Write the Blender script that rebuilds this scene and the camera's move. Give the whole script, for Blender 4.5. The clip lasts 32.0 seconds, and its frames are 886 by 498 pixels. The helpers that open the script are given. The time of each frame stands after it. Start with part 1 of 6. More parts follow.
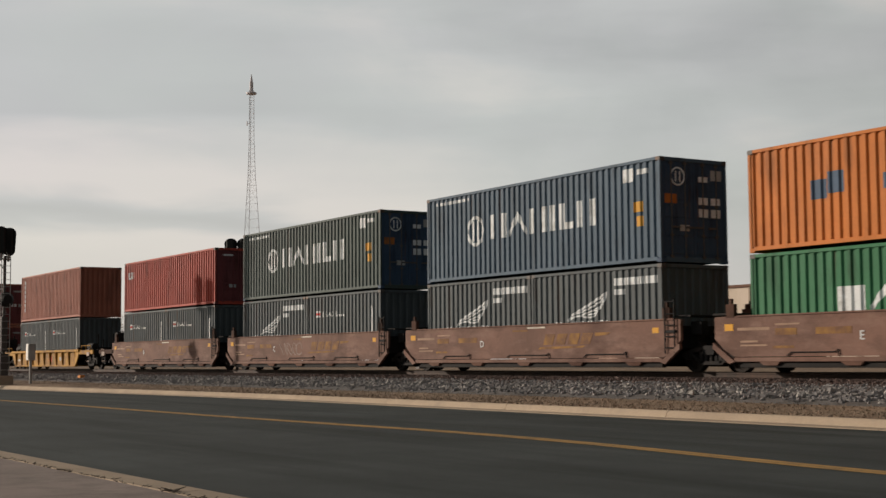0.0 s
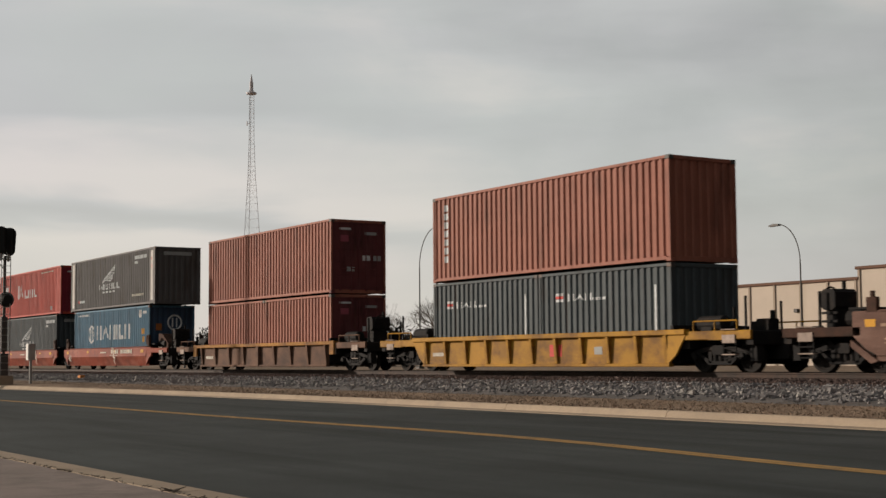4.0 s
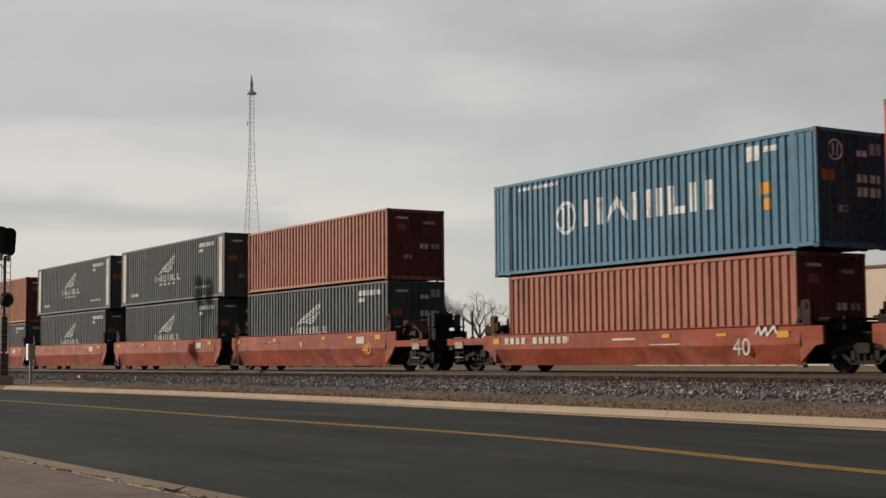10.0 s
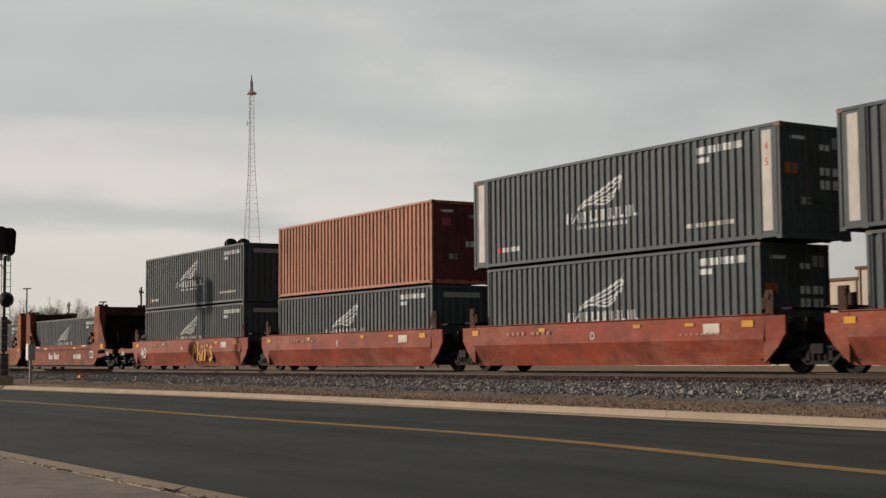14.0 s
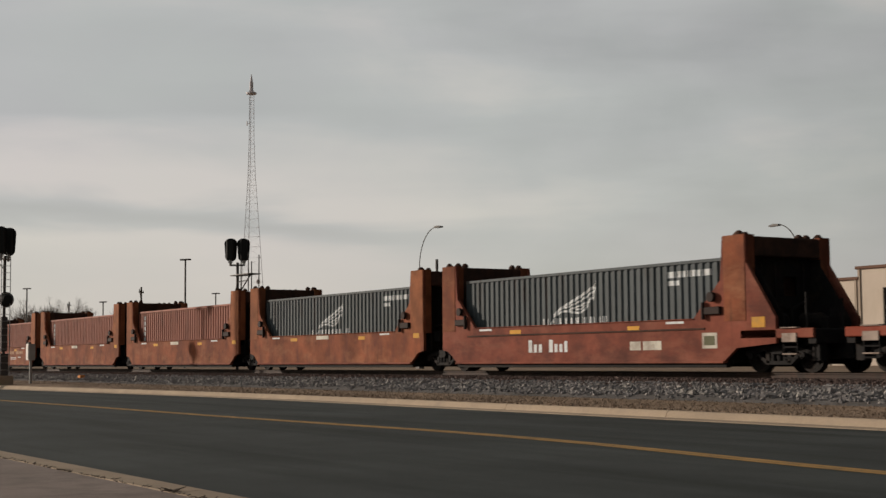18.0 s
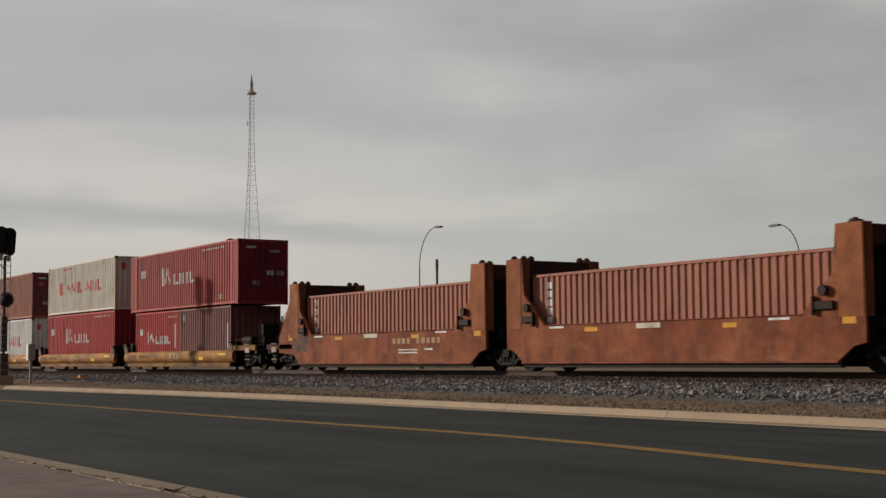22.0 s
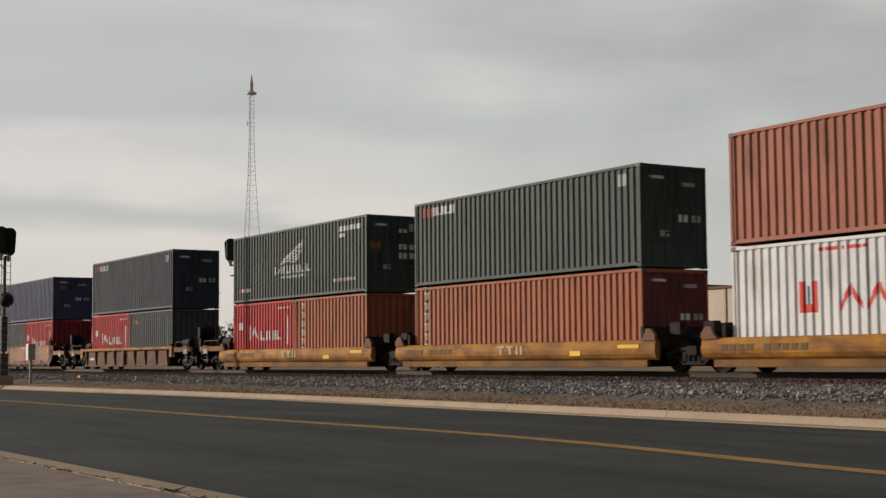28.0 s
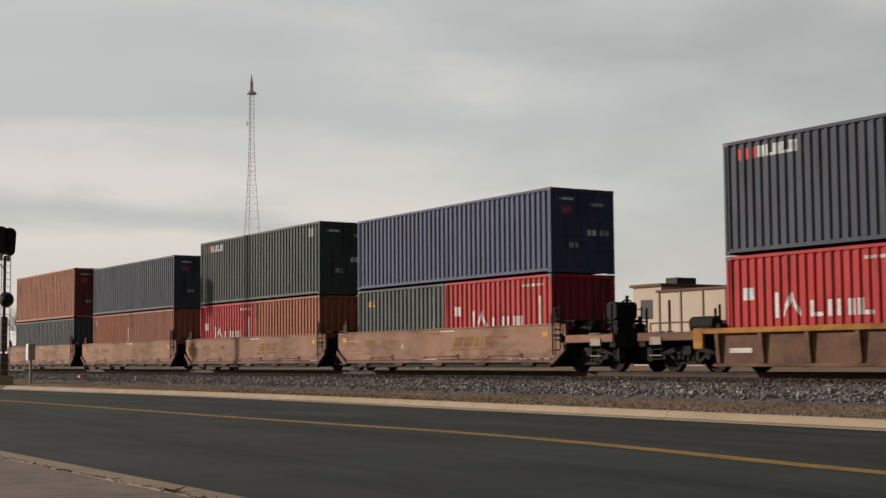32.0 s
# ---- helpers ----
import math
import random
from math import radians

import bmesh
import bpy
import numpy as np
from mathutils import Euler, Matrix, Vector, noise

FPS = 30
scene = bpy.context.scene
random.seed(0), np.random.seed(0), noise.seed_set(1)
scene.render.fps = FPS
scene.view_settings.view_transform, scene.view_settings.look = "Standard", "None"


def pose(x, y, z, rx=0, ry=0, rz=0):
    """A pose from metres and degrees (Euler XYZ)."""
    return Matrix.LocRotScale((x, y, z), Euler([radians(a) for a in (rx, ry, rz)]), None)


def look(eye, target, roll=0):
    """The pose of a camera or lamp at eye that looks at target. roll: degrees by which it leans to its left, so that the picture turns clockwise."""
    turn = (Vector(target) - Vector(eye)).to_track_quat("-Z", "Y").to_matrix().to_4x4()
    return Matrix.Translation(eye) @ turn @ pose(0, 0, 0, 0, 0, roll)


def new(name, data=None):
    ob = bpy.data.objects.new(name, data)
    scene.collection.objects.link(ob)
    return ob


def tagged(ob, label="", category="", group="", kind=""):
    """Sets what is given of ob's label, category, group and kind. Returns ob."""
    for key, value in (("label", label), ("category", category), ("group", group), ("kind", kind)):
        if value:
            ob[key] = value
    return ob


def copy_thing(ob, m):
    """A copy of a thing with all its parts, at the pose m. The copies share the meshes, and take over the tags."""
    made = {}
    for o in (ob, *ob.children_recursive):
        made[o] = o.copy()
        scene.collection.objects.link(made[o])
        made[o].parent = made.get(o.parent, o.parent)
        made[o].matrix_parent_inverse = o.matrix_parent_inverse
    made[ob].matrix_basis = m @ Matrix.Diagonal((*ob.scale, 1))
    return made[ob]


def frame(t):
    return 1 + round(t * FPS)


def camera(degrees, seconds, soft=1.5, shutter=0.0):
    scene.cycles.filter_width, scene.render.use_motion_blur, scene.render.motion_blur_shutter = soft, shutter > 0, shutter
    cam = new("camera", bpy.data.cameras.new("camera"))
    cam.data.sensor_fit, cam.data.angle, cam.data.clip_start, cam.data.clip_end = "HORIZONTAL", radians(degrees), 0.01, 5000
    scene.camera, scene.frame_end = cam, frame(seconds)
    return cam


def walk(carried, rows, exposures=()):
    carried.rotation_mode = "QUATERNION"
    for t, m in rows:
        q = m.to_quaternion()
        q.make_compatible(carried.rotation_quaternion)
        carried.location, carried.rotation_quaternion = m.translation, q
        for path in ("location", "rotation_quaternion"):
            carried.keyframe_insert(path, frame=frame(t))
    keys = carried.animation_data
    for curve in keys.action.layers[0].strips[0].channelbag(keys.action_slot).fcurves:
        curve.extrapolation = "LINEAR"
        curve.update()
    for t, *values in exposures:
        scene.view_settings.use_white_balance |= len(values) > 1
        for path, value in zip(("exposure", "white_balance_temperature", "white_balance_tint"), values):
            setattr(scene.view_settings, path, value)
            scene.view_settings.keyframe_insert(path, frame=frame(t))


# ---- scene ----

# ------------------------------------------------------------------ camera
EYE = Vector((0, 0, 1.2))
AIM = Vector((-0.84550, 0.52825, 0.07801))
cam = camera(34.82, 32.0, soft=1.45, shutter=0.15)
walk(cam, [(0, look(EYE, EYE + AIM, -0.45)), (32, look(EYE, EYE + AIM, -0.45))],
     [(0, 0.15), (15.5, 0.15), (17, 0.08), (18.5, -0.09), (20.5, -0.13), (23.5, -0.12), (25, 0.0), (26, 0.08), (28.5, 0.15), (32, 0.15)])

# ------------------------------------------------------------------ world, sun, exposure
SUN_WAY = Vector((8.8, 6.74, -2.75)).normalized()
SKY_DIM, SKY_BRIGHT = 0.13, 1.0
world = bpy.data.worlds.new("overcast_evening")
scene.world = world
world.use_nodes = True


def link(tree, a, b):
    tree.links.new(a, b)


def build_sky():
    t = world.node_tree
    t.nodes.clear()
    n = t.nodes.new
    out, bg, coord = n("ShaderNodeOutputWorld"), n("ShaderNodeBackground"), n("ShaderNodeTexCoord")
    sky = n("ShaderNodeTexSky")
    sky.sky_type, sky.sun_disc = "NISHITA", False
    sky.sun_elevation = math.asin(-SUN_WAY.z)
    sky.sun_rotation = math.atan2(-SUN_WAY.x, -SUN_WAY.y)
    # cloud deck in long, nearly level streaks
    sep = n("ShaderNodeSeparateXYZ")
    link(t, coord.outputs["Generated"], sep.inputs[0])
    layers = []
    for scale, rot, place, size, detail in (((1.5, 1.5, 8.5), 3.0, (0.3, 1.7, 0.55), 1.5, 5), ((2.6, 2.6, 19.0), -2.0, (3.3, 0.4, 2.1), 1.6, 6), ((4.4, 4.4, 9.5), 6.0, (1.3, 2.9, 0.7), 1.7, 6)):
        mp = n("ShaderNodeMapping")
        mp.inputs["Rotation"].default_value = (radians(rot), radians(-rot), 0)
        mp.inputs["Scale"].default_value = scale
        mp.inputs["Location"].default_value = place
        link(t, coord.outputs["Generated"], mp.inputs[0])
        x = n("ShaderNodeTexNoise")
        x.inputs["Scale"].default_value, x.inputs["Detail"].default_value, x.inputs["Roughness"].default_value = size, detail, 0.5
        x.inputs["Distortion"].default_value = 0.35
        link(t, mp.outputs[0], x.inputs["Vector"])
        layers.append(x.outputs[0])
    both = n("ShaderNodeMix")
    both.data_type = "FLOAT"
    both.inputs["Factor"].default_value = 0.38
    link(t, layers[0], both.inputs["A"])
    link(t, layers[1], both.inputs["B"])
    # and softer mottling across them
    mottled = n("ShaderNodeMix")
    mottled.data_type = "FLOAT"
    mottled.inputs["Factor"].default_value = 0.34
    link(t, both.outputs["Result"], mottled.inputs["A"])
    link(t, layers[2], mottled.inputs["B"])
    # two long streaks of lighter cloud low in the west, wavering and fading out northwards
    waver = n("ShaderNodeMath")
    waver.operation = "MULTIPLY_ADD"
    waver.inputs[1].default_value = 0.15
    link(t, layers[0], waver.inputs[0])
    link(t, sep.outputs["Z"], waver.inputs[2])
    streak = n("ShaderNodeValToRGB")
    streak.color_ramp.interpolation = "EASE"
    s = streak.color_ramp.elements
    for k, (at, v) in enumerate(((0.06, 0.60), (0.143, 0.68), (0.176, 0.38), (0.202, 0.68), (0.236, 0.47), (0.32, 0.44), (0.47, 0.5))):
        el = s[k] if k < 2 else s.new(at)
        el.position, el.color = at, (v, v, v, 1)
    link(t, waver.outputs[0], streak.inputs[0])
    west = n("ShaderNodeVectorMath")
    west.operation = "DOT_PRODUCT"
    west.inputs[1].default_value = (-0.966, 0.259, 0)
    link(t, coord.outputs["Generated"], west.inputs[0])
    fade = n("ShaderNodeMapRange")
    fade.inputs["From Min"].default_value, fade.inputs["From Max"].default_value = 0.93, 0.985
    fade.inputs["To Min"].default_value, fade.inputs["To Max"].default_value = 0.05, 0.8
    link(t, west.outputs["Value"], fade.inputs["Value"])
    deck = n("ShaderNodeMix")
    deck.data_type = "FLOAT"
    link(t, fade.outputs[0], deck.inputs["Factor"])
    link(t, mottled.outputs["Result"], deck.inputs["A"])
    link(t, streak.outputs[0], deck.inputs["B"])
    ramp = n("ShaderNodeValToRGB")
    e = ramp.color_ramp.elements
    e[0].position, e[0].color = 0.36, (0.385, 0.392, 0.382, 1)
    e[1].position, e[1].color = 0.64, (0.60, 0.567, 0.532, 1)
    m = e.new(0.5)
    m.color = (0.462, 0.466, 0.455, 1)
    link(t, deck.outputs["Result"], ramp.inputs[0])
    # violet-grey and green-grey parts of the deck
    mp = n("ShaderNodeMapping")
    mp.inputs["Location"].default_value = (2.2, 0.7, 1.3)
    mp.inputs["Scale"].default_value = (2.2, 2.2, 5.0)
    link(t, coord.outputs["Generated"], mp.inputs[0])
    hue = n("ShaderNodeTexNoise")
    hue.inputs["Scale"].default_value, hue.inputs["Detail"].default_value = 1.4, 4
    link(t, mp.outputs[0], hue.inputs["Vector"])
    tint = n("ShaderNodeValToRGB")
    tint.color_ramp.elements[0].position, tint.color_ramp.elements[0].color = 0.35, (0.985, 1.0, 0.975, 1)
    tint.color_ramp.elements[1].position, tint.color_ramp.elements[1].color = 0.68, (0.99, 0.955, 0.985, 1)
    link(t, hue.outputs[0], tint.inputs[0])
    tinted = n("ShaderNodeMix")
    tinted.data_type, tinted.blend_type = "RGBA", "MULTIPLY"
    tinted.inputs["Factor"].default_value = 1.0
    link(t, ramp.outputs[0], tinted.inputs["A"])
    link(t, tint.outputs[0], tinted.inputs["B"])
    # warmer and lighter near the horizon
    glow = n("ShaderNodeMapRange")
    glow.inputs["From Min"].default_value, glow.inputs["From Max"].default_value = 0.16, 0.0
    link(t, sep.outputs["Z"], glow.inputs["Value"])
    warm = n("ShaderNodeMix")
    warm.data_type = "RGBA"
    warm.inputs["B"].default_value = (0.585, 0.525, 0.475, 1)
    half = n("ShaderNodeMath")
    half.operation = "MULTIPLY"
    half.inputs[1].default_value = 0.38
    link(t, glow.outputs[0], half.inputs[0])
    link(t, half.outputs[0], warm.inputs["Factor"])
    link(t, tinted.outputs["Result"], warm.inputs["A"])
    # the deck is lightest towards the low sun and dim opposite to it
    dot = n("ShaderNodeVectorMath")
    dot.operation = "DOT_PRODUCT"
    dot.inputs[1].default_value = Vector((-SUN_WAY.x, -SUN_WAY.y, 0)).normalized()
    link(t, coord.outputs["Generated"], dot.inputs[0])
    side = n("ShaderNodeMapRange")
    side.inputs["From Min"].default_value, side.inputs["From Max"].default_value = -0.75, 0.20
    side.inputs["To Min"].default_value, side.inputs["To Max"].default_value = SKY_DIM, SKY_BRIGHT
    link(t, dot.outputs["Value"], side.inputs["Value"])
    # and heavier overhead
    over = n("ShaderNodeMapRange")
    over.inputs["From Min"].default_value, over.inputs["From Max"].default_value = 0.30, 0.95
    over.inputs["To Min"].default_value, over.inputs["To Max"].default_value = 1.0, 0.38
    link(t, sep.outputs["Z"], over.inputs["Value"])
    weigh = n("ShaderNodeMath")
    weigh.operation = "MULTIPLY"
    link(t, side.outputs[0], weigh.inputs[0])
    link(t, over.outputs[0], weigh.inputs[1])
    # a little of the clear sky through the deck
    mix = n("ShaderNodeMix")
    mix.data_type = "RGBA"
    mix.inputs["Factor"].default_value = 0.01
    link(t, warm.outputs["Result"], mix.inputs["A"])
    link(t, sky.outputs[0], mix.inputs["B"])
    link(t, mix.outputs["Result"], bg.inputs["Color"])
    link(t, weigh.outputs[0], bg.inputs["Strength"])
    link(t, bg.outputs[0], out.inputs[0])


build_sky()
sun = new("sun", bpy.data.lights.new("sun", "SUN"))
sun.data.energy, sun.data.angle, sun.data.color = 3.9, radians(1.2), (1.0, 0.85, 0.72)
sun.matrix_world = look((-60, 0, 40), Vector((-60, 0, 40)) + SUN_WAY)

# ------------------------------------------------------------------ materials
MATS = {}


def noise_node(t, scale, detail=4, rough=0.6, stretch=None, world_space=False):
    c = t.nodes.new("ShaderNodeTexCoord")
    v = c.outputs["Object"]
    if world_space:
        g = t.nodes.new("ShaderNodeNewGeometry")
        v = g.outputs["Position"]
    if stretch:
        mp = t.nodes.new("ShaderNodeMapping")
        mp.inputs["Scale"].default_value = stretch
        link(t, v, mp.inputs[0])
        v = mp.outputs[0]
    else:
        info = t.nodes.new("ShaderNodeObjectInfo")
        vm = t.nodes.new("ShaderNodeVectorMath")
        vm.operation = "MULTIPLY_ADD"
        vm.inputs[1].default_value = (1, 1, 1)
        cb = t.nodes.new("ShaderNodeCombineXYZ")
        mul = t.nodes.new("ShaderNodeMath")
        mul.operation = "MULTIPLY"
        mul.inputs[1].default_value = 37.0
        link(t, info.outputs["Random"], mul.inputs[0])
        link(t, mul.outputs[0], cb.inputs[0])
        link(t, v, vm.inputs[0])
        link(t, cb.outputs[0], vm.inputs[2])
        v = vm.outputs[0]
    x = t.nodes.new("ShaderNodeTexNoise")
    x.inputs["Scale"].default_value, x.inputs["Detail"].default_value, x.inputs["Roughness"].default_value = scale, detail, rough
    link(t, v, x.inputs["Vector"])
    return x.outputs[0]


def ramp_node(t, value, lo, hi):
    r = t.nodes.new("ShaderNodeMapRange")
    r.inputs["From Min"].default_value, r.inputs["From Max"].default_value = lo, hi
    link(t, value, r.inputs["Value"])
    return r.outputs[0]


def mix_col(t, fac, a, b):
    m = t.nodes.new("ShaderNodeMix")
    m.data_type = "RGBA"
    if isinstance(fac, float):
        m.inputs["Factor"].default_value = fac
    else:
        link(t, fac, m.inputs["Factor"])
    for key, x in (("A", a), ("B", b)):
        if isinstance(x, tuple):
            m.inputs[key].default_value = (*x, 1)
        else:
            link(t, x, m.inputs[key])
    return m.outputs["Result"]


def scaled(c, k):
    return tuple(min(1.0, x * k) for x in c)


RUN_RUST = (0.085, 0.042, 0.024)


def surface(name, color, rough=0.6, metal=0.0, fine=9.0, coarse=0.7, vary=0.18, dirt=None, dirt_amount=0.5, dirt_stretch=None, bump=0.0, bump_scale=60.0, world_space=False, spread=0.0, gloss=0.12, fade=None, runs=0.0):
    """A worn surface: a base colour, variation at two scales, a layer of dirt or rust, fine relief."""
    if name in MATS:
        return MATS[name]
    mat = bpy.data.materials.new(name)
    mat.use_nodes = True
    t = mat.node_tree
    b = t.nodes["Principled BSDF"]
    big = ramp_node(t, noise_node(t, coarse, 5, 0.6, None, world_space), 0.3, 0.7)
    small = ramp_node(t, noise_node(t, fine, 5, 0.7, None, world_space), 0.3, 0.7)
    col = mix_col(t, big, scaled(color, 1 - vary), scaled(color, 1 + vary))
    col = mix_col(t, small, mix_col(t, 0.16, col, (0.02, 0.02, 0.02)), col)
    if spread:
        info = t.nodes.new("ShaderNodeObjectInfo")
        hsv = t.nodes.new("ShaderNodeHueSaturation")
        val = t.nodes.new("ShaderNodeMapRange")
        val.inputs["To Min"].default_value, val.inputs["To Max"].default_value = 1 - spread, 1 + spread
        link(t, info.outputs["Random"], val.inputs["Value"])
        link(t, val.outputs[0], hsv.inputs["Value"])
        link(t, col, hsv.inputs["Color"])
        col = hsv.outputs[0]
    if fade:
        # sun-bleached and scuffed patches
        tone, amount, stretch = fade
        d = ramp_node(t, noise_node(t, 1.0, 7, 0.72, stretch, world_space), 0.48, 0.74)
        k = t.nodes.new("ShaderNodeMath")
        k.operation = "MULTIPLY"
        k.inputs[1].default_value = amount
        link(t, d, k.inputs[0])
        col = mix_col(t, k.outputs[0], col, tone)
    if dirt:
        d = ramp_node(t, noise_node(t, 1.0 if dirt_stretch else 2.2, 6, 0.65, dirt_stretch, world_space), 0.62 - 0.3 * dirt_amount, 0.80 - 0.2 * dirt_amount)
        col = mix_col(t, d, col, dirt)
    if runs:
        # thin rust runs and scraped spots
        for stretch, lo, hi in (((5.0, 5.0, 0.22), 0.645, 0.74), ((3.2, 3.2, 2.6), 0.70, 0.76)):
            d = ramp_node(t, noise_node(t, 1.0, 6, 0.62, stretch, world_space), lo, hi)
            k = t.nodes.new("ShaderNodeMath")
            k.operation = "MULTIPLY"
            k.inputs[1].default_value = runs
            link(t, d, k.inputs[0])
            col = mix_col(t, k.outputs[0], col, RUN_RUST)
    link(t, col, b.inputs["Base Color"])
    b.inputs["Roughness"].default_value, b.inputs["Metallic"].default_value = rough, metal
    b.inputs["Specular IOR Level"].default_value = gloss
    if bump:
        bp = t.nodes.new("ShaderNodeBump")
        bp.inputs["Strength"].default_value, bp.inputs["Distance"].default_value = bump, 0.02
        link(t, noise_node(t, bump_scale, 4, 0.6, None, world_space), bp.inputs["Height"])
        link(t, bp.outputs[0], b.inputs["Normal"])
    MATS[name] = mat
    return mat


RUST = (0.16, 0.075, 0.04)
SOOT = (0.03, 0.028, 0.025)


def paint(name, color, dirt=None, amount=0.3, streak=True):
    return surface("paint_" + name, color, 0.65, 0, 14, 0.6, 0.14, dirt or scaled(color, 0.4), amount, (1.6, 1.6, 0.35) if streak else None, 0.05, 40, gloss=0.2, fade=(tuple(0.3 * 0.16 + 0.9 * c for c in color), 0.45, (1.1, 1.1, 0.25)), runs=0.6)


PAINT = {
    "brown": paint("brown", (0.312, 0.115, 0.075)),
    "brown_dark": paint("brown_dark", (0.165, 0.064, 0.042)),
    "tan_brown": paint("tan_brown", (0.36, 0.145, 0.080)),
    "faded_red": paint("faded_red", (0.33, 0.050, 0.031)),
    "signal_red": paint("signal_red", (0.42, 0.060, 0.038)),
    "red_fresh": paint("red_fresh", (0.40, 0.022, 0.025)),
    "crimson": paint("crimson", (0.35, 0.052, 0.050)),
    # darker crimson for container ends, their shade put into the colour
    "crimson_shaded_end": paint("crimson_shaded_end", (0.21, 0.020, 0.034)),
    "charcoal": paint("charcoal", (0.060, 0.075, 0.080), (0.034, 0.032, 0.030), 0.24),
    "charcoal_warm": paint("charcoal_warm", (0.100, 0.097, 0.094), (0.055, 0.040, 0.032), 0.34),
    "green_grey": paint("green_grey", (0.045, 0.067, 0.061)),
    "slate_blue": paint("slate_blue", (0.052, 0.090, 0.128)),
    "sea_blue": paint("sea_blue", (0.060, 0.160, 0.240)),
    "violet_blue": paint("violet_blue", (0.056, 0.072, 0.140)),
    "grey_blue": paint("grey_blue", (0.052, 0.070, 0.104)),
    "dark_slate": paint("dark_slate", (0.042, 0.053, 0.078)),
    "orange": paint("orange", (0.48, 0.148, 0.022)),
    "green": paint("green", (0.025, 0.142, 0.06)),
    "terracotta": paint("terracotta", (0.31, 0.098, 0.042)),
    # darker red-brown for container ends, their shade put into the colour
    "maroon_shaded_end": paint("maroon_shaded_end", (0.135, 0.036, 0.038)),
    # deeper blue of emblemed ends, with end shade mixed into the colour
    "navy_shaded_end": paint("navy_shaded_end", (0.034, 0.066, 0.115)),
    "plum": paint("plum", (0.19, 0.066, 0.058)),
    "white": paint("white", (0.64, 0.65, 0.66), (0.38, 0.33, 0.28), 0.22),
    "cream": paint("cream", (0.61, 0.59, 0.53), (0.34, 0.23, 0.14), 0.30),
}
WHITE_MARK = surface("mark_white", (0.63, 0.66, 0.66), 0.6, 0, 20, 1.5, 0.10, (0.30, 0.30, 0.28), 0.35)
PANEL_WHITE = surface("panel_white", (0.50, 0.48, 0.44), 0.6, 0, 14, 1.0, 0.15, (0.26, 0.20, 0.15), 0.45, (1.5, 1.5, 0.4), runs=0.7)
FADED_MARK = surface("mark_faded", (0.55, 0.52, 0.44), 0.6, 0, 20, 1.5, 0.15, (0.26, 0.22, 0.18), 0.5)
RED_MARK = surface("mark_red", (0.58, 0.07, 0.06), 0.6, 0, 20, 1.5, 0.12, (0.30, 0.10, 0.08), 0.35)
BLUE_MARK = surface("mark_blue", (0.065, 0.105, 0.16), 0.6, 0, 20, 1.5, 0.12)
YELLOW_MARK = surface("mark_yellow", (0.58, 0.29, 0.03), 0.6, 0, 20, 1.5, 0.12, (0.35, 0.2, 0.05), 0.4)
ORANGE_MARK = surface("mark_orange", (0.36, 0.13, 0.03), 0.6, 0, 20, 1.5, 0.15, (0.12, 0.07, 0.05), 0.4)
PINK_MARK = surface("mark_pink", (0.34, 0.085, 0.115), 0.6, 0, 20, 1.5, 0.12)
GREY_MARK = surface("mark_grey", (0.34, 0.35, 0.34), 0.6, 0, 20, 1.5, 0.12)
CASTING = surface("casting_steel", (0.09, 0.085, 0.08), 0.6, 0.3, 20, 2, 0.2, RUST, 0.4)
# sooty black steel; inside the bulkhead ends it also stands for shade
BLACK_STEEL = surface("soot_shade_steel", (0.013, 0.012, 0.0115), 0.75, 0.0, 16, 1.5, 0.3, (0.032, 0.024, 0.019), 0.35)
WHEEL_STEEL = surface("wheel_steel", (0.016, 0.014, 0.012), 0.75, 0.0, 18, 3, 0.25, (0.032, 0.020, 0.014), 0.3)
STEP_STEEL = surface("step_steel", (0.30, 0.24, 0.20), 0.6, 0.1, 18, 2, 0.25, (0.12, 0.08, 0.06), 0.45)
GALVANISED = surface("galvanised_steel", (0.40, 0.40, 0.38), 0.5, 0.5, 20, 2, 0.12)
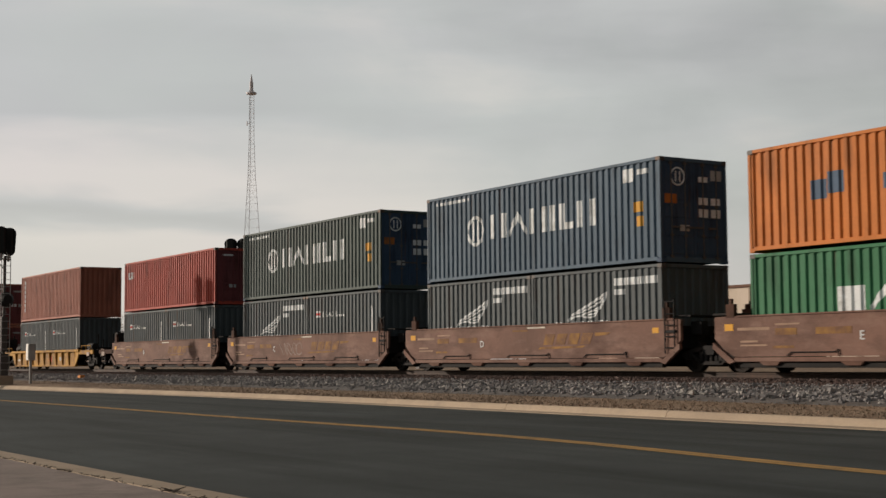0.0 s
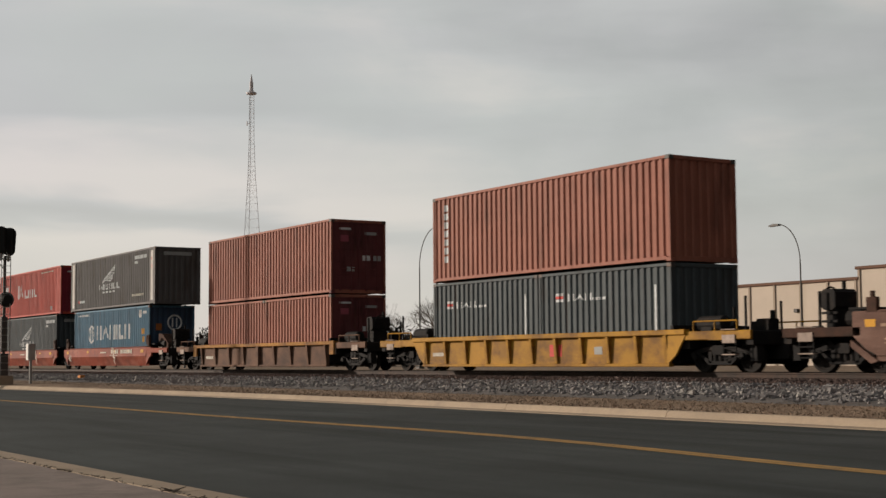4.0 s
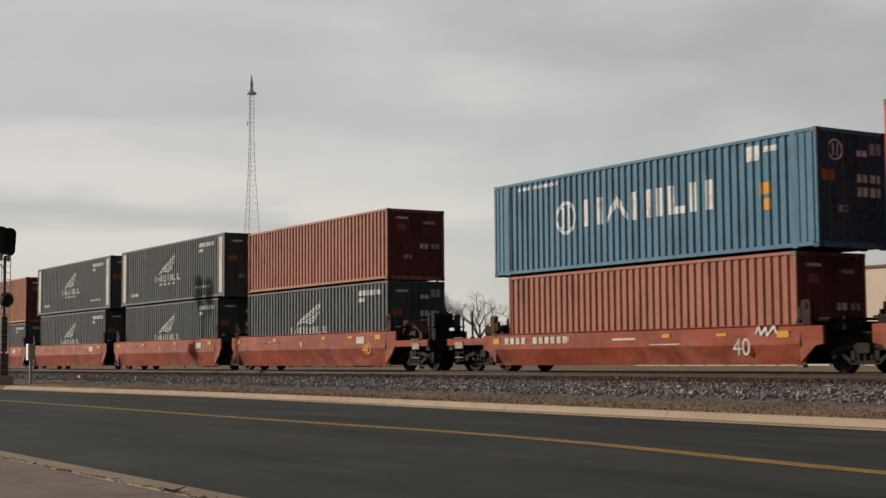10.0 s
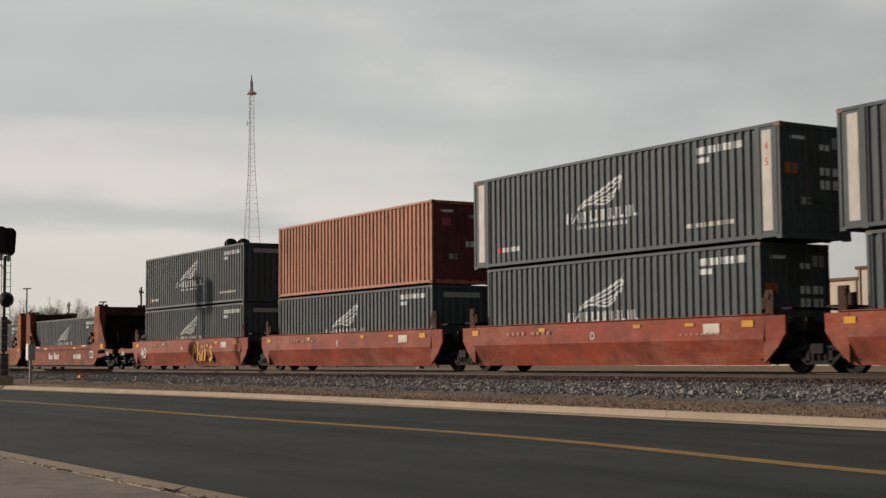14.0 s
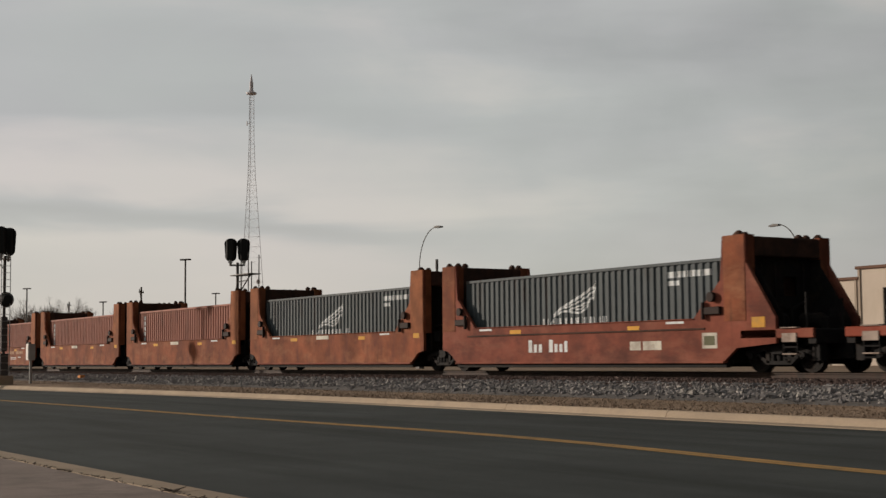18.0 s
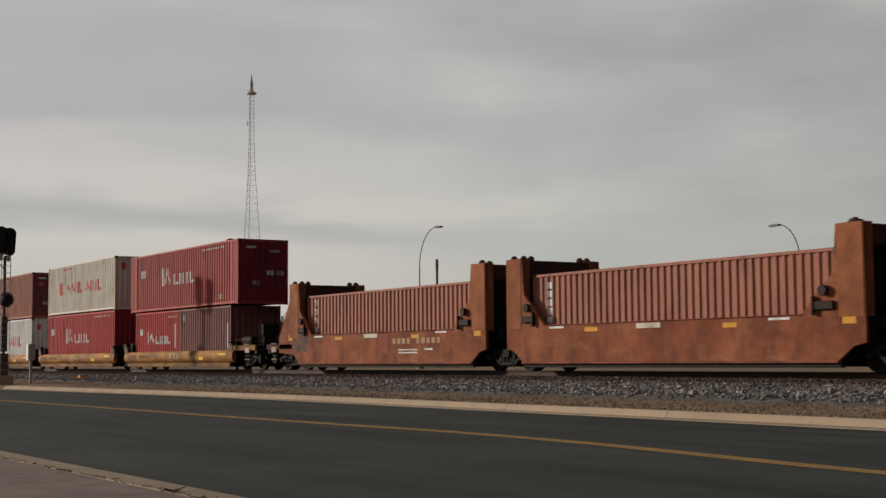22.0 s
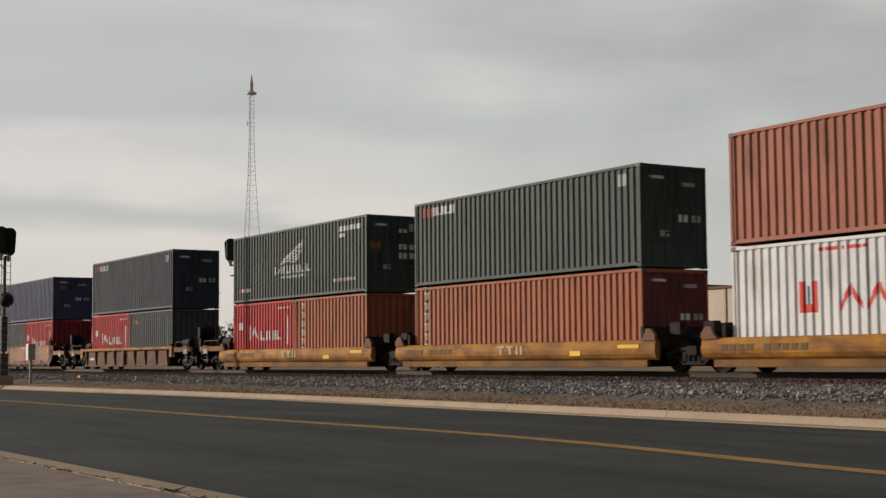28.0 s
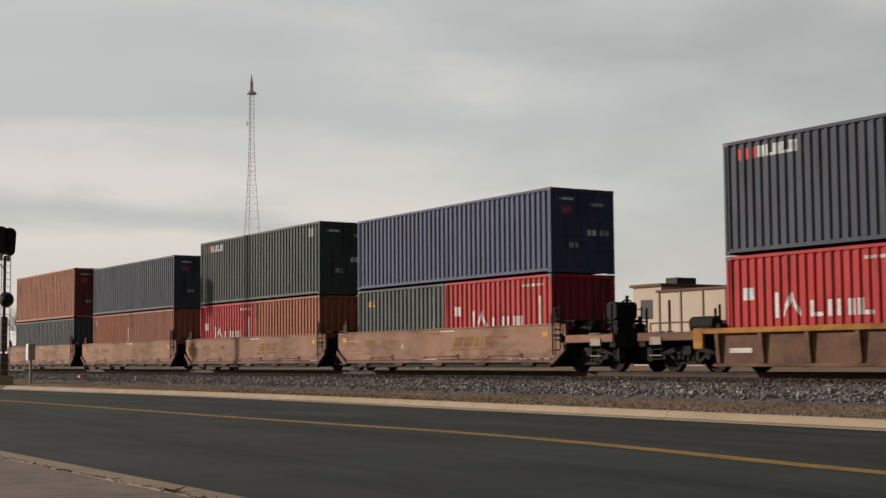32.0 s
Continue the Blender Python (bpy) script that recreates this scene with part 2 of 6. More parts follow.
WELL = {
    "brown": surface("well_brown", (0.155, 0.088, 0.066), 0.7, 0, 10, 0.45, 0.30, (0.070, 0.037, 0.029), 0.45, (0.5, 0.5, 1.3), 0.05, 30, gloss=0.1, fade=((0.26, 0.175, 0.14), 0.65, (0.4, 0.4, 1.1)), runs=0.4),
    "pinkish": surface("well_pinkish", (0.255, 0.145, 0.100), 0.7, 0, 10, 0.45, 0.28, (0.085, 0.045, 0.032), 0.45, (0.5, 0.5, 1.3), 0.05, 30, gloss=0.1, fade=((0.34, 0.235, 0.18), 0.6, (0.4, 0.4, 1.1))),
    "red": surface("well_red", (0.235, 0.048, 0.024), 0.65, 0, 10, 0.45, 0.22, (0.11, 0.030, 0.020), 0.45, (0.7, 0.7, 0.9), 0.05, 30, gloss=0.1, fade=((0.33, 0.155, 0.112), 0.75, (0.35, 0.35, 1.1))),
    "rust": surface("well_rust", (0.205, 0.066, 0.031), 0.8, 0, 5, 0.9, 0.50, (0.120, 0.042, 0.028), 0.50, (1.6, 1.6, 0.7), 0.15, 30, fade=((0.29, 0.135, 0.072), 0.9, (0.55, 0.55, 1.5)), runs=0.75),
    "rust_dark": surface("well_rust_dark", (0.195, 0.058, 0.036), 0.8, 0, 6, 0.9, 0.35, (0.085, 0.032, 0.024), 0.5, (0.6, 0.6, 1.1), 0.12, 30, fade=((0.27, 0.12, 0.08), 0.7, (0.5, 0.5, 1.4)), runs=0.5),
    "rust_pale": surface("well_rust_pale", (0.265, 0.098, 0.043), 0.8, 0, 5, 1.1, 0.40, (0.17, 0.066, 0.034), 0.55, (1.2, 1.2, 0.5), 0.12, 30),
    "rust_black": surface("well_rust_black", (0.070, 0.036, 0.025), 0.85, 0, 6, 0.9, 0.30, (0.030, 0.021, 0.017), 0.6, None, 0.12, 30),
    "yellow": surface("well_yellow", (0.38, 0.195, 0.022), 0.6, 0, 10, 0.5, 0.22, (0.12, 0.058, 0.022), 0.55, (0.8, 0.8, 1.2), 0.05, 30, gloss=0.1),
    "ochre": surface("well_ochre", (0.21, 0.105, 0.030), 0.7, 0, 10, 0.5, 0.30, (0.07, 0.038, 0.022), 0.6, (0.6, 0.6, 1.2), 0.05, 30, gloss=0.1),
    "grimy": surface("well_grimy_yellow", (0.34, 0.160, 0.028), 0.65, 0, 10, 0.5, 0.28, (0.115, 0.050, 0.022), 0.68, (0.7, 0.7, 1.6), 0.05, 30, gloss=0.1),
    "dun": surface("well_dun", (0.150, 0.084, 0.055), 0.75, 0, 10, 0.7, 0.40, (0.065, 0.040, 0.030), 0.6, (0.6, 0.6, 1.2), 0.05, 30),
}
ASPHALT = surface("asphalt", (0.057, 0.065, 0.063), 0.9, 0, 45, 0.30, 0.24, (0.030, 0.035, 0.033), 0.58, (0.07, 0.75, 1), 0.35, 120, True)
CONCRETE = surface("kerb_concrete", (0.37, 0.295, 0.215), 0.9, 0, 25, 0.8, 0.12, (0.29, 0.235, 0.18), 0.4, None, 0.25, 90, True, 0.06)
SIDEWALK = surface("pavement_concrete", (0.245, 0.202, 0.178), 0.9, 0, 30, 0.6, 0.14, (0.16, 0.132, 0.115), 0.5, None, 0.25, 90, True)
ROADPAINT = surface("road_yellow", (0.40, 0.245, 0.085), 0.8, 0, 30, 0.8, 0.15, (0.22, 0.15, 0.075), 0.5, None, 0.2, 120, True)
DRYGRASS = surface("dry_grass_ground", (0.25, 0.183, 0.126), 1.0, 0, 9, 0.35, 0.30, (0.155, 0.112, 0.078), 0.55, None, 0.5, 40, True)
BALLAST = surface("ballast_bed", (0.15, 0.142, 0.135), 1.0, 0, 14, 0.6, 0.25, (0.09, 0.08, 0.072), 0.6, None, 0.6, 30, True)
RUSTBALLAST = surface("ballast_rusty", (0.098, 0.068, 0.059), 1.0, 0, 14, 0.6, 0.25, (0.072, 0.050, 0.043), 0.6, None, 0.6, 30, True)
TIE = surface("sleeper_wood", (0.085, 0.060, 0.047), 0.95, 0, 18, 1.0, 0.25, (0.04, 0.032, 0.028), 0.5, None, 0.3, 60)
RAIL = surface("rail_steel", (0.032, 0.024, 0.020), 0.6, 0.3, 20, 1.0, 0.2, (0.055, 0.034, 0.025), 0.5)
GALV_DARK = surface("dark_pole_steel", (0.10, 0.095, 0.09), 0.6, 0.4, 16, 1.0, 0.15)
BLACKPAINT = surface("signal_black", (0.018, 0.019, 0.018), 0.6, 0, 16, 1.0, 0.2)
ALU = surface("aluminium_paint", (0.36, 0.36, 0.34), 0.5, 0.3, 16, 1.0, 0.15)
BARK = surface("bark", (0.125, 0.100, 0.082), 0.95, 0, 20, 1.0, 0.25)
STUCCO = surface("beige_wall", (0.53, 0.455, 0.375), 0.9, 0, 20, 0.25, 0.08, (0.42, 0.355, 0.28), 0.35, (0.3, 0.3, 0.1), 0.1, 30)
PALETRIM = surface("beige_trim", (0.36, 0.295, 0.235), 0.9, 0, 20, 0.3, 0.1)
TRIMBROWN = surface("brown_trim", (0.15, 0.085, 0.06), 0.8, 0, 12, 0.5, 0.12)
PEACH = surface("peach_wall", (0.47, 0.33, 0.245), 0.9, 0, 12, 0.5, 0.12)
ROOFGREY = surface("grey_roof", (0.16, 0.155, 0.15), 0.85, 0, 12, 0.5, 0.12)
GLASSDARK = surface("dark_glazing", (0.03, 0.035, 0.04), 0.15, 0, 12, 0.5, 0.12, gloss=0.5)
TOWERPAINT = surface("tower_steel", (0.68, 0.64, 0.65), 0.8, 0.0, 8, 0.2, 0.12)

# ------------------------------------------------------------------ mesh building


class M:
    """A mesh in the making."""

    def __init__(self):
        self.v, self.f = [], []

    def poly(self, *pts):
        k = len(self.v)
        self.v += [tuple(p) for p in pts]
        self.f.append(tuple(range(k, k + len(pts))))
        return self

    def box(self, x0, x1, y0, y1, z0, z1, c=0.0):
        """A box with its long edges chamfered by c."""
        if c <= 0:
            k = len(self.v)
            self.v += [(x, y, z) for x in (x0, x1) for y in (y0, y1) for z in (z0, z1)]
            self.f += [tuple(k + i for i in q) for q in ((0, 1, 3, 2), (4, 6, 7, 5), (0, 4, 5, 1), (2, 3, 7, 6), (0, 2, 6, 4), (1, 5, 7, 3))]
            return self
        dx, dy, dz = x1 - x0, y1 - y0, z1 - z0
        if dx >= dy and dx >= dz:
            o = [(y0 + c, z0), (y1 - c, z0), (y1, z0 + c), (y1, z1 - c), (y1 - c, z1), (y0 + c, z1), (y0, z1 - c), (y0, z0 + c)]
            return self.extrude([(x0, a, b) for a, b in o], (dx, 0, 0))
        if dy >= dz:
            o = [(x0 + c, z0), (x0, z0 + c), (x0, z1 - c), (x0 + c, z1), (x1 - c, z1), (x1, z1 - c), (x1, z0 + c), (x1 - c, z0)]
            return self.extrude([(a, y0, b) for a, b in o], (0, dy, 0))
        o = [(x0 + c, y0), (x1 - c, y0), (x1, y0 + c), (x1, y1 - c), (x1 - c, y1), (x0 + c, y1), (x0, y1 - c), (x0, y0 + c)]
        return self.extrude([(a, b, z0) for a, b in o], (0, 0, dz))

    def extrude(self, outline, by):
        k, n = len(self.v), len(outline)
        self.v += [tuple(p) for p in outline] + [(p[0] + by[0], p[1] + by[1], p[2] + by[2]) for p in outline]
        self.f.append(tuple(range(k + n - 1, k - 1, -1)))
        self.f.append(tuple(range(k + n, k + 2 * n)))
        self.f += [(k + i, k + (i + 1) % n, k + n + (i + 1) % n, k + n + i) for i in range(n)]
        return self

    def rod(self, a, b, r0, r1=None, n=8, caps=True):
        a, b = Vector(a), Vector(b)
        r1 = r0 if r1 is None else r1
        d = (b - a).normalized()
        u = d.orthogonal().normalized()
        w = d.cross(u)
        k = len(self.v)
        for p, r in ((a, r0), (b, r1)):
            self.v += [tuple(p + (u * math.cos(2 * math.pi * i / n) + w * math.sin(2 * math.pi * i / n)) * r) for i in range(n)]
        self.f += [(k + i, k + (i + 1) % n, k + n + (i + 1) % n, k + n + i) for i in range(n)]
        if caps:
            self.f += [tuple(range(k + n - 1, k - 1, -1)), tuple(range(k + n, k + 2 * n))]
        return self

    def lathe(self, centre, axis, profile, n=20):
        """A body of revolution: profile of (along, radius) pairs."""
        c, d = Vector(centre), Vector(axis).normalized()
        u = d.orthogonal().normalized()
        w = d.cross(u)
        k = len(self.v)
        for s, r in profile:
            self.v += [tuple(c + d * s + (u * math.cos(2 * math.pi * i / n) + w * math.sin(2 * math.pi * i / n)) * r) for i in range(n)]
        for j in range(len(profile) - 1):
            self.f += [(k + j * n + i, k + j * n + (i + 1) % n, k + (j + 1) * n + (i + 1) % n, k + (j + 1) * n + i) for i in range(n)]
        self.f += [tuple(range(k + n - 1, k - 1, -1)), tuple(range(k + (len(profile) - 1) * n, k + len(profile) * n))]
        return self

    def tube(self, pts, r, n=6):
        for a, b in zip(pts, pts[1:]):
            self.rod(a, b, r, r, n)
        return self

    def ring(self, centre, axis, radius, r, n=16, m=6):
        """A closed ring of round bar."""
        c, d = Vector(centre), Vector(axis).normalized()
        u = d.orthogonal().normalized()
        w = d.cross(u)
        k = len(self.v)
        for i in range(n):
            a = 2 * math.pi * i / n
            out = u * math.cos(a) + w * math.sin(a)
            self.v += [tuple(c + out * (radius + r * math.cos(2 * math.pi * j / m)) + d * (r * math.sin(2 * math.pi * j / m))) for j in range(m)]
        self.f += [(k + i * m + j, k + (i + 1) % n * m + j, k + (i + 1) % n * m + (j + 1) % m, k + i * m + (j + 1) % m) for i in range(n) for j in range(m)]
        return self

    def mesh(self, name, mat=None, smooth=False):
        me = bpy.data.meshes.new(name)
        me.from_pydata(self.v, [], self.f)
        me.update()
        if mat:
            me.materials.append(mat)
        if smooth:
            for p in me.polygons:
                p.use_smooth = True
        return me


def normals_out(me):
    bm = bmesh.new()
    bm.from_mesh(me)
    bmesh.ops.recalc_face_normals(bm, faces=bm.faces)
    bm.to_mesh(me)
    bm.free()
    return me


def part(name, m, material, parent, label="", at=None, smooth=False):
    """Links a mesh as one object under a thing or under a part. A ready mesh takes its material on the object."""
    me = m.mesh(name, None, smooth) if isinstance(m, M) else m
    if isinstance(m, M):
        normals_out(me)
    ob = new(name, me)
    if not me.materials:
        me.materials.append(material)
    elif material:
        ob.material_slots[0].link = "OBJECT"
        ob.material_slots[0].material = material
    if parent:
        ob.parent = parent
    if at:
        ob.matrix_basis = at
    if label:
        ob["label"] = label
    return ob


CACHE = {}


def shared(key, make):
    if key not in CACHE:
        made = make()
        CACHE[key] = normals_out(made.mesh(str(key[0]))) if isinstance(made, M) else made
    return CACHE[key]


def thing(name, label, category, group="", kind=""):
    return tagged(new(name), label, category, group, kind)


def words(text, size):
    """Letters as a mesh, in the plane of x and z, facing -y."""
    key = ("words", text, size)
    if key not in CACHE:
        cu = bpy.data.curves.new("words", "FONT")
        cu.body, cu.size, cu.align_x, cu.align_y, cu.extrude = text, size, "CENTER", "CENTER", 0.003
        ob = new("words", cu)
        bpy.context.view_layer.update()
        me = bpy.data.meshes.new_from_object(ob.evaluated_get(bpy.context.evaluated_depsgraph_get()))
        bpy.data.objects.remove(ob)
        bpy.data.curves.remove(cu)
        me.materials.clear()
        me.transform(Matrix.Rotation(radians(90), 4, "X"))
        CACHE[key] = me
    return CACHE[key]

# ------------------------------------------------------------------ plan
TRACK_Y, RAIL_Z = 26.47, 0.81
ROAD_NEAR, ROAD_FAR = 4.68, 18.55
TOWN_TURN = 0.586


def far_kerb_y(x):
    """The street's far kerb: nearly straight, drawing away from the track in the west."""
    return float(np.interp(x, [-130, -66, -58, -50, -44, -38, -30, -22, -16, 0, 60], [12.6, 17.55, 18.05, 18.72, 19.06, 19.10, 18.90, 18.72, 18.56, 18.4, 18.1]))


def road_mid_y(x):
    """The painted centre of the street."""
    return float(np.interp(x, [-160, -45, -36, -28, -23, -20, -17.5, -15, -13, -11.5, -10, 0, 40], [9.0, 11.62, 11.78, 11.82, 11.96, 12.10, 12.08, 11.88, 11.60, 11.36, 11.19, 10.7, 9.8]))


def spot(x, y, z, turn=0):
    """A place in the town behind the track, whose streets lie at a slight angle to it."""
    return pose(0, 0, 0, 0, 0, TOWN_TURN) @ pose(x, y, z, 0, 0, turn)


# ------------------------------------------------------------------ ground
def strip(name, ys, xs, zf, mat, label, category):
    """A sheet over the lines ys(x), with heights zf(i)."""
    m = M()
    n = len(ys(xs[0]))
    for x in xs:
        m.v += [(x, y, zf(i)) for i, y in enumerate(ys(x))]
    for a in range(len(xs) - 1):
        m.f += [(a * n + i, (a + 1) * n + i, (a + 1) * n + i + 1, a * n + i + 1) for i in range(n - 1)]
    ob = part(name, m, mat, None)
    return tagged(ob, label, category, kind="structure")


def build_ground():
    prof = [(-900, -0.1), (-60, 0.02), (2.0, 0.02), (4.2, 0.02), (5.0, -0.12), (18.0, -0.12), (18.9, 0.02), (19.4, 0.145), (20.6, 0.20), (22.0, 0.30), (24.1, 0.34), (29.3, 0.34),
            (33.0, 0.50), (40.0, 0.60), (90, 0.6), (300, 0.6), (3500, 0.6)]
    xs = [-3500, -900, -400, -200] + [-130 + 2 * i for i in range(76)] + [60, 150, 500, 2500]

    def ys(x):
        k = far_kerb_y(x) - ROAD_FAR
        return [y + (k if 17 < y < 19 else k * 0.5 if 19 <= y < 20 else 0) for y, z in prof]

    strip("ground", ys, xs, lambda i: prof[i][1], DRYGRASS, "flat ground with short dry winter grass", "ground")
    rx = [-260, -180, -140, -110] + [-100 + i for i in range(120)] + [40, 120]
    strip("road", lambda x: [ROAD_NEAR - 0.35, ROAD_NEAR + 0.6, 8.2, road_mid_y(x), 15.2, far_kerb_y(x) - 0.35], rx, lambda i: (0.0, 0.005, 0.03, 0.045, 0.03, 0.0)[i], ASPHALT,
          "dark grey asphalt two-lane street", "road")
    for side in (-1, 1):
        line = M()
        for x in range(-100, 30):
            (a0, a1), (b0, b1) = (sorted((road_mid_y(u) + side * 0.008, road_mid_y(u) + side * 0.165)) for u in (x, x + 1))
            line.poly((x, a0, 0.051), (x + 1, b0, 0.051), (x + 1, b1, 0.051), (x, a1, 0.051))
        tagged(part("road_line", line, ROADPAINT, None), "worn yellow centre line painted on the asphalt", "road line", kind="structure")


build_ground()


def build_kerbs():
    far = thing("kerb_far", "pale concrete kerb and gutter along the railway side", "kerb", kind="structure")
    x = -27.45 - 16 * 5.83
    while x < 14:
        m = M()
        a, b = x + 0.008, x + 5.83 - 0.008
        ya, yb = far_kerb_y(a), far_kerb_y(b)
        prof = [(-0.42, -0.05), (-0.42, 0.012), (-0.03, 0.022), (0.03, 0.12), (0.06, 0.15), (0.19, 0.155), (0.21, 0.13), (0.21, -0.05)]
        k = len(m.v)
        m.v += [(a, ya + p, z) for p, z in prof] + [(b, yb + p, z) for p, z in prof]
        n = len(prof)
        m.f += [(k + i, k + (i + 1) % n, k + n + (i + 1) % n, k + n + i) for i in range(n)] + [tuple(range(k + n - 1, k - 1, -1)), tuple(range(k + n, k + 2 * n))]
        part("kerb_stone", m, CONCRETE, far)
        x += 5.83
    near = thing("kerb_near", "pale concrete kerb at the edge of the pavement", "kerb", kind="structure")
    x = -60.0
    while x < 14:
        m = M()
        prof = [(ROAD_NEAR - 0.36, -0.05), (ROAD_NEAR - 0.36, 0.13), (ROAD_NEAR - 0.03, 0.125), (ROAD_NEAR, 0.10), (ROAD_NEAR + 0.05, -0.05)]
        m.extrude([(x + 0.01, p, z) for p, z in prof], (3.03, 0, 0))
        part("kerb_stone", m, CONCRETE, near)
        x += 3.05
    walkway = thing("pavement", "pale concrete pavement of cast slabs", "pavement", kind="structure")
    for i in range(16):
        m = M()
        m.box(-38 + 3.05 * i + 0.006, -38 + 3.05 * (i + 1) - 0.006, ROAD_NEAR - 2.2, ROAD_NEAR - 0.385, 0.0, 0.128, 0.01)
        part("slab", m, SIDEWALK, walkway)
    for i in range(16):
        m = M()
        m.box(-38 + 3.05 * i + 0.006, -38 + 3.05 * (i + 1) - 0.006, ROAD_NEAR - 6.0, ROAD_NEAR - 2.212, 0.0, 0.127, 0.01)
        part("slab", m, SIDEWALK, walkway)


# ------------------------------------------------------------------ railway track
def build_track():
    bed = M()
    prof = [(20.9, 0.20), (21.7, 0.31), (24.0, 0.60), (24.5, 0.635), (28.4, 0.635), (28.9, 0.60), (30.9, 0.40)]
    x0, x1 = -420.0, 120.0
    n = len(prof)
    for x in (x0, x1):
        bed.v += [(x, y, z) for y, z in prof]
    bed.f += [(i, n + i, n + i + 1, i + 1) for i in range(n - 1)]
    ob = part("ballast_bed", bed, BALLAST, None)
    tagged(ob, "grey crushed-stone ballast bank under the railway track", "ballast", kind="structure")
    top = M()
    top.v += [(x, y, z) for x in (x0, x1) for y, z in ((23.3, 0.520), (24.0, 0.606), (24.5, 0.640), (28.4, 0.640), (28.85, 0.612))]
    top.f += [(i, 5 + i, 5 + i + 1, i + 1) for i in range(4)]
    tagged(part("ballast_top", top, RUSTBALLAST, None), "rust-stained ballast between and beside the rails", "ballast", kind="structure")
    rail = thing("railway_track", "rusty steel rails on dark wooden sleepers", "railway track", kind="structure")
    for y in (TRACK_Y - 0.755, TRACK_Y + 0.755):
        m = M()
        z = RAIL_Z
        o = [(-0.07, -0.17), (0.07, -0.17), (0.07, -0.155), (0.010, -0.13), (0.010, -0.045), (0.037, -0.035), (0.037, -0.005), (0.030, 0), (-0.030, 0), (-0.037, -0.005), (-0.037, -0.035), (-0.010, -0.045), (-0.010, -0.13), (-0.07, -0.155)]
        m.extrude([(x0, y + a, z + b) for a, b in o], (x1 - x0, 0, 0))
        part("rail", m, RAIL, rail)
    me = normals_out(M().box(-0.115, 0.115, TRACK_Y - 1.3, TRACK_Y + 1.3, 0.50, 0.655, 0.012).mesh("sleeper"))
    me.materials.append(TIE)
    for i in range(200):
        part("sleeper", me, None, rail, at=pose(-100 + 0.53 * i, random.uniform(-0.04, 0.04), random.uniform(-0.008, 0.004), 0, 0, random.uniform(-1, 1)))


# ------------------------------------------------------------------ shipping containers
PITCH, DEPTH = 0.2775, 0.046
W = 2.438


def ribs(a, b):
    """Break points (x, depth) of a corrugated sheet from a to b."""
    n = max(1, round((b - a) / PITCH))
    p = (b - a) / n
    pts = [(a, 0.0)]
    for i in range(n):
        x = a + i * p
        pts += [(x + 0.22 * p, 0.0), (x + 0.36 * p, DEPTH), (x + 0.68 * p, DEPTH), (x + 0.82 * p, 0.0)]
    return pts + [(b, 0.0)]


def side_span(L):
    return (-L / 2 + 0.10, L / 2 - 0.10) if L < 13 else (-6.02, 6.02)


def depth_at(x, pts):
    if x <= pts[0][0] or x >= pts[-1][0]:
        return 0.0
    for (a, da), (b, db) in zip(pts, pts[1:]):
        if a <= x <= b:
            return da if b - a < 1e-6 else da + (db - da) * (x - a) / (b - a)
    return 0.0


def side_mesh(L, H, near):
    m = M()
    a, b = side_span(L)
    s = -1 if near else 1
    pts = ribs(a, b)
    for x, d in pts:
        m.v += [(x, s * (W / 2 - 0.022 - d), 0.14), (x, s * (W / 2 - 0.022 - d), H - 0.085)]
    m.f += [(2 * i, 2 * i + 2, 2 * i + 3, 2 * i + 1) if near else (2 * i, 2 * i + 1, 2 * i + 3, 2 * i + 2) for i in range(len(pts) - 1)]
    return m


def frame_mesh(L, H):
    m = M()
    h, w = L / 2, W / 2
    for s in (-1, 1):
        y0, y1 = sorted((s * w, s * (w - 0.07)))
        m.box(-h + 0.17, h - 0.17, y0, y1, 0.045, 0.15, 0.008)
        m.box(-h + 0.17, h - 0.17, y0, y1, H - 0.09, H - 0.005, 0.008)
        for e in (-1, 1):
            x0, x1 = sorted((e * h, e * (h - 0.10)))
            m.box(x0, x1, y0, y1, 0.118, H - 0.118, 0.008)
            if L > 13:
                m.box(e * 6.095 - 0.085, e * 6.095 + 0.085, y0 - 0.004, y1 + 0.004, 0.02, H - 0.01, 0.008)
    for e in (-1, 1):
        x0, x1 = sorted((e * h, e * (h - 0.08)))
        m.box(x0, x1, -w + 0.178, w - 0.178, 0.01, 0.15, 0.008)
        m.box(x0, x1, -w + 0.178, w - 0.178, H - 0.11, H - 0.004, 0.008)
    return m


def end_mesh(H):
    """Corrugated end wall facing +x, at x = 0."""
    m = M()
    pts = ribs(-W / 2 + 0.07, W / 2 - 0.07)
    for y, d in pts:
        m.v += [(-0.03 - d, y, 0.14), (-0.03 - d, y, H - 0.10)]
    m.f += [(2 * i, 2 * i + 2, 2 * i + 3, 2 * i + 1) for i in range(len(pts) - 1)]
    return m


def door_mesh(H):
    """One door leaf, panelled, hinged along y = 0, reaching to +y."""
    m = M()
    w = W / 2 - 0.09
    m.box(-0.07, -0.035, 0.01, w, 0.15, H - 0.115)
    n = 5
    for i in range(n):
        z0 = 0.2 + (H - 0.4) * i / n
        m.box(-0.036, -0.018, 0.10, w - 0.10, z0 + 0.04, z0 + (H - 0.4) / n - 0.04, 0.006)
    return m


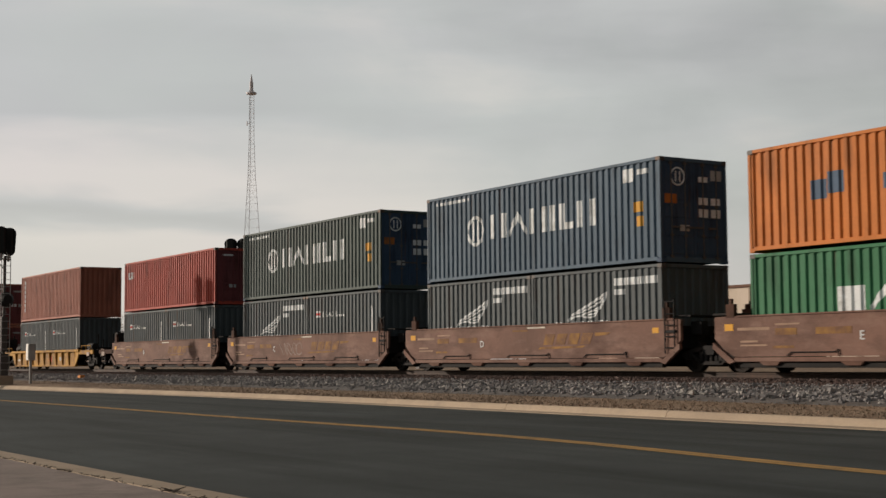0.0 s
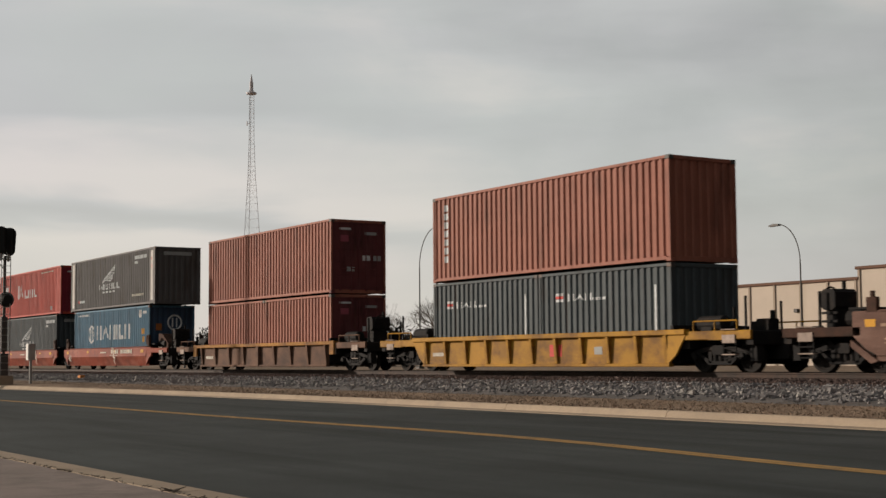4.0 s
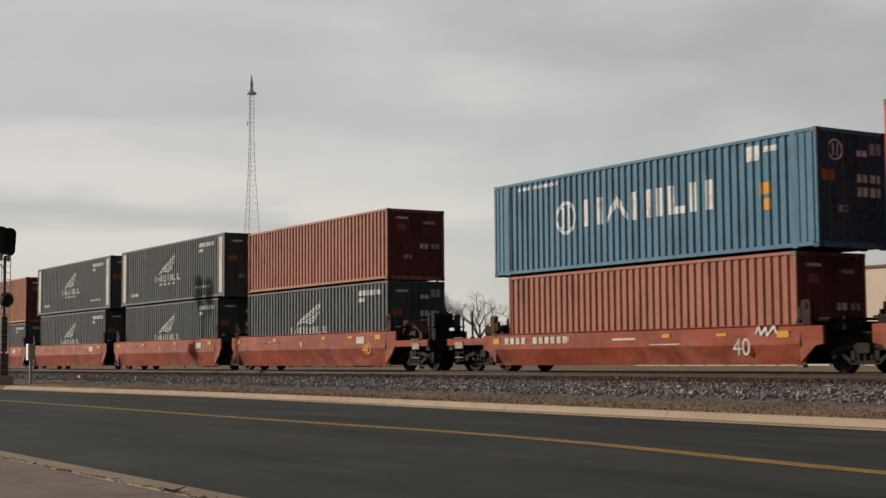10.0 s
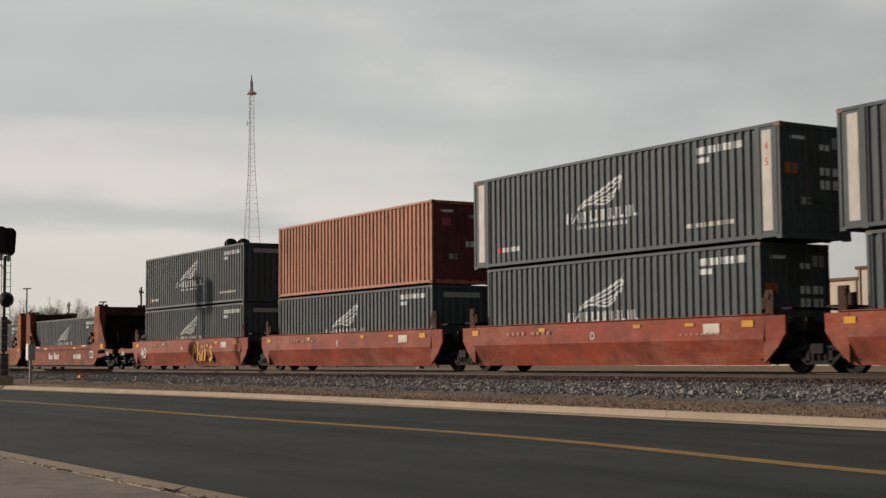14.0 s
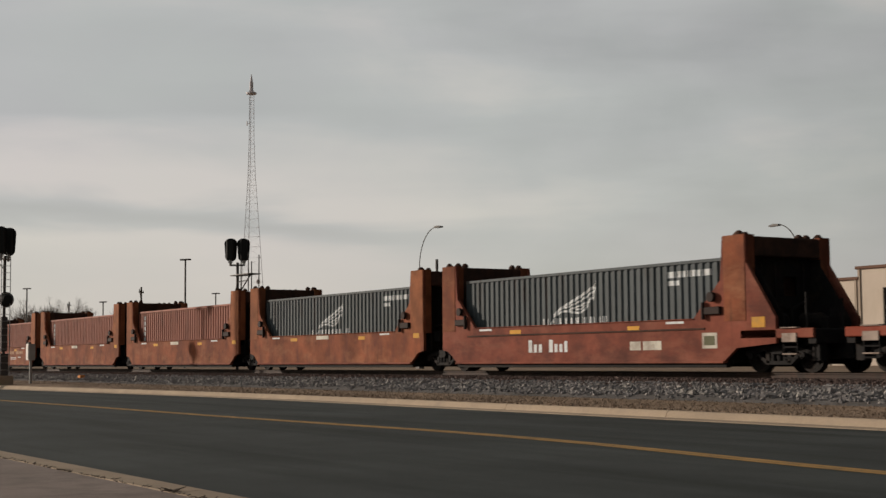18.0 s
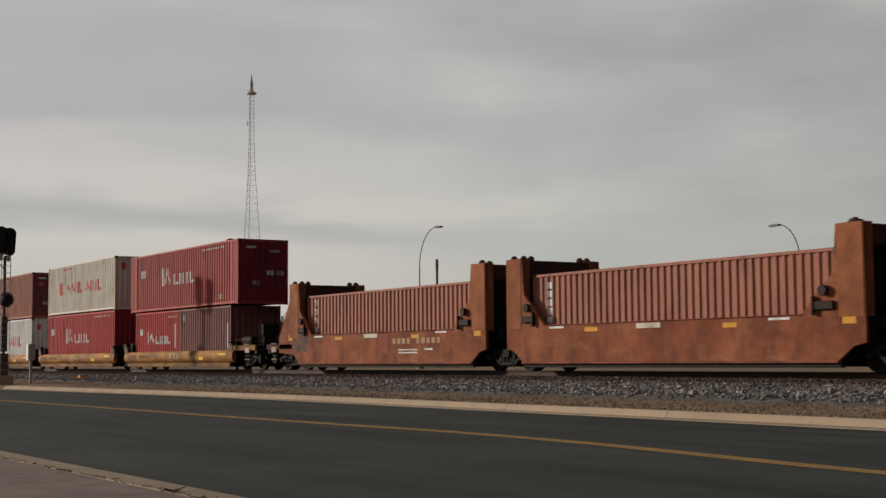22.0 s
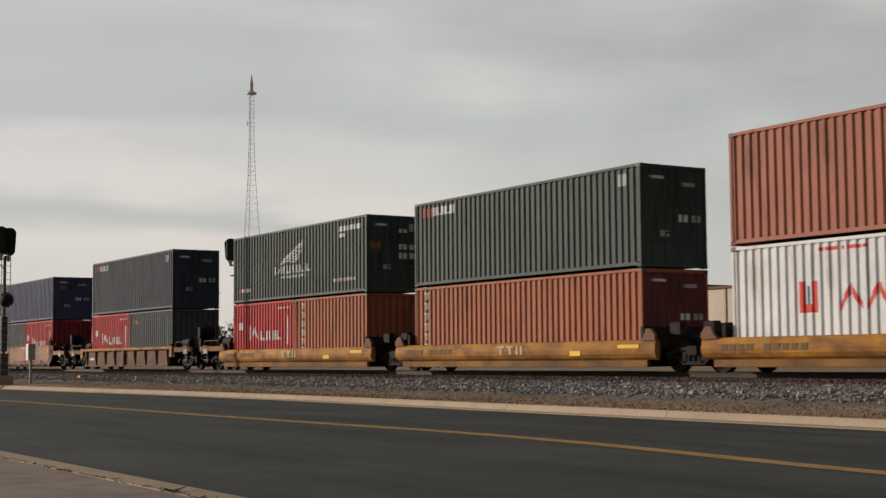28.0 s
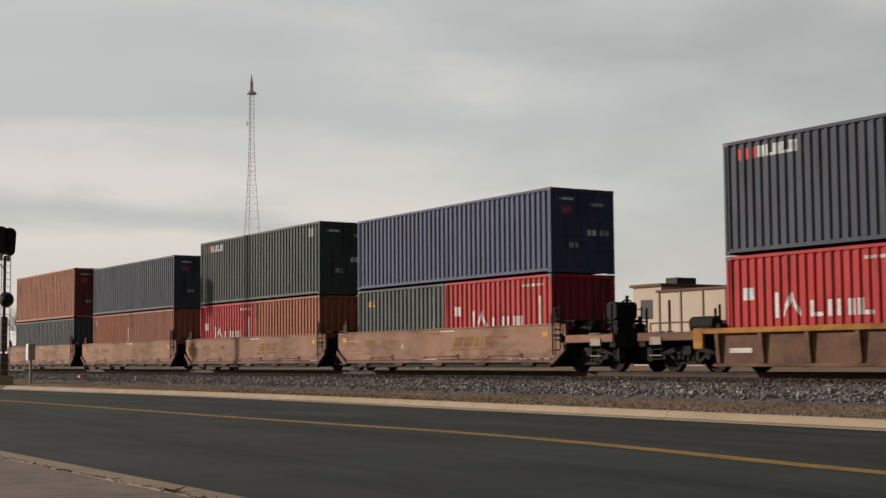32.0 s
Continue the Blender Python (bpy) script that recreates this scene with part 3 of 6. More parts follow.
def bar_mesh(H):
    m = M()
    m.rod((0, 0, 0.10), (0, 0, H - 0.07), 0.02, n=6)
    for z in (0.16, 0.75, H * 0.55, H - 0.16):
        m.box(-0.03, 0.026, -0.05, 0.05, z - 0.035, z + 0.035)
    m.box(-0.01, 0.03, 0.0, 0.30, 0.95, 1.0)
    return m


def cast_mesh():
    m = M()
    m.box(-0.089, 0.089, -0.081, 0.081, 0, 0.118, 0.012)
    return m


def roof_mesh(L):
    m = M()
    h = L / 2 - 0.1
    n = max(4, round(2 * h / 0.42))
    for i in range(n):
        a = -h + 2 * h * i / n
        p = 2 * h / n
        for x0, x1, z0, z1 in ((a, a + 0.35 * p, 0, 0), (a + 0.35 * p, a + 0.5 * p, 0, -0.02), (a + 0.5 * p, a + 0.85 * p, -0.02, -0.02), (a + 0.85 * p, a + p, -0.02, 0)):
            m.poly((x0, -W / 2 + 0.05, z0), (x1, -W / 2 + 0.05, z1), (x1, W / 2 - 0.05, z1), (x0, W / 2 - 0.05, z0))
    return m


class Marks:
    """Painted marks that follow the corrugation of the near side."""

    def __init__(self, L, H):
        self.L, self.H, self.pts, self.made, self.held = L, H, ribs(*side_span(L)), [], None

    def slab(self, mat, x0, x1, zb0, zt0, zb1, zt1):
        m = self.held
        if m is None:
            m = M()
            self.made.append((mat, m))
        a, b = self.pts[0][0] + 0.02, self.pts[-1][0] - 0.02
        cut = [x0] + [p for p, d in self.pts if x0 + 0.004 < p < x1 - 0.004] + [x1]
        for p, q in zip(cut, cut[1:]):
            if q <= a or p >= b:
                continue
            f, g = (p - x0) / (x1 - x0), (q - x0) / (x1 - x0)
            yp, yq = (-(W / 2 - 0.022 - depth_at(t, self.pts)) - 0.005 for t in (p, q))
            m.poly((p, yp, zb0 + f * (zb1 - zb0)), (q, yq, zb0 + g * (zb1 - zb0)), (q, yq, zt0 + g * (zt1 - zt0)), (p, yp, zt0 + f * (zt1 - zt0)))

    def uv(self, mat, u0, u1, v0, v1):
        X, Z = (lambda u: -self.L / 2 + u * self.L), self.H
        self.slab(mat, X(u0), X(u1), v0 * Z, v1 * Z, v0 * Z, v1 * Z)

    def blocks(self, mat, u0, u1, v0, v1, pattern):
        """A line of plain blocks: w wide, n narrow, p a pair of stems, s a slanted pair, . a gap, - a short one."""
        wide = {"w": 1.0, "n": 0.30, "p": 1.0, "s": 1.05, ".": 0.35, "-": 0.6, "t": 0.8}
        total = sum(wide[c] + 0.22 for c in pattern) - 0.22
        X0, X1 = -self.L / 2 + u0 * self.L, -self.L / 2 + u1 * self.L
        k = (X1 - X0) / total
        z0, z1 = v0 * self.H, v1 * self.H
        x = X0
        for c in pattern:
            w = wide[c] * k
            if c in "wn":
                self.slab(mat, x, x + w, z0, z1, z0, z1)
            elif c == "p":
                self.slab(mat, x, x + 0.27 * w, z0, z1, z0, z1)
                self.slab(mat, x + 0.70 * w, x + w, z0, z1, z0, z1)
            elif c == "s":
                self.slab(mat, x, x + 0.48 * w, z0, z0 + 0.25 * (z1 - z0), z0 + 0.6 * (z1 - z0), z1)
                self.slab(mat, x + 0.52 * w, x + w, z0 + 0.6 * (z1 - z0), z1, z0, z0 + 0.25 * (z1 - z0))
            elif c == "t":
                self.slab(mat, x, x + 0.34 * w, z0, z1, z0, z1)
                self.slab(mat, x + 0.38 * w, x + w, z0, z0 + 0.26 * (z1 - z0), z0, z0 + 0.26 * (z1 - z0))
            elif c == "-":
                self.slab(mat, x, x + w, z0, z0 + 0.5 * (z1 - z0), z0, z0 + 0.5 * (z1 - z0))
            x += w + 0.22 * k

    def ring(self, mat, u, v, r, thick):
        cx, cz = -self.L / 2 + u * self.L, v * self.H
        self.held = M()
        self.made.append((mat, self.held))
        n = 16
        for i in range(n):
            a, b = -r + 2 * r * i / n, -r + 2 * r * (i + 1) / n
            o = [math.sqrt(max(0, r * r - t * t)) for t in (a, b)]
            q = [math.sqrt(max(0, (r - thick) ** 2 - t * t)) for t in (a, b)]
            self.slab(mat, cx + a, cx + b, cz + q[0], cz + o[0], cz + q[1], cz + o[1])
            self.slab(mat, cx + a, cx + b, cz - o[0], cz - q[0], cz - o[1], cz - q[1])
        self.held = None

    def wing(self, mat, u, v, size):
        """A raised wing in open strokes: leading edge, trailing edge and feathers."""
        x, z = -self.L / 2 + u * self.L, v * self.H
        X, Z = 2.1 * size, 0.88 * size
        lines = (([(0.0, 0.0), (0.10, 0.20), (0.30, 0.38), (0.60, 0.62), (0.85, 0.85), (1.0, 1.0)], 0.085), ([(0.90, 0.56), (0.95, 0.76), (1.0, 1.0)], 0.10),
                 ([(0.28, 0.27), (0.60, 0.47), (0.80, 0.64), (0.95, 0.82)], 0.055), ([(0.34, 0.20), (0.62, 0.33), (0.80, 0.45), (0.92, 0.60)], 0.055),
                 ([(0.04, 0.05), (0.22, 0.17), (0.45, 0.15)], 0.06), ([(0.38, 0.13), (0.60, 0.09), (0.73, 0.18), (0.80, 0.36)], 0.06), ([(0.50, 0.20), (0.66, 0.22), (0.86, 0.46)], 0.05))
        for pts, w in lines:
            self.held = M()
            self.made.append((mat, self.held))
            for (a, p), (b, q) in zip(pts, pts[1:]):
                k = w * size * math.hypot(1, (q - p) * Z / ((b - a) * X)) / 2
                self.slab(mat, x + a * X, x + b * X, z + p * Z - k, z + p * Z + k, z + q * Z - k, z + q * Z + k)
            self.held = None


def mark_emblemed(k, mat):
    L = k.L
    s = 12.19 / L
    c = 0.5
    U = lambda u: c + (u - c) * s
    k.ring(mat, U(0.245), 0.545, 0.50, 0.115)
    k.blocks(mat, U(0.228), U(0.262), 0.43, 0.66, "nn")
    k.blocks(mat, U(0.315), U(0.765), 0.43, 0.70, "pspntp")
    k.blocks(mat, U(0.045), U(0.215), 0.90, 0.935, "nwwwnn")
    k.uv(mat, U(0.865), U(0.905), 0.80, 0.93)
    k.uv(mat, U(0.915), U(0.955), 0.86, 0.91)
    k.uv(YELLOW_MARK, U(0.905), U(0.935), 0.50, 0.60)
    k.uv(YELLOW_MARK, U(0.912), U(0.935), 0.36, 0.46)


def mark_tall(k, mat):
    s = 12.19 / k.L
    U = lambda u: 0.5 + (u - 0.5) * s
    k.uv(mat, U(0.055), U(0.105), 0.60, 0.73)
    k.blocks(mat, U(0.30), U(0.385), 0.42, 0.72, "ns")
    k.blocks(mat, U(0.425), U(0.64), 0.42, 0.60, "tnpt")
    k.blocks(FADED_MARK, U(0.72), U(0.93), 0.90, 0.925, "wnwwnwnw")
    k.uv(GREY_MARK, U(0.885), U(0.91), 0.10, 0.18)


def mark_charcoal(k, mat):
    s = 12.19 / k.L
    U = lambda u: 0.5 + (u - 0.5) * s
    k.wing(mat, U(0.392), 0.495, 0.98)
    k.blocks(mat, U(0.348), U(0.612), 0.365, 0.475, "psp.tpptntpt")
    k.blocks(mat, U(0.385), U(0.575), 0.30, 0.335, "npnpnpnpn")
    k.blocks(mat, U(0.815), U(0.955), 0.835, 0.90, "wwnww")
    k.uv(mat, U(0.815), U(0.855), 0.755, 0.805)
    k.uv(RED_MARK, U(0.045), U(0.065), 0.16, 0.21)
    k.blocks(mat, U(0.07), U(0.145), 0.16, 0.21, "wnw")
    k.blocks(FADED_MARK, U(0.775), U(0.925), 0.175, 0.215, "wnwnwwnw")


def mark_charcoal20(k, mat):
    for i in range(3):
        k.uv(WHITE_MARK if i % 2 == 0 else RED_MARK, 0.13, 0.20, 0.66 + 0.035 * i, 0.69 + 0.035 * i)
    k.blocks(mat, 0.235, 0.42, 0.66, 0.745, "psp")
    k.blocks(mat, 0.43, 0.53, 0.66, 0.69, "nwnw")
    k.uv(mat, 0.875, 0.895, 0.10, 0.78)


def mark_wing20(k, mat):
    k.wing(mat, 0.30, 0.44, 0.85)
    k.blocks(mat, 0.20, 0.62, 0.33, 0.43, "psp.tppnt")
    k.blocks(mat, 0.66, 0.96, 0.80, 0.88, "wwnw")
    k.uv(mat, 0.66, 0.73, 0.70, 0.76)


def mark_tall20(k, mat):
    k.uv(mat, 0.09, 0.16, 0.56, 0.68)
    k.blocks(mat, 0.27, 0.41, 0.38, 0.62, "ns")
    k.blocks(mat, 0.46, 0.78, 0.38, 0.53, "tnpt")
    k.blocks(FADED_MARK, 0.74, 0.93, 0.87, 0.90, "wnwnw")
    k.uv(mat, 0.89, 0.905, 0.30, 0.75)


def mark_redmark(k, mat):
    k.uv(mat, 0.185, 0.235, 0.40, 0.47)
    k.uv(mat, 0.185, 0.20, 0.47, 0.66)
    k.uv(BLUE_MARK, 0.205, 0.215, 0.47, 0.62)
    k.uv(mat, 0.22, 0.235, 0.47, 0.66)
    k.blocks(mat, 0.29, 0.53, 0.405, 0.625, "sspt")
    k.blocks(mat, 0.58, 0.80, 0.405, 0.625, "snpt")
    k.uv(YELLOW_MARK, 0.955, 0.972, 0.30, 0.42)
    k.blocks(mat, 0.24, 0.36, 0.90, 0.93, "nwnwn")


def mark_cornermark(k, mat):
    k.blocks(RED_MARK, 0.04, 0.095, 0.825, 0.925, "nnn")
    k.blocks(mat, 0.10, 0.205, 0.825, 0.925, "wtwtw")
    k.uv(GREY_MARK, 0.92, 0.95, 0.80, 0.92)


def mark_uprightmark(k, mat):
    u = 0.055 * 12.19 / k.L
    for i in range(6):
        v = 0.93 - 0.135 * i
        k.uv(mat, u - 0.004, u + 0.016 * 12.19 / k.L, v - 0.022, v)
        k.uv(mat, u + 0.002, u + 0.010 * 12.19 / k.L, v - 0.095, v - 0.022)


def mark_badge(k, mat):
    k.blocks(mat, 0.05, 0.115, 0.66, 0.80, "tpn")


def mark_thin(k, mat):
    for i in range(7):
        v = 0.90 - 0.10 * i
        k.uv(mat, 0.058, 0.078, v - 0.075, v)


def mark_largemark(k, mat):
    k.blocks(mat, 0.228, 0.92, 0.40, 0.64, "wstptptps")


def mark_bluemark(k, mat):
    k.uv(BLUE_MARK, 0.170, 0.212, 0.44, 0.62)
    k.uv(BLUE_MARK, 0.214, 0.252, 0.48, 0.68)
    k.blocks(BLUE_MARK, 0.35, 0.88, 0.46, 0.60, "pstst.tpstp")


def mark_small(k, mat):
    k.uv(GREY_MARK, 0.06, 0.10, 0.78, 0.90)
    k.uv(WHITE_MARK, 0.93, 0.945, 0.12, 0.70)


def mark_yellow(k, mat):
    k.blocks(YELLOW_MARK, 0.09, 0.24, 0.76, 0.84, "pntn")
    k.uv(WHITE_MARK, 0.87, 0.885, 0.20, 0.88)


STYLES = {"emblemed": mark_emblemed, "tall": mark_tall, "charcoal": mark_charcoal, "charcoal20": mark_charcoal20, "wing20": mark_wing20, "tall20": mark_tall20, "redmark": mark_redmark, "cornermark": mark_cornermark,
          "uprightmark": mark_uprightmark, "badge": mark_badge, "thin": mark_thin, "largemark": mark_largemark, "bluemark": mark_bluemark, "small": mark_small, "yellow": mark_yellow}
LABELS = {
    "emblemed": "{} corrugated steel container with white emblem and block marks", "tall": "{} corrugated container with white block marks", "charcoal": "{} corrugated container with a white wing emblem",
    "charcoal20": "short {} corrugated container with a small white and red mark", "wing20": "short {} corrugated container with a white wing emblem", "tall20": "short {} corrugated container with white block marks",
    "redmark": "{} corrugated container with red block marks and rust runs", "cornermark": "{} corrugated container with a small red and white mark", "uprightmark": "{} corrugated container with a white upright mark",
    "badge": "{} corrugated container with a pale corner mark", "thin": "{} corrugated container with a faint upright mark", "largemark": "{} corrugated container with large white block marks",
    "bluemark": "{} corrugated container with blue block marks", "small": "{} corrugated container with small pale marks", "yellow": "short {} corrugated container with a yellow mark", "": "plain {} corrugated container"}
COLOUR_WORDS = {"brown": "red-brown", "brown_dark": "dark brown", "tan_brown": "tan-brown", "faded_red": "faded red", "signal_red": "red", "red_fresh": "bright red", "crimson": "crimson", "charcoal": "dark grey",
                "charcoal_warm": "weathered grey", "green_grey": "dark green-grey", "slate_blue": "slate blue", "sea_blue": "sea blue", "violet_blue": "violet-blue", "grey_blue": "grey-blue",
                "dark_slate": "dark slate", "white": "white", "cream": "stained cream", "orange": "orange", "green": "green", "terracotta": "terracotta", "plum": "plum-brown"}


# side paint to its darker end copy; the shade of the ends is painted in
SHADED_END_COLOUR = {"brown": "maroon_shaded_end", "tan_brown": "maroon_shaded_end", "faded_red": "maroon_shaded_end", "terracotta": "maroon_shaded_end", "signal_red": "crimson_shaded_end", "crimson": "crimson_shaded_end", "red_fresh": "crimson_shaded_end"}


def door_marks(style, H, left):
    """Small plates and marks on a door leaf, as (y0, y1, z0, z1, material)."""
    w = W / 2 - 0.09
    if left:
        out = [(0.25 * w, 0.75 * w, 0.86 * H, 0.89 * H, WHITE_MARK)] if style != "emblemed" else []
        if style in ("emblemed", "charcoal"):
            out.append((0.08 * w, 0.46 * w, 0.56 * H, 0.65 * H, ORANGE_MARK))
        if style == "":
            out.append((0.30 * w, 0.62 * w, 0.70 * H, 0.79 * H, PINK_MARK))
        return out + [(0.55 * w, 0.85 * w, 0.30 * H, 0.36 * H, GREY_MARK)]
    out = [(0.25 * w, 0.75 * w, 0.80 * H, 0.84 * H, GREY_MARK), (0.55 * w, 0.85 * w, 0.45 * H, 0.52 * H, WHITE_MARK), (0.12 * w, 0.42 * w, 0.45 * H, 0.52 * H, GREY_MARK)]
    if style in ("emblemed", "charcoal"):
        out = [(0.15 * w, 0.45 * w, 0.44 * H, 0.52 * H, WHITE_MARK), (0.55 * w, 0.85 * w, 0.44 * H, 0.52 * H, WHITE_MARK), (0.15 * w, 0.45 * w, 0.56 * H, 0.63 * H, WHITE_MARK),
               (0.55 * w, 0.85 * w, 0.56 * H, 0.63 * H, WHITE_MARK), (0.1 * w, 0.45 * w, 0.80 * H, 0.90 * H, GREY_MARK), (0.55 * w, 0.85 * w, 0.78 * H, 0.83 * H, WHITE_MARK)]
    return out


def corner_mesh(H, flat):
    """Outer bay of a long container: a plain sheet, or one with two grooves."""
    if flat:
        return M().box(-0.31, 0.31, -0.018, 0.018, 0.14, H - 0.1, 0.006)
    m = M().box(-0.31, 0.31, -0.006, 0.006, 0.14, H - 0.1)
    for a, b in ((-0.31, -0.16), (-0.07, 0.07), (0.16, 0.31)):
        m.box(a, b, -0.03, 0.03, 0.15, H - 0.11, 0.02)
    return m


def container(color, style, L, H, doors, mark=WHITE_MARK, end_color=None, post_white=False):
    mat = PAINT[color]
    emat = PAINT[end_color or (SHADED_END_COLOUR.get(color, color) if doors or style in ("emblemed", "tall", "tall20") else color)]
    # emblemed ends are a deeper blue, darkened further to carry their shade
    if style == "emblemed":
        emat = PAINT["navy_shaded_end"]
    ob = thing("shipping_container", LABELS[style].format(COLOUR_WORDS[color]), "shipping container", "containers on the train")
    part("frame", shared(("frame", L, H), lambda: frame_mesh(L, H)), mat, ob)
    for near in (True, False):
        part("side_panel", shared(("side_panel", L, H, near), lambda: side_mesh(L, H, near)), mat, ob)
    part("roof_panel", shared(("roof_panel", L), lambda: roof_mesh(L)), mat, ob, at=pose(0, 0, H - 0.012))
    part("floor_panel", shared(("floor_panel", L), lambda: M().box(-L / 2 + 0.09, L / 2 - 0.09, -W / 2 + 0.08, W / 2 - 0.08, 0.10, 0.135)), BLACK_STEEL, ob)
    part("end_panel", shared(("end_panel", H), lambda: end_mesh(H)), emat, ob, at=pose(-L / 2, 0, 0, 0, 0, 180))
    if L > 13:
        for near in (-1, 1):
            for e in (-1, 1):
                key = ("corner_panel", H)
                part("corner_panel", shared(key + (post_white,), lambda: corner_mesh(H, post_white)), mat, ob, at=pose(e * 6.42, near * (W / 2 - 0.03), 0))
                if post_white:
                    part("white_panel", shared(("white_panel", H), lambda: M().box(-0.165, 0.165, -0.004, 0.004, 0.22, H - 0.17, 0.002)), PANEL_WHITE, ob, "white-painted corner panel with rust runs", at=pose(e * 6.40, near * (W / 2 - 0.008), 0))
                if post_white and near < 0 and e > 0:
                    for digit, dz in (("4", 0.80), ("5", 0.665)):
                        part("size_mark", words(digit, 0.28), RED_MARK, ob, "red painted size digit", at=pose(e * 6.40, -W / 2 + 0.001, H * dz))
    if doors:
        w = W / 2 - 0.09
        for left in (True, False):
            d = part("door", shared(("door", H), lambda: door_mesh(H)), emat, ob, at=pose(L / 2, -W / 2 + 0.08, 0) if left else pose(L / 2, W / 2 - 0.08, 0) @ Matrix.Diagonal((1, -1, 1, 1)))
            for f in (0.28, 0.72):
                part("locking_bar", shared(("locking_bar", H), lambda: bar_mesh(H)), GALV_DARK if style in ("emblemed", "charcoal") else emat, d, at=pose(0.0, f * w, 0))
            for y0, y1, z0, z1, mm in door_marks(style, H, left):
                part("door_plate", shared(("door_plate", y0, y1, z0, z1), lambda: M().box(-0.02, -0.010, y0, y1, z0, z1)), mm, d)
            if style == "emblemed" and left:
                part("emblem", M().ring((-0.012, 0.5 * w, 0.82 * H), (1, 0, 0), 0.24, 0.025, 20, 4), WHITE_MARK, d)
                for y in (-0.09, 0.06):
                    part("emblem_bar", shared(("emblem_bar", H, y), lambda: M().box(-0.02, -0.008, 0.5 * w + y, 0.5 * w + y + 0.04, 0.82 * H - 0.15, 0.82 * H + 0.15)), WHITE_MARK, d)
    else:
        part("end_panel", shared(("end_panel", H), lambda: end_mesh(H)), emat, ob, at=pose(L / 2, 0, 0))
        if style == "charcoal":
            part("end_mark", M().box(0, 0.006, -0.75, 0.75, H - 0.42, H - 0.24), GREY_MARK, ob, at=pose(L / 2 - 0.03, 0, 0))
        if style == "redmark":
            for y0, y1, z0, z1, mm in ((-0.85, -0.62, 0.76, 0.88, RED_MARK), (0.45, 0.62, 0.78, 0.84, GREY_MARK), (0.55, 0.80, 0.36, 0.45, YELLOW_MARK)):
                part("end_mark", M().box(0, 0.006, y0, y1, z0 * H, z1 * H), mm, ob, at=pose(L / 2 - 0.03, 0, 0))
        if style == "emblemed":
            part("emblem", M().ring((L / 2 - 0.025, 0.15, 0.70 * H), (1, 0, 0), 0.36, 0.045, 24, 4), WHITE_MARK, ob)
            for y in (0.0, 0.22):
                part("emblem_bar", M().box(L / 2 - 0.03, L / 2 - 0.018, y, y + 0.07, 0.62 * H, 0.78 * H), WHITE_MARK, ob)
            part("end_mark", M().box(L / 2 - 0.03, L / 2 - 0.018, -0.85, -0.55, 0.56 * H, 0.68 * H), ORANGE_MARK, ob)
    for x in (-1, 1):
        for y in (-1, 1):
            for z in (0, H - 0.118):
                part("corner_casting", shared(("corner_casting",), cast_mesh), CASTING if z else emat, ob, at=pose(x * (L / 2 - 0.088), y * (W / 2 - 0.08), z))
    if style:
        k = Marks(L, H)
        STYLES[style](k, mark)
        for mm, m in k.made:
            if m.f:
                part("marking", m, mm, ob)
    return ob

# ------------------------------------------------------------------ well cars
TRUCK_X, WHEEL_R, BASE = 7.75, 0.42, 0.36
WHEELSETS = []


def wheelset_mesh():
    m = M()
    m.rod((0, -1.02, 0), (0, 1.02, 0), 0.075, n=10)
    for s in (-1, 1):
        prof = [(0.0, 0.10), (0.01, 0.17), (0.025, 0.19), (0.03, 0.32), (0.0, 0.35), (0.0, 0.415), (0.10, 0.425), (0.115, 0.455), (0.135, 0.455), (0.14, 0.36), (0.10, 0.32), (0.09, 0.19), (0.13, 0.16), (0.13, 0.10)]
        m.lathe((0, s * 0.83, 0), (0, -s, 0), prof, 24)
        for i in range(4):
            a = math.pi / 2 * i
            x, z = 0.255 * math.cos(a), 0.255 * math.sin(a)
            m.box(x - 0.035, x + 0.035, s * 0.815 - 0.015, s * 0.815 + 0.015, z - 0.035, z + 0.035)
    return m


def frame_side_mesh():
    m = M()
    y0, y1 = -0.08, 0.08
    m.extrude([(-1.12, y0, 0.52), (-0.55, y0, 0.66), (0.55, y0, 0.66), (1.12, y0, 0.52), (1.12, y0, 0.42), (0.50, y0, 0.54), (-0.50, y0, 0.54), (-1.12, y0, 0.42)], (0, y1 - y0, 0))
    m.extrude([(-0.78, y0, 0.47), (-0.42, y0, 0.20), (0.42, y0, 0.20), (0.78, y0, 0.47), (0.66, y0, 0.48), (0.36, y0, 0.29), (-0.36, y0, 0.29), (-0.66, y0, 0.48)], (0, y1 - y0, 0))
    for s in (-1, 1):
        m.box(s * 0.36 - 0.06, s * 0.36 + 0.06, y0, y1, 0.24, 0.58)
        m.box(s * 0.87 - 0.14, s * 0.87 + 0.14, y0 - 0.02, y1 + 0.02, 0.34, 0.54, 0.02)
        m.rod((s * 0.87, y0 - 0.09, 0.42), (s * 0.87, y1, 0.42), 0.085, n=10)
    for x in (-0.2, 0.0, 0.2):
        m.rod((x, 0, 0.27), (x, 0, 0.50), 0.085, n=10)
    return m


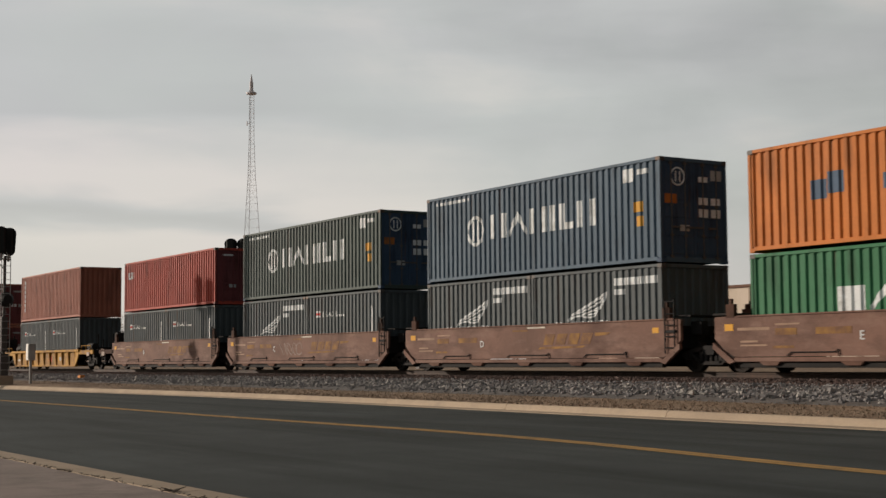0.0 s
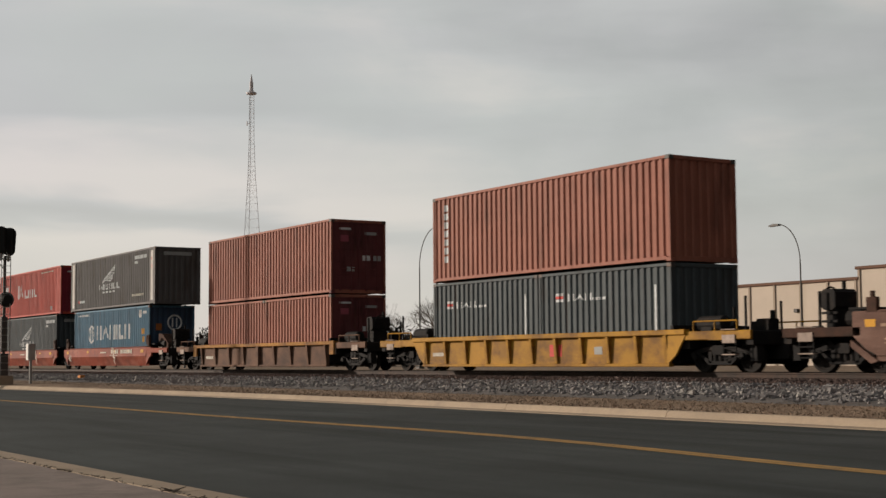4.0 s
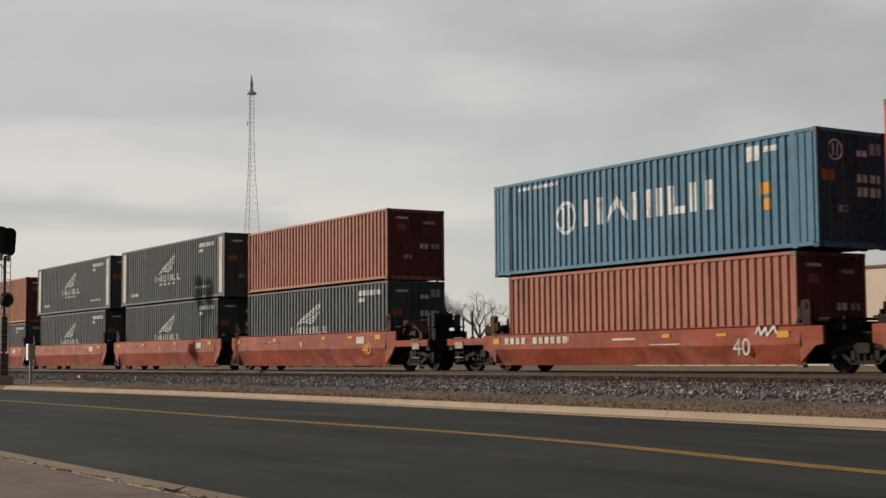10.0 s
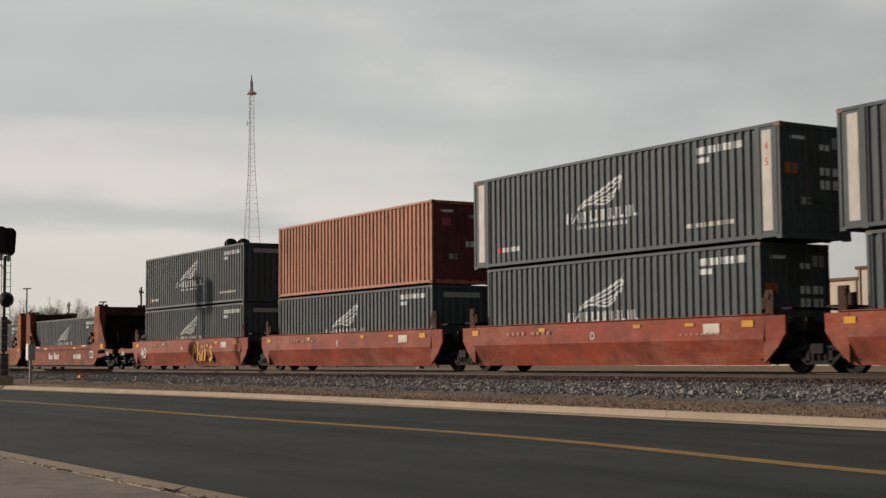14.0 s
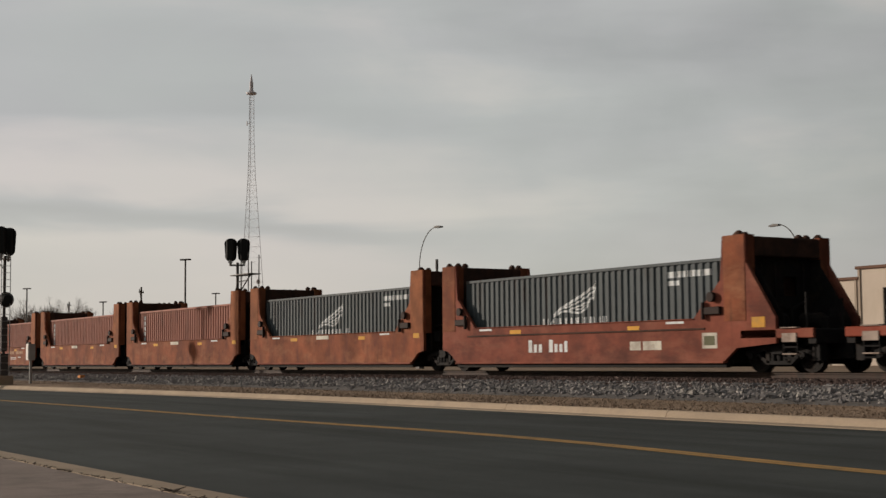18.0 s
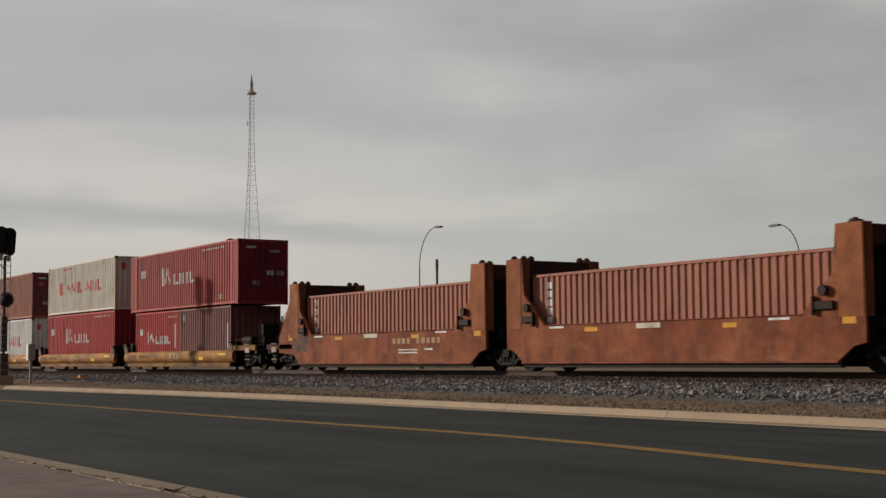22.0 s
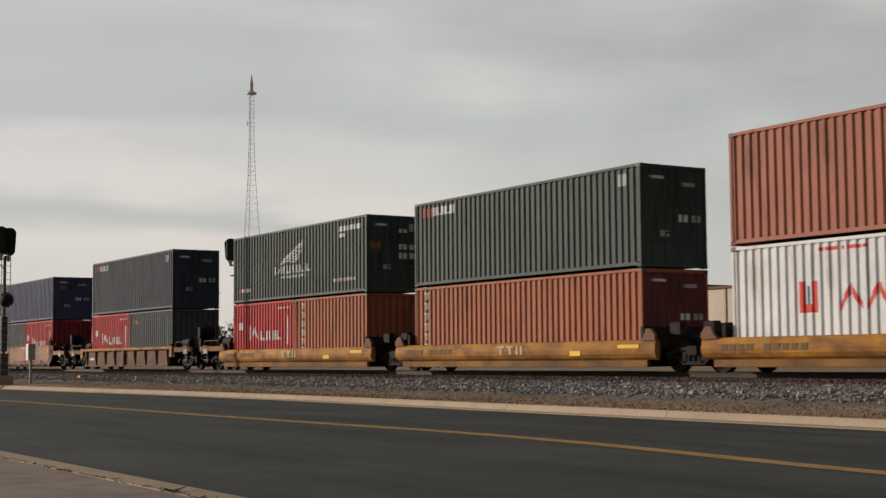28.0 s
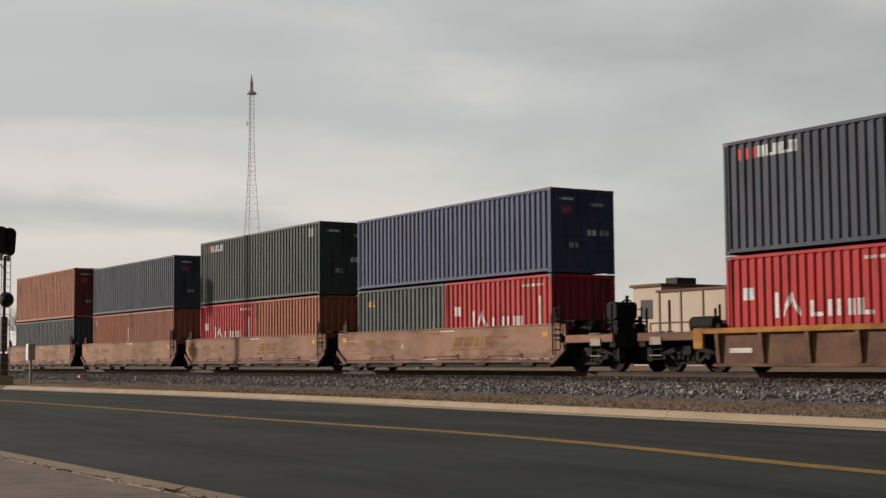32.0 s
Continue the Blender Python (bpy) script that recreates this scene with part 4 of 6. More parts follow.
def truck(car, x):
    t = part("truck", shared(("truck_bolster",), lambda: M().box(-0.2, 0.2, -1.15, 1.15, 0.46, 0.70, 0.03).box(-0.95, 0.95, -0.5, -0.42, 0.40, 0.50).box(-0.95, 0.95, 0.42, 0.5, 0.40, 0.50).box(-0.66, -0.54, -0.80, 0.80, 0.30, 0.42).box(0.54, 0.66, -0.80, 0.80, 0.30, 0.42)), BLACK_STEEL, car, "sooty cast-steel truck", at=pose(x, 0, 0))
    for s in (-1, 1):
        part("side_frame", shared(("side_frame",), frame_side_mesh), BLACK_STEEL, t, at=pose(0, s * 1.0, 0, 0, 0, 0 if s < 0 else 180))
        w = part("wheelset", shared(("wheelset",), wheelset_mesh), WHEEL_STEEL, t, "worn steel wheels on an axle", at=pose(s * 0.87, 0, WHEEL_R))
        WHEELSETS.append((w, s * 0.87, x))
    return t


def plate(car, x0, x1, z0, z1, mat, y=-1.507, name="marking"):
    m = M()
    m.box(x0, x1, y - 0.003, y + 0.003, z0, z1)
    return part(name, m, mat, car)


def plates(car, rects, mat, y=-1.507, name="marking"):
    for x0, x1, z0, z1 in rects:
        plate(car, x0, x1, z0, z1, mat, y, name)


def mirrored(car, name, key, make, mat):
    """The same piece on both sides of a car."""
    for s in (1, -1):
        part(name, shared((name,) + key, make), mat, car, at=Matrix.Diagonal((1, s, 1, 1)))


def brown_side():
    m = M()
    m.extrude([(-6.42, -1.50, 0.40), (6.42, -1.50, 0.40), (6.75, -1.50, 0.55), (7.12, -1.50, 0.85), (7.12, -1.50, 1.38), (7.08, -1.50, 1.41), (-7.08, -1.50, 1.41), (-7.12, -1.50, 1.38), (-7.12, -1.50, 0.85), (-6.75, -1.50, 0.55)], (0, 0.09, 0))
    m.box(-6.3, 6.9, -1.53, -1.36, 1.385, 1.43, 0.01)
    return m


def brown_sill():
    m = M()
    m.box(-6.4, 6.4, -1.54, -1.38, 0.275, 0.385, 0.01)
    for x in (-5.2, -2.6, 0.0, 2.6, 5.2):
        m.extrude([(x - 0.34, -1.535, 0.275), (x + 0.34, -1.535, 0.275), (x + 0.22, -1.50, 0.185), (x - 0.22, -1.50, 0.185)], (0, 0.10, 0))
    m.extrude([(6.35, -1.57, 0.28), (6.55, -1.57, 0.22), (7.15, -1.57, 0.62), (7.12, -1.57, 0.76)], (0, 0.1, 0))
    m.extrude([(-6.35, -1.57, 0.28), (-6.55, -1.57, 0.22), (-7.15, -1.57, 0.62), (-7.12, -1.57, 0.76)], (0, 0.1, 0))
    return m


def ladder_mesh():
    m = M()
    for x in (-0.16, 0.22):
        m.rod((x, 0, 0.5), (x, 0, 1.95), 0.022, n=6)
    for z in (0.65, 0.95, 1.25, 1.55, 1.88):
        m.rod((-0.16, 0, z), (0.22, 0, z), 0.018, n=6)
    m.box(-0.2, 0.26, 0.0, 0.06, 1.05, 1.12)
    return m


def red_side(top, half, low):
    m = M()
    cs = [(-1.33, low), (-1.53, 0.52 * (top - low) + low), (-1.485, top - 0.05), (-1.47, top), (-1.30, top), (-1.30, low)]
    m.extrude([(-half + 0.7, y, z) for y, z in cs], (2 * half - 1.4, 0, 0))
    for s in (-1, 1):
        m.extrude([(s * (half - 0.72), -1.495, low + 0.05), (s * (half - 0.25), -1.495, low + 0.45), (s * half, -1.495, top - 0.45), (s * half, -1.495, top - 0.02), (s * (half - 0.72), -1.495, top - 0.02)], (0, 0.09, 0))
    return m


def lowside_chord():
    m = M()
    cs = [(-1.40, 0.34), (-1.48, 0.40), (-1.53, 0.50), (-1.54, 0.62), (-1.52, 0.76), (-1.47, 0.86), (-1.40, 0.89), (-1.34, 0.86), (-1.34, 0.36)]
    m.extrude([(-6.95, y, z) for y, z in cs], (13.9, 0, 0))
    return m


def lowside_sill():
    m = M()
    m.box(-6.55, 6.55, -1.47, -1.36, 0.14, 0.335, 0.015)
    return m


def ribbed_panel():
    return M().box(-6.25, 6.25, -1.43, -1.38, 0.18, 1.0)


def ribbed_rib():
    m = M()
    m.extrude([(-0.06, -1.43, 0.20), (-0.06, -1.49, 0.26), (-0.06, -1.545, 0.80), (-0.06, -1.56, 0.985), (-0.06, -1.43, 0.985)], (0.12, 0, 0))
    return m


def bulk_side(front, back):
    """Outline of a side with its end columns and gussets; front, back: the slanted ends of the outer units."""
    o = [(-6.3, 0.30), (6.3, 0.30), (6.75, 0.62)]
    o += [(8.1, 0.72), (8.1, 1.35), (7.13, 2.75)] if front else [(7.13, 0.70)]
    o += [(7.13, 3.45), (6.30, 3.45), (6.20, 2.35), (5.15, 1.37), (-5.15, 1.37), (-6.20, 2.35), (-6.30, 3.45), (-7.13, 3.45)]
    o += [(-7.13, 2.75), (-8.1, 1.35), (-8.1, 0.72)] if back else [(-7.13, 0.70)]
    o += [(-6.75, 0.62)]
    m = M()
    m.extrude([(x, -1.50, z) for x, z in o], (0, 0.10, 0))
    return m


def bulk_column(s):
    m = M()
    a, b = sorted((s * 6.32, s * 7.12))
    m.box(a, b, -1.515, -1.16, 1.30, 3.46, 0.02)
    return m


def bulk_head():
    m = M()
    m.box(-0.36, 0.38, -1.15, 1.15, 2.92, 3.42, 0.03)
    m.box(-0.36, -0.28, -1.15, 1.15, 1.3, 2.95)
    for y in (-1.40, -1.22, -0.95, 0.95, 1.22, 1.40):
        m.lathe((0.1 * (1 if abs(y) > 1.3 else -1.5), y, 3.40), (0, 0, 1), [(0, 0.11), (0.10, 0.11), (0.17, 0.05)], 8)
    return m


def bulk_shade_lining(outer):
    """Inner side of an end: a black sheet added inside each side wall to stand for shade, a cross web with a round
    opening, pipes and a valve.
    """
    m = M()
    for k in (-1, 1):
        o = [(-0.40, 0.72), (1.36, 0.74), (1.36, 1.33), (0.40, 2.72), (0.40, 2.90), (-0.40, 2.90)] if outer else [(-0.40, 0.72), (0.38, 0.72), (0.38, 2.90), (-0.40, 2.90)]
        m.extrude([(x, k * 1.155 if k < 0 else 1.135, z) for x, z in o], (0, 0.02, 0))
    m.box(0.02, 0.07, -1.13, 0.15, 1.0, 2.92)
    m.box(0.02, 0.07, 0.62, 1.13, 1.0, 2.92)
    m.box(0.02, 0.07, 0.15, 0.62, 1.0, 1.95)
    m.box(0.02, 0.07, 0.15, 0.62, 2.45, 2.92)
    for y in (-0.7, -0.2, 0.8):
        m.rod((0.14, y, 0.8), (0.14, y, 2.8), 0.035, n=6)
    m.tube([(0.2, -0.9, 1.5), (0.35, -0.4, 1.7), (0.3, 0.2, 1.6), (0.25, 0.9, 1.9)], 0.04, 6)
    m.box(0.08, 0.30, -0.55, -0.25, 1.35, 1.75, 0.03)
    if outer:
        m.box(0.35, 1.30, -1.13, 1.13, 0.98, 1.05)
        m.lathe((0.5, 0.35, 1.30), (1, 0, 0), [(0, 0.12), (0.05, 0.2), (0.65, 0.2), (0.7, 0.12)], 12)
    return m


def cross_members(top):
    m = M()
    for x in (-5.9, -3.0, 0.0, 3.0, 5.9):
        m.box(x - 0.16, x + 0.16, -1.27, 1.27, top - 0.12, top)
    m.box(-6.4, 6.4, -1.27, -1.12, top - 0.12, top - 0.04)
    m.box(-6.4, 6.4, 1.12, 1.27, top - 0.12, top - 0.04)
    return m


def end_arm(s):
    m = M()
    a, b = sorted((s * 6.25, s * 7.70))
    m.box(a, b, -0.36, 0.36, 0.55, 0.98, 0.04)
    a, b = sorted((s * 6.55, s * 6.95))
    m.box(a, b, -1.38, 1.38, 0.62, 1.10, 0.03)
    a, b = sorted((s * 6.20, s * 6.32))
    m.box(a, b, -1.38, 1.38, 0.30, 1.25)
    for y in (-0.9, 0.9):
        m.box(min(s * 7.0, s * 7.4), max(s * 7.0, s * 7.4), y - 0.12, y + 0.12, 1.0, 1.35, 0.02)
    return m


def deck_mesh(s):
    m = M()
    a, b = sorted((s * 6.6, s * 9.30))
    m.box(a, b, -1.40, 1.40, 0.98, 1.06, 0.01)
    a, b = sorted((s * 6.95, s * 9.30))
    m.box(a, b, -0.60, 0.60, 0.72, 0.98, 0.04)
    a, b = sorted((s * 9.08, s * 9.32))
    m.box(a, b, -1.42, 1.42, 0.70, 1.05, 0.02)
    a, b = sorted((s * 8.72, s * 9.55))
    m.box(a, b, -0.42, 0.42, 0.34, 0.96, 0.05)
    for y in (-1.1, 1.1):
        m.box(min(s * 8.98, s * 9.26), max(s * 8.98, s * 9.26), y - 0.12, y + 0.12, 0.30, 0.72, 0.03)
    return m


def deck_rail(s, railed):
    """Side sill and low guard rail of an end platform."""
    m = M()
    a, b = sorted((s * 6.9, s * 9.30))
    m.box(a, b, -1.50, -1.40, 0.84, 1.07, 0.02)
    if not railed:
        return m
    for x in (7.2, 8.0, 8.8):
        m.rod((s * x, -1.46, 1.05), (s * x, -1.46, 1.32), 0.022, n=6)
    m.rod((s * 7.2, -1.46, 1.32), (s * 8.8, -1.46, 1.32), 0.022, n=6)
    return m


def steps_mesh():
    m = M()
    for x in (-0.22, 0.22):
        m.rod((x, 0, 0.35), (x, 0, 1.0), 0.02, n=6)
    for z in (0.36, 0.62):
        m.rod((-0.22, 0, z), (0.22, 0, z), 0.022, n=6)
    return m


def coupler_mesh(s):
    m = M()
    a, b = sorted((s * 8.9, s * 9.70))
    m.box(a, b, -0.11, 0.11, 0.68, 0.88, 0.03)
    m.extrude([(s * 9.55, -0.20, 0.62), (s * 9.90, -0.16, 0.62), (s * 9.92, 0.05, 0.62), (s * 9.70, 0.12, 0.62), (s * 9.55, 0.20, 0.62)], (0, 0, 0.32))
    m.tube([(s * 8.9, 0.45, 0.80), (s * 9.2, 0.42, 0.50), (s * 9.55, 0.36, 0.42), (s * 9.85, 0.30, 0.50)], 0.03, 6)
    return m


def tread_mesh():
    return M().box(-0.23, 0.23, -0.06, -0.02, 0.74, 0.96, 0.01).box(-0.26, 0.26, -0.08, 0.08, 1.075, 1.105, 0.01).box(-0.24, 0.24, -0.06, 0.10, 0.44, 0.475, 0.01)


def brake_stand():
    m = M()
    m.box(-0.16, 0.16, -0.30, 0.30, 1.05, 1.75, 0.03)
    m.box(-0.22, 0.22, -0.38, 0.38, 1.50, 2.0, 0.08)
    m.box(-0.14, 0.14, -0.20, 0.20, 0.36, 1.06, 0.03)
    m.rod((-0.05, 0.24, 1.9), (-0.05, 0.24, 2.2), 0.05, n=8)
    for z in (1.2, 1.4):
        m.box(-0.24, 0.24, -0.34, -0.28, z, z + 0.06)
    return m


def brake_wheel():
    m = M()
    m.ring((0, 0, 0), (1, 0, 0), 0.28, 0.022, 18, 6)
    for i in range(6):
        a = math.pi / 3 * i
        m.rod((0, 0, 0), (0, 0.28 * math.cos(a), 0.28 * math.sin(a)), 0.014, n=5)
    m.rod((-0.08, 0, 0), (0.02, 0, 0), 0.05, n=8)
    return m


def car_end(car, s, mat, rail_mat, brake, railed):
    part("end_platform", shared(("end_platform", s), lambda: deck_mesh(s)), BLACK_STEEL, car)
    for k in (1, -1):
        part("guard_rail" if railed else "side_sill", shared(("guard_rail", s, railed), lambda: deck_rail(s, railed)), rail_mat, car, at=Matrix.Diagonal((1, k, 1, 1)))
        part("step_ladder", shared(("step_ladder",), steps_mesh), BLACK_STEEL, car, at=pose(s * 8.55, k * -1.47, 0))
        part("step_tread", shared(("step_tread",), tread_mesh), STEP_STEEL, car, "pale worn step treads", at=pose(s * 8.55, k * -1.47, 0) @ Matrix.Diagonal((1, k, 1, 1)))
    part("coupler", shared(("coupler", s), lambda: coupler_mesh(s)), BLACK_STEEL, car)
    for x, y, h in ((8.6, -0.95, 1.95), (8.3, 0.6, 1.85), (7.5, -0.3, 1.7)):
        part("stanchion", shared(("stanchion", h), lambda: M().rod((0, 0, 1.0), (0, 0, h), 0.035, n=6).box(-0.06, 0.06, -0.06, 0.06, 1.05, 1.12)), BLACK_STEEL, car, at=pose(s * x, y, 0))
    part("air_tank", shared(("air_tank",), lambda: M().lathe((-0.5, 0, 0), (1, 0, 0), [(0, 0.12), (0.06, 0.20), (0.94, 0.20), (1.0, 0.12)], 12)), BLACK_STEEL, car, at=pose(s * 7.3, -0.85, 1.28))
    part("brake_valve", shared(("brake_valve",), lambda: M().box(-0.22, 0.22, -0.2, 0.2, 1.06, 1.4, 0.04).rod((0.1, 0.1, 1.3), (0.1, 0.1, 1.62), 0.07, n=8)), BLACK_STEEL, car, at=pose(s * 7.9, 0.5, 0))
    if brake and mat is WELL["red"]:
        part("gear_housing", shared(("gear_housing", s), lambda: M().extrude([(s * 6.75, -0.95, 1.06), (s * 6.75, -0.95, 1.80), (s * 7.25, -0.95, 1.78), (s * 8.05, -0.95, 1.30), (s * 8.05, -0.95, 1.06)], (0, 0.75, 0))), WELL["rust_black"], car, "dark sloping brake gear housing")
    if brake:
        b = part("brake_stand", shared(("brake_stand",), brake_stand), BLACK_STEEL, car, at=pose(s * 8.45, -0.45, 0))
        part("brake_wheel", shared(("brake_wheel",), brake_wheel), BLACK_STEEL, b, "spoked steel brake wheel", at=pose(s * 0.24, 0, 1.78))


CAR_LABEL = {"brown": "weathered brown steel well car unit with smooth sides", "pinkish": "faded brown steel well car unit with smooth sides", "red": "red steel well car unit with creased sides",
             "lowred": "red steel low-sided well car unit", "ribbed": "yellow well car with ribbed sides", "dun": "brown well car with ribs and a yellow top chord",
             "bulk": "rusty orange well car unit with end bulkheads", "bulk_red": "rusty red well car unit with end bulkheads", "lowside": "yellow low-sided well car unit"}


def well_car(kind, front, back, letter="", extra=None, graffiti=None):
    """One unit of a well car; front, back: whether it is the first or last unit of its car."""
    car = thing("well_car", CAR_LABEL[kind], "railway car", "well cars of the train")
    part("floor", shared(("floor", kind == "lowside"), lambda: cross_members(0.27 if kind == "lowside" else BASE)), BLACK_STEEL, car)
    sides = {"brown": "brown", "pinkish": "pinkish", "red": "red", "lowred": "red", "ribbed": "yellow", "dun": "dun", "bulk": "rust", "bulk_red": "rust_dark", "lowside": "yellow"}[kind]
    mat = WELL[sides]
    rail_mat = {"lowside": WELL["ochre"], "ribbed": WELL["yellow"], "dun": WELL["dun"], "brown": WELL["rust_black"], "bulk": WELL["rust_black"]}.get(kind, mat)
    for s, end in ((1, front), (-1, back)):
        if end:
            car_end(car, s, mat, rail_mat, kind == "red" or (s > 0) if kind in ("red", "lowred", "dun", "lowside") else (s < 0) if kind == "brown" else kind == "pinkish" and s > 0, kind in ("ribbed", "dun", "lowside"))
        part("end_arm", shared(("end_arm", s), lambda: end_arm(s)), BLACK_STEEL, car)
    truck(car, -TRUCK_X)
    if front:
        truck(car, TRUCK_X)
    if kind in ("brown", "pinkish"):
        mirrored(car, "side_wall", (kind,), brown_side, mat)
        mirrored(car, "side_sill", (kind,), brown_sill, WELL["brown"])
        mirrored(car, "bottom_beam", ("brown",), lambda: M().box(-6.3, 6.3, -1.44, -1.30, 0.13, 0.27, 0.01), BLACK_STEEL)
        for x0, x1 in ((-4.6, -3.0), (-0.9, 1.3), (3.0, 4.9)):
            part("brake_pipe", M().tube([(x0, -1.53, 0.42), (x0 + 0.12, -1.53, 0.50), (x1 - 0.10, -1.53, 0.50), (x1, -1.53, 0.56), (x1 + 0.02, -1.53, 0.40)], 0.015, 6), BLACK_STEEL if kind == "brown" else mat, car)
        for s in (1, -1):
            for k in (1, -1):
                part("guide_post", shared(("guide_post",), lambda: M().box(-0.16, 0.16, -0.07, 0.05, 1.38, 1.72, 0.02).box(-0.05, 0.05, -0.05, 0.03, 1.72, 1.86, 0.01)), WELL["rust_black"], car, at=pose(s * 6.55, k * -1.44, 0) @ Matrix.Diagonal((s, k, 1, 1)))
            part("walkway", shared(("walkway",), lambda: M().box(-0.3, 0.3, -1.35, 1.35, 1.46, 1.51, 0.01)), BLACK_STEEL, car, at=pose(s * 7.05, 0, 0))
        for k in (1, -1):
            part("ladder", shared(("ladder",), ladder_mesh), BLACK_STEEL, car, at=pose(6.72, k * -1.55, 0))
        ochre = surface("mark_ochre", (0.24, 0.125, 0.035), 0.7, 0, 7, 1.2, 0.3, (0.12, 0.062, 0.04), 0.75)
        for x in (1.0, 1.6, 2.2, 2.8):
            part("marking", M().extrude([(x, -1.507, 0.80), (x + 0.46, -1.507, 0.80), (x + 0.62, -1.507, 1.12), (x + 0.14, -1.507, 1.12)], (0, 0.004, 0)), ochre, car)
        part("marking", M().extrude([(0.75, -1.507, 0.67), (2.9, -1.507, 0.70), (3.05, -1.507, 0.76), (0.85, -1.507, 0.74)], (0, 0.004, 0)), ochre, car)
        part("marking", M().extrude([(3.5, -1.507, 1.02), (4.1, -1.507, 1.05), (4.2, -1.507, 1.12), (3.5, -1.507, 1.12)], (0, 0.004, 0)), ochre, car)
        plates(car, [(-0.6, 0.2, 1.22, 1.27), (-5.0, -4.3, 0.92, 1.08), (-3.7, -2.6, 0.92, 1.08), (-5.1, -4.4, 0.60, 0.66)], ochre, -1.504)
        plates(car, [(0.2, 1.1, 1.30, 1.345)], FADED_MARK, -1.504)
        plates(car, [(-6.3, -5.2, 1.05, 1.12), (-6.2, -5.6, 0.75, 0.80), (-6.2, -5.3, 0.66, 0.70), (-5.0, -4.2, 1.16, 1.2)], surface("mark_worn_buff", (0.30, 0.20, 0.14), 0.7, 0, 9, 1.2, 0.25), -1.504)
        plates(car, [(-6.75, -6.45, 1.05, 1.22), (6.0, 6.25, 1.05, 1.2)], YELLOW_MARK, -1.504)
    elif kind in ("red", "lowred"):
        top, low = (1.42, 0.19) if kind == "red" else (1.14, 0.20)
        mirrored(car, "side_wall", (kind,), lambda: red_side(top, 7.15, low), mat)
        mirrored(car, "top_chord", (kind,), lambda: M().box(-6.6, 6.6, -1.53, -1.37, top + 0.004, top + 0.03, 0.008), mat)
        zt = top - 0.12
        for s in (1, -1):
            for k in (1, -1):
                part("guide_post", shared(("guide_post_red", top), lambda: M().box(-0.15, 0.15, -0.06, 0.06, top - 0.02, top + 0.60, 0.02).box(-0.28, -0.15, -0.05, 0.05, top + 0.14, top + 0.42, 0.02).rod((-0.05, -0.09, top + 0.46), (-0.05, 0.0, top + 0.46), 0.09, n=10)), WELL["rust_black"], car, "dark red container guide post", at=pose(s * 6.62, k * -1.42, 0) @ Matrix.Diagonal((s, k, 1, 1)))
            part("walkway", shared(("walkway_red", top), lambda: M().box(-0.25, 0.25, -1.35, 1.35, top + 0.12, top + 0.17, 0.01)), BLACK_STEEL, car, at=pose(s * 7.0, 0, 0))
        plates(car, [(-6.55, -6.2, zt - 0.16, zt), (5.7, 6.1, zt - 0.16, zt), (-2.9, -2.6, zt - 0.12, zt), (1.5, 1.8, zt - 0.1, zt), (3.6, 3.95, zt - 0.10, zt - 0.02)], YELLOW_MARK, -1.519)
        if kind == "red":
            plates(car, [(4.3, 4.9, zt - 0.32, zt - 0.05)], FADED_MARK, -1.522)
            plates(car, [(3.4 + 0.2 * i, 3.52 + 0.2 * i, 0.96, 1.02) for i in range(8)] + [(-4.6 + 0.26 * i, -4.42 + 0.26 * i, 1.10, 1.20) for i in (0, 1, 2, 3, 5, 6, 7, 8)], surface("mark_worn_pink", (0.34, 0.17, 0.13), 0.7, 0, 12, 1.2, 0.2), -1.532)
        else:
            k0 = 1.2 if front else -5.9
            if front or back:
                plates(car, [(k0 + 0.30 * i, k0 + 0.20 + 0.30 * i, zt - 0.18, zt + 0.02) for i in (0, 1, 2, 3, 5, 6, 7, 8, 9, 10)], FADED_MARK, -1.523)
            plates(car, [(-0.6, 0.4, zt - 0.14, zt - 0.08), (1.0, 2.2, zt - 0.3, zt - 0.26)], FADED_MARK, -1.522)
    elif kind in ("ribbed", "dun"):
        mirrored(car, "side_wall", (kind,), ribbed_panel, mat)
        mirrored(car, "top_chord", (kind,), lambda: M().box(-6.95, 6.95, -1.58, -1.37, 0.99, 1.13, 0.015), WELL["yellow" if kind == "ribbed" else "grimy"])
        mirrored(car, "bottom_chord", (kind,), lambda: M().box(-6.3, 6.3, -1.54, -1.38, 0.15, 0.235, 0.015), mat)
        n = 10 if kind == "ribbed" else 8
        if kind == "dun":
            for k in (1, -1):
                part("centre_plate", shared(("centre_plate",), lambda: M().box(-0.13, 0.13, -1.575, -1.43, 0.16, 1.0, 0.01)), mat, car, at=Matrix.Diagonal((1, k, 1, 1)))
        for i in range(n + 1):
            for k in (1, -1):
                part("rib", shared(("rib",), ribbed_rib), mat, car, at=pose(-6.15 + 12.3 * i / n, 0, 0) @ Matrix.Diagonal((1, k, 1, 1)))
        if kind == "ribbed":
            for s in (1, -1):
                for k in (1, -1):
                    part("end_gusset", shared(("end_gusset", s), lambda: M().extrude([(s * 6.2, -1.52, 0.2), (s * 6.55, -1.52, 0.45), (s * 6.95, -1.52, 0.98), (s * 6.2, -1.52, 0.98)], (0, 0.06, 0))), mat, car, at=Matrix.Diagonal((1, k, 1, 1)))
            plates(car, [(-1.75, -1.25, 0.45, 0.85)], surface("mark_ochre2", (0.30, 0.16, 0.04), 0.7), -1.436)
            plates(car, [(3.0, 3.35, 0.5, 0.72)], GREY_MARK, -1.436)
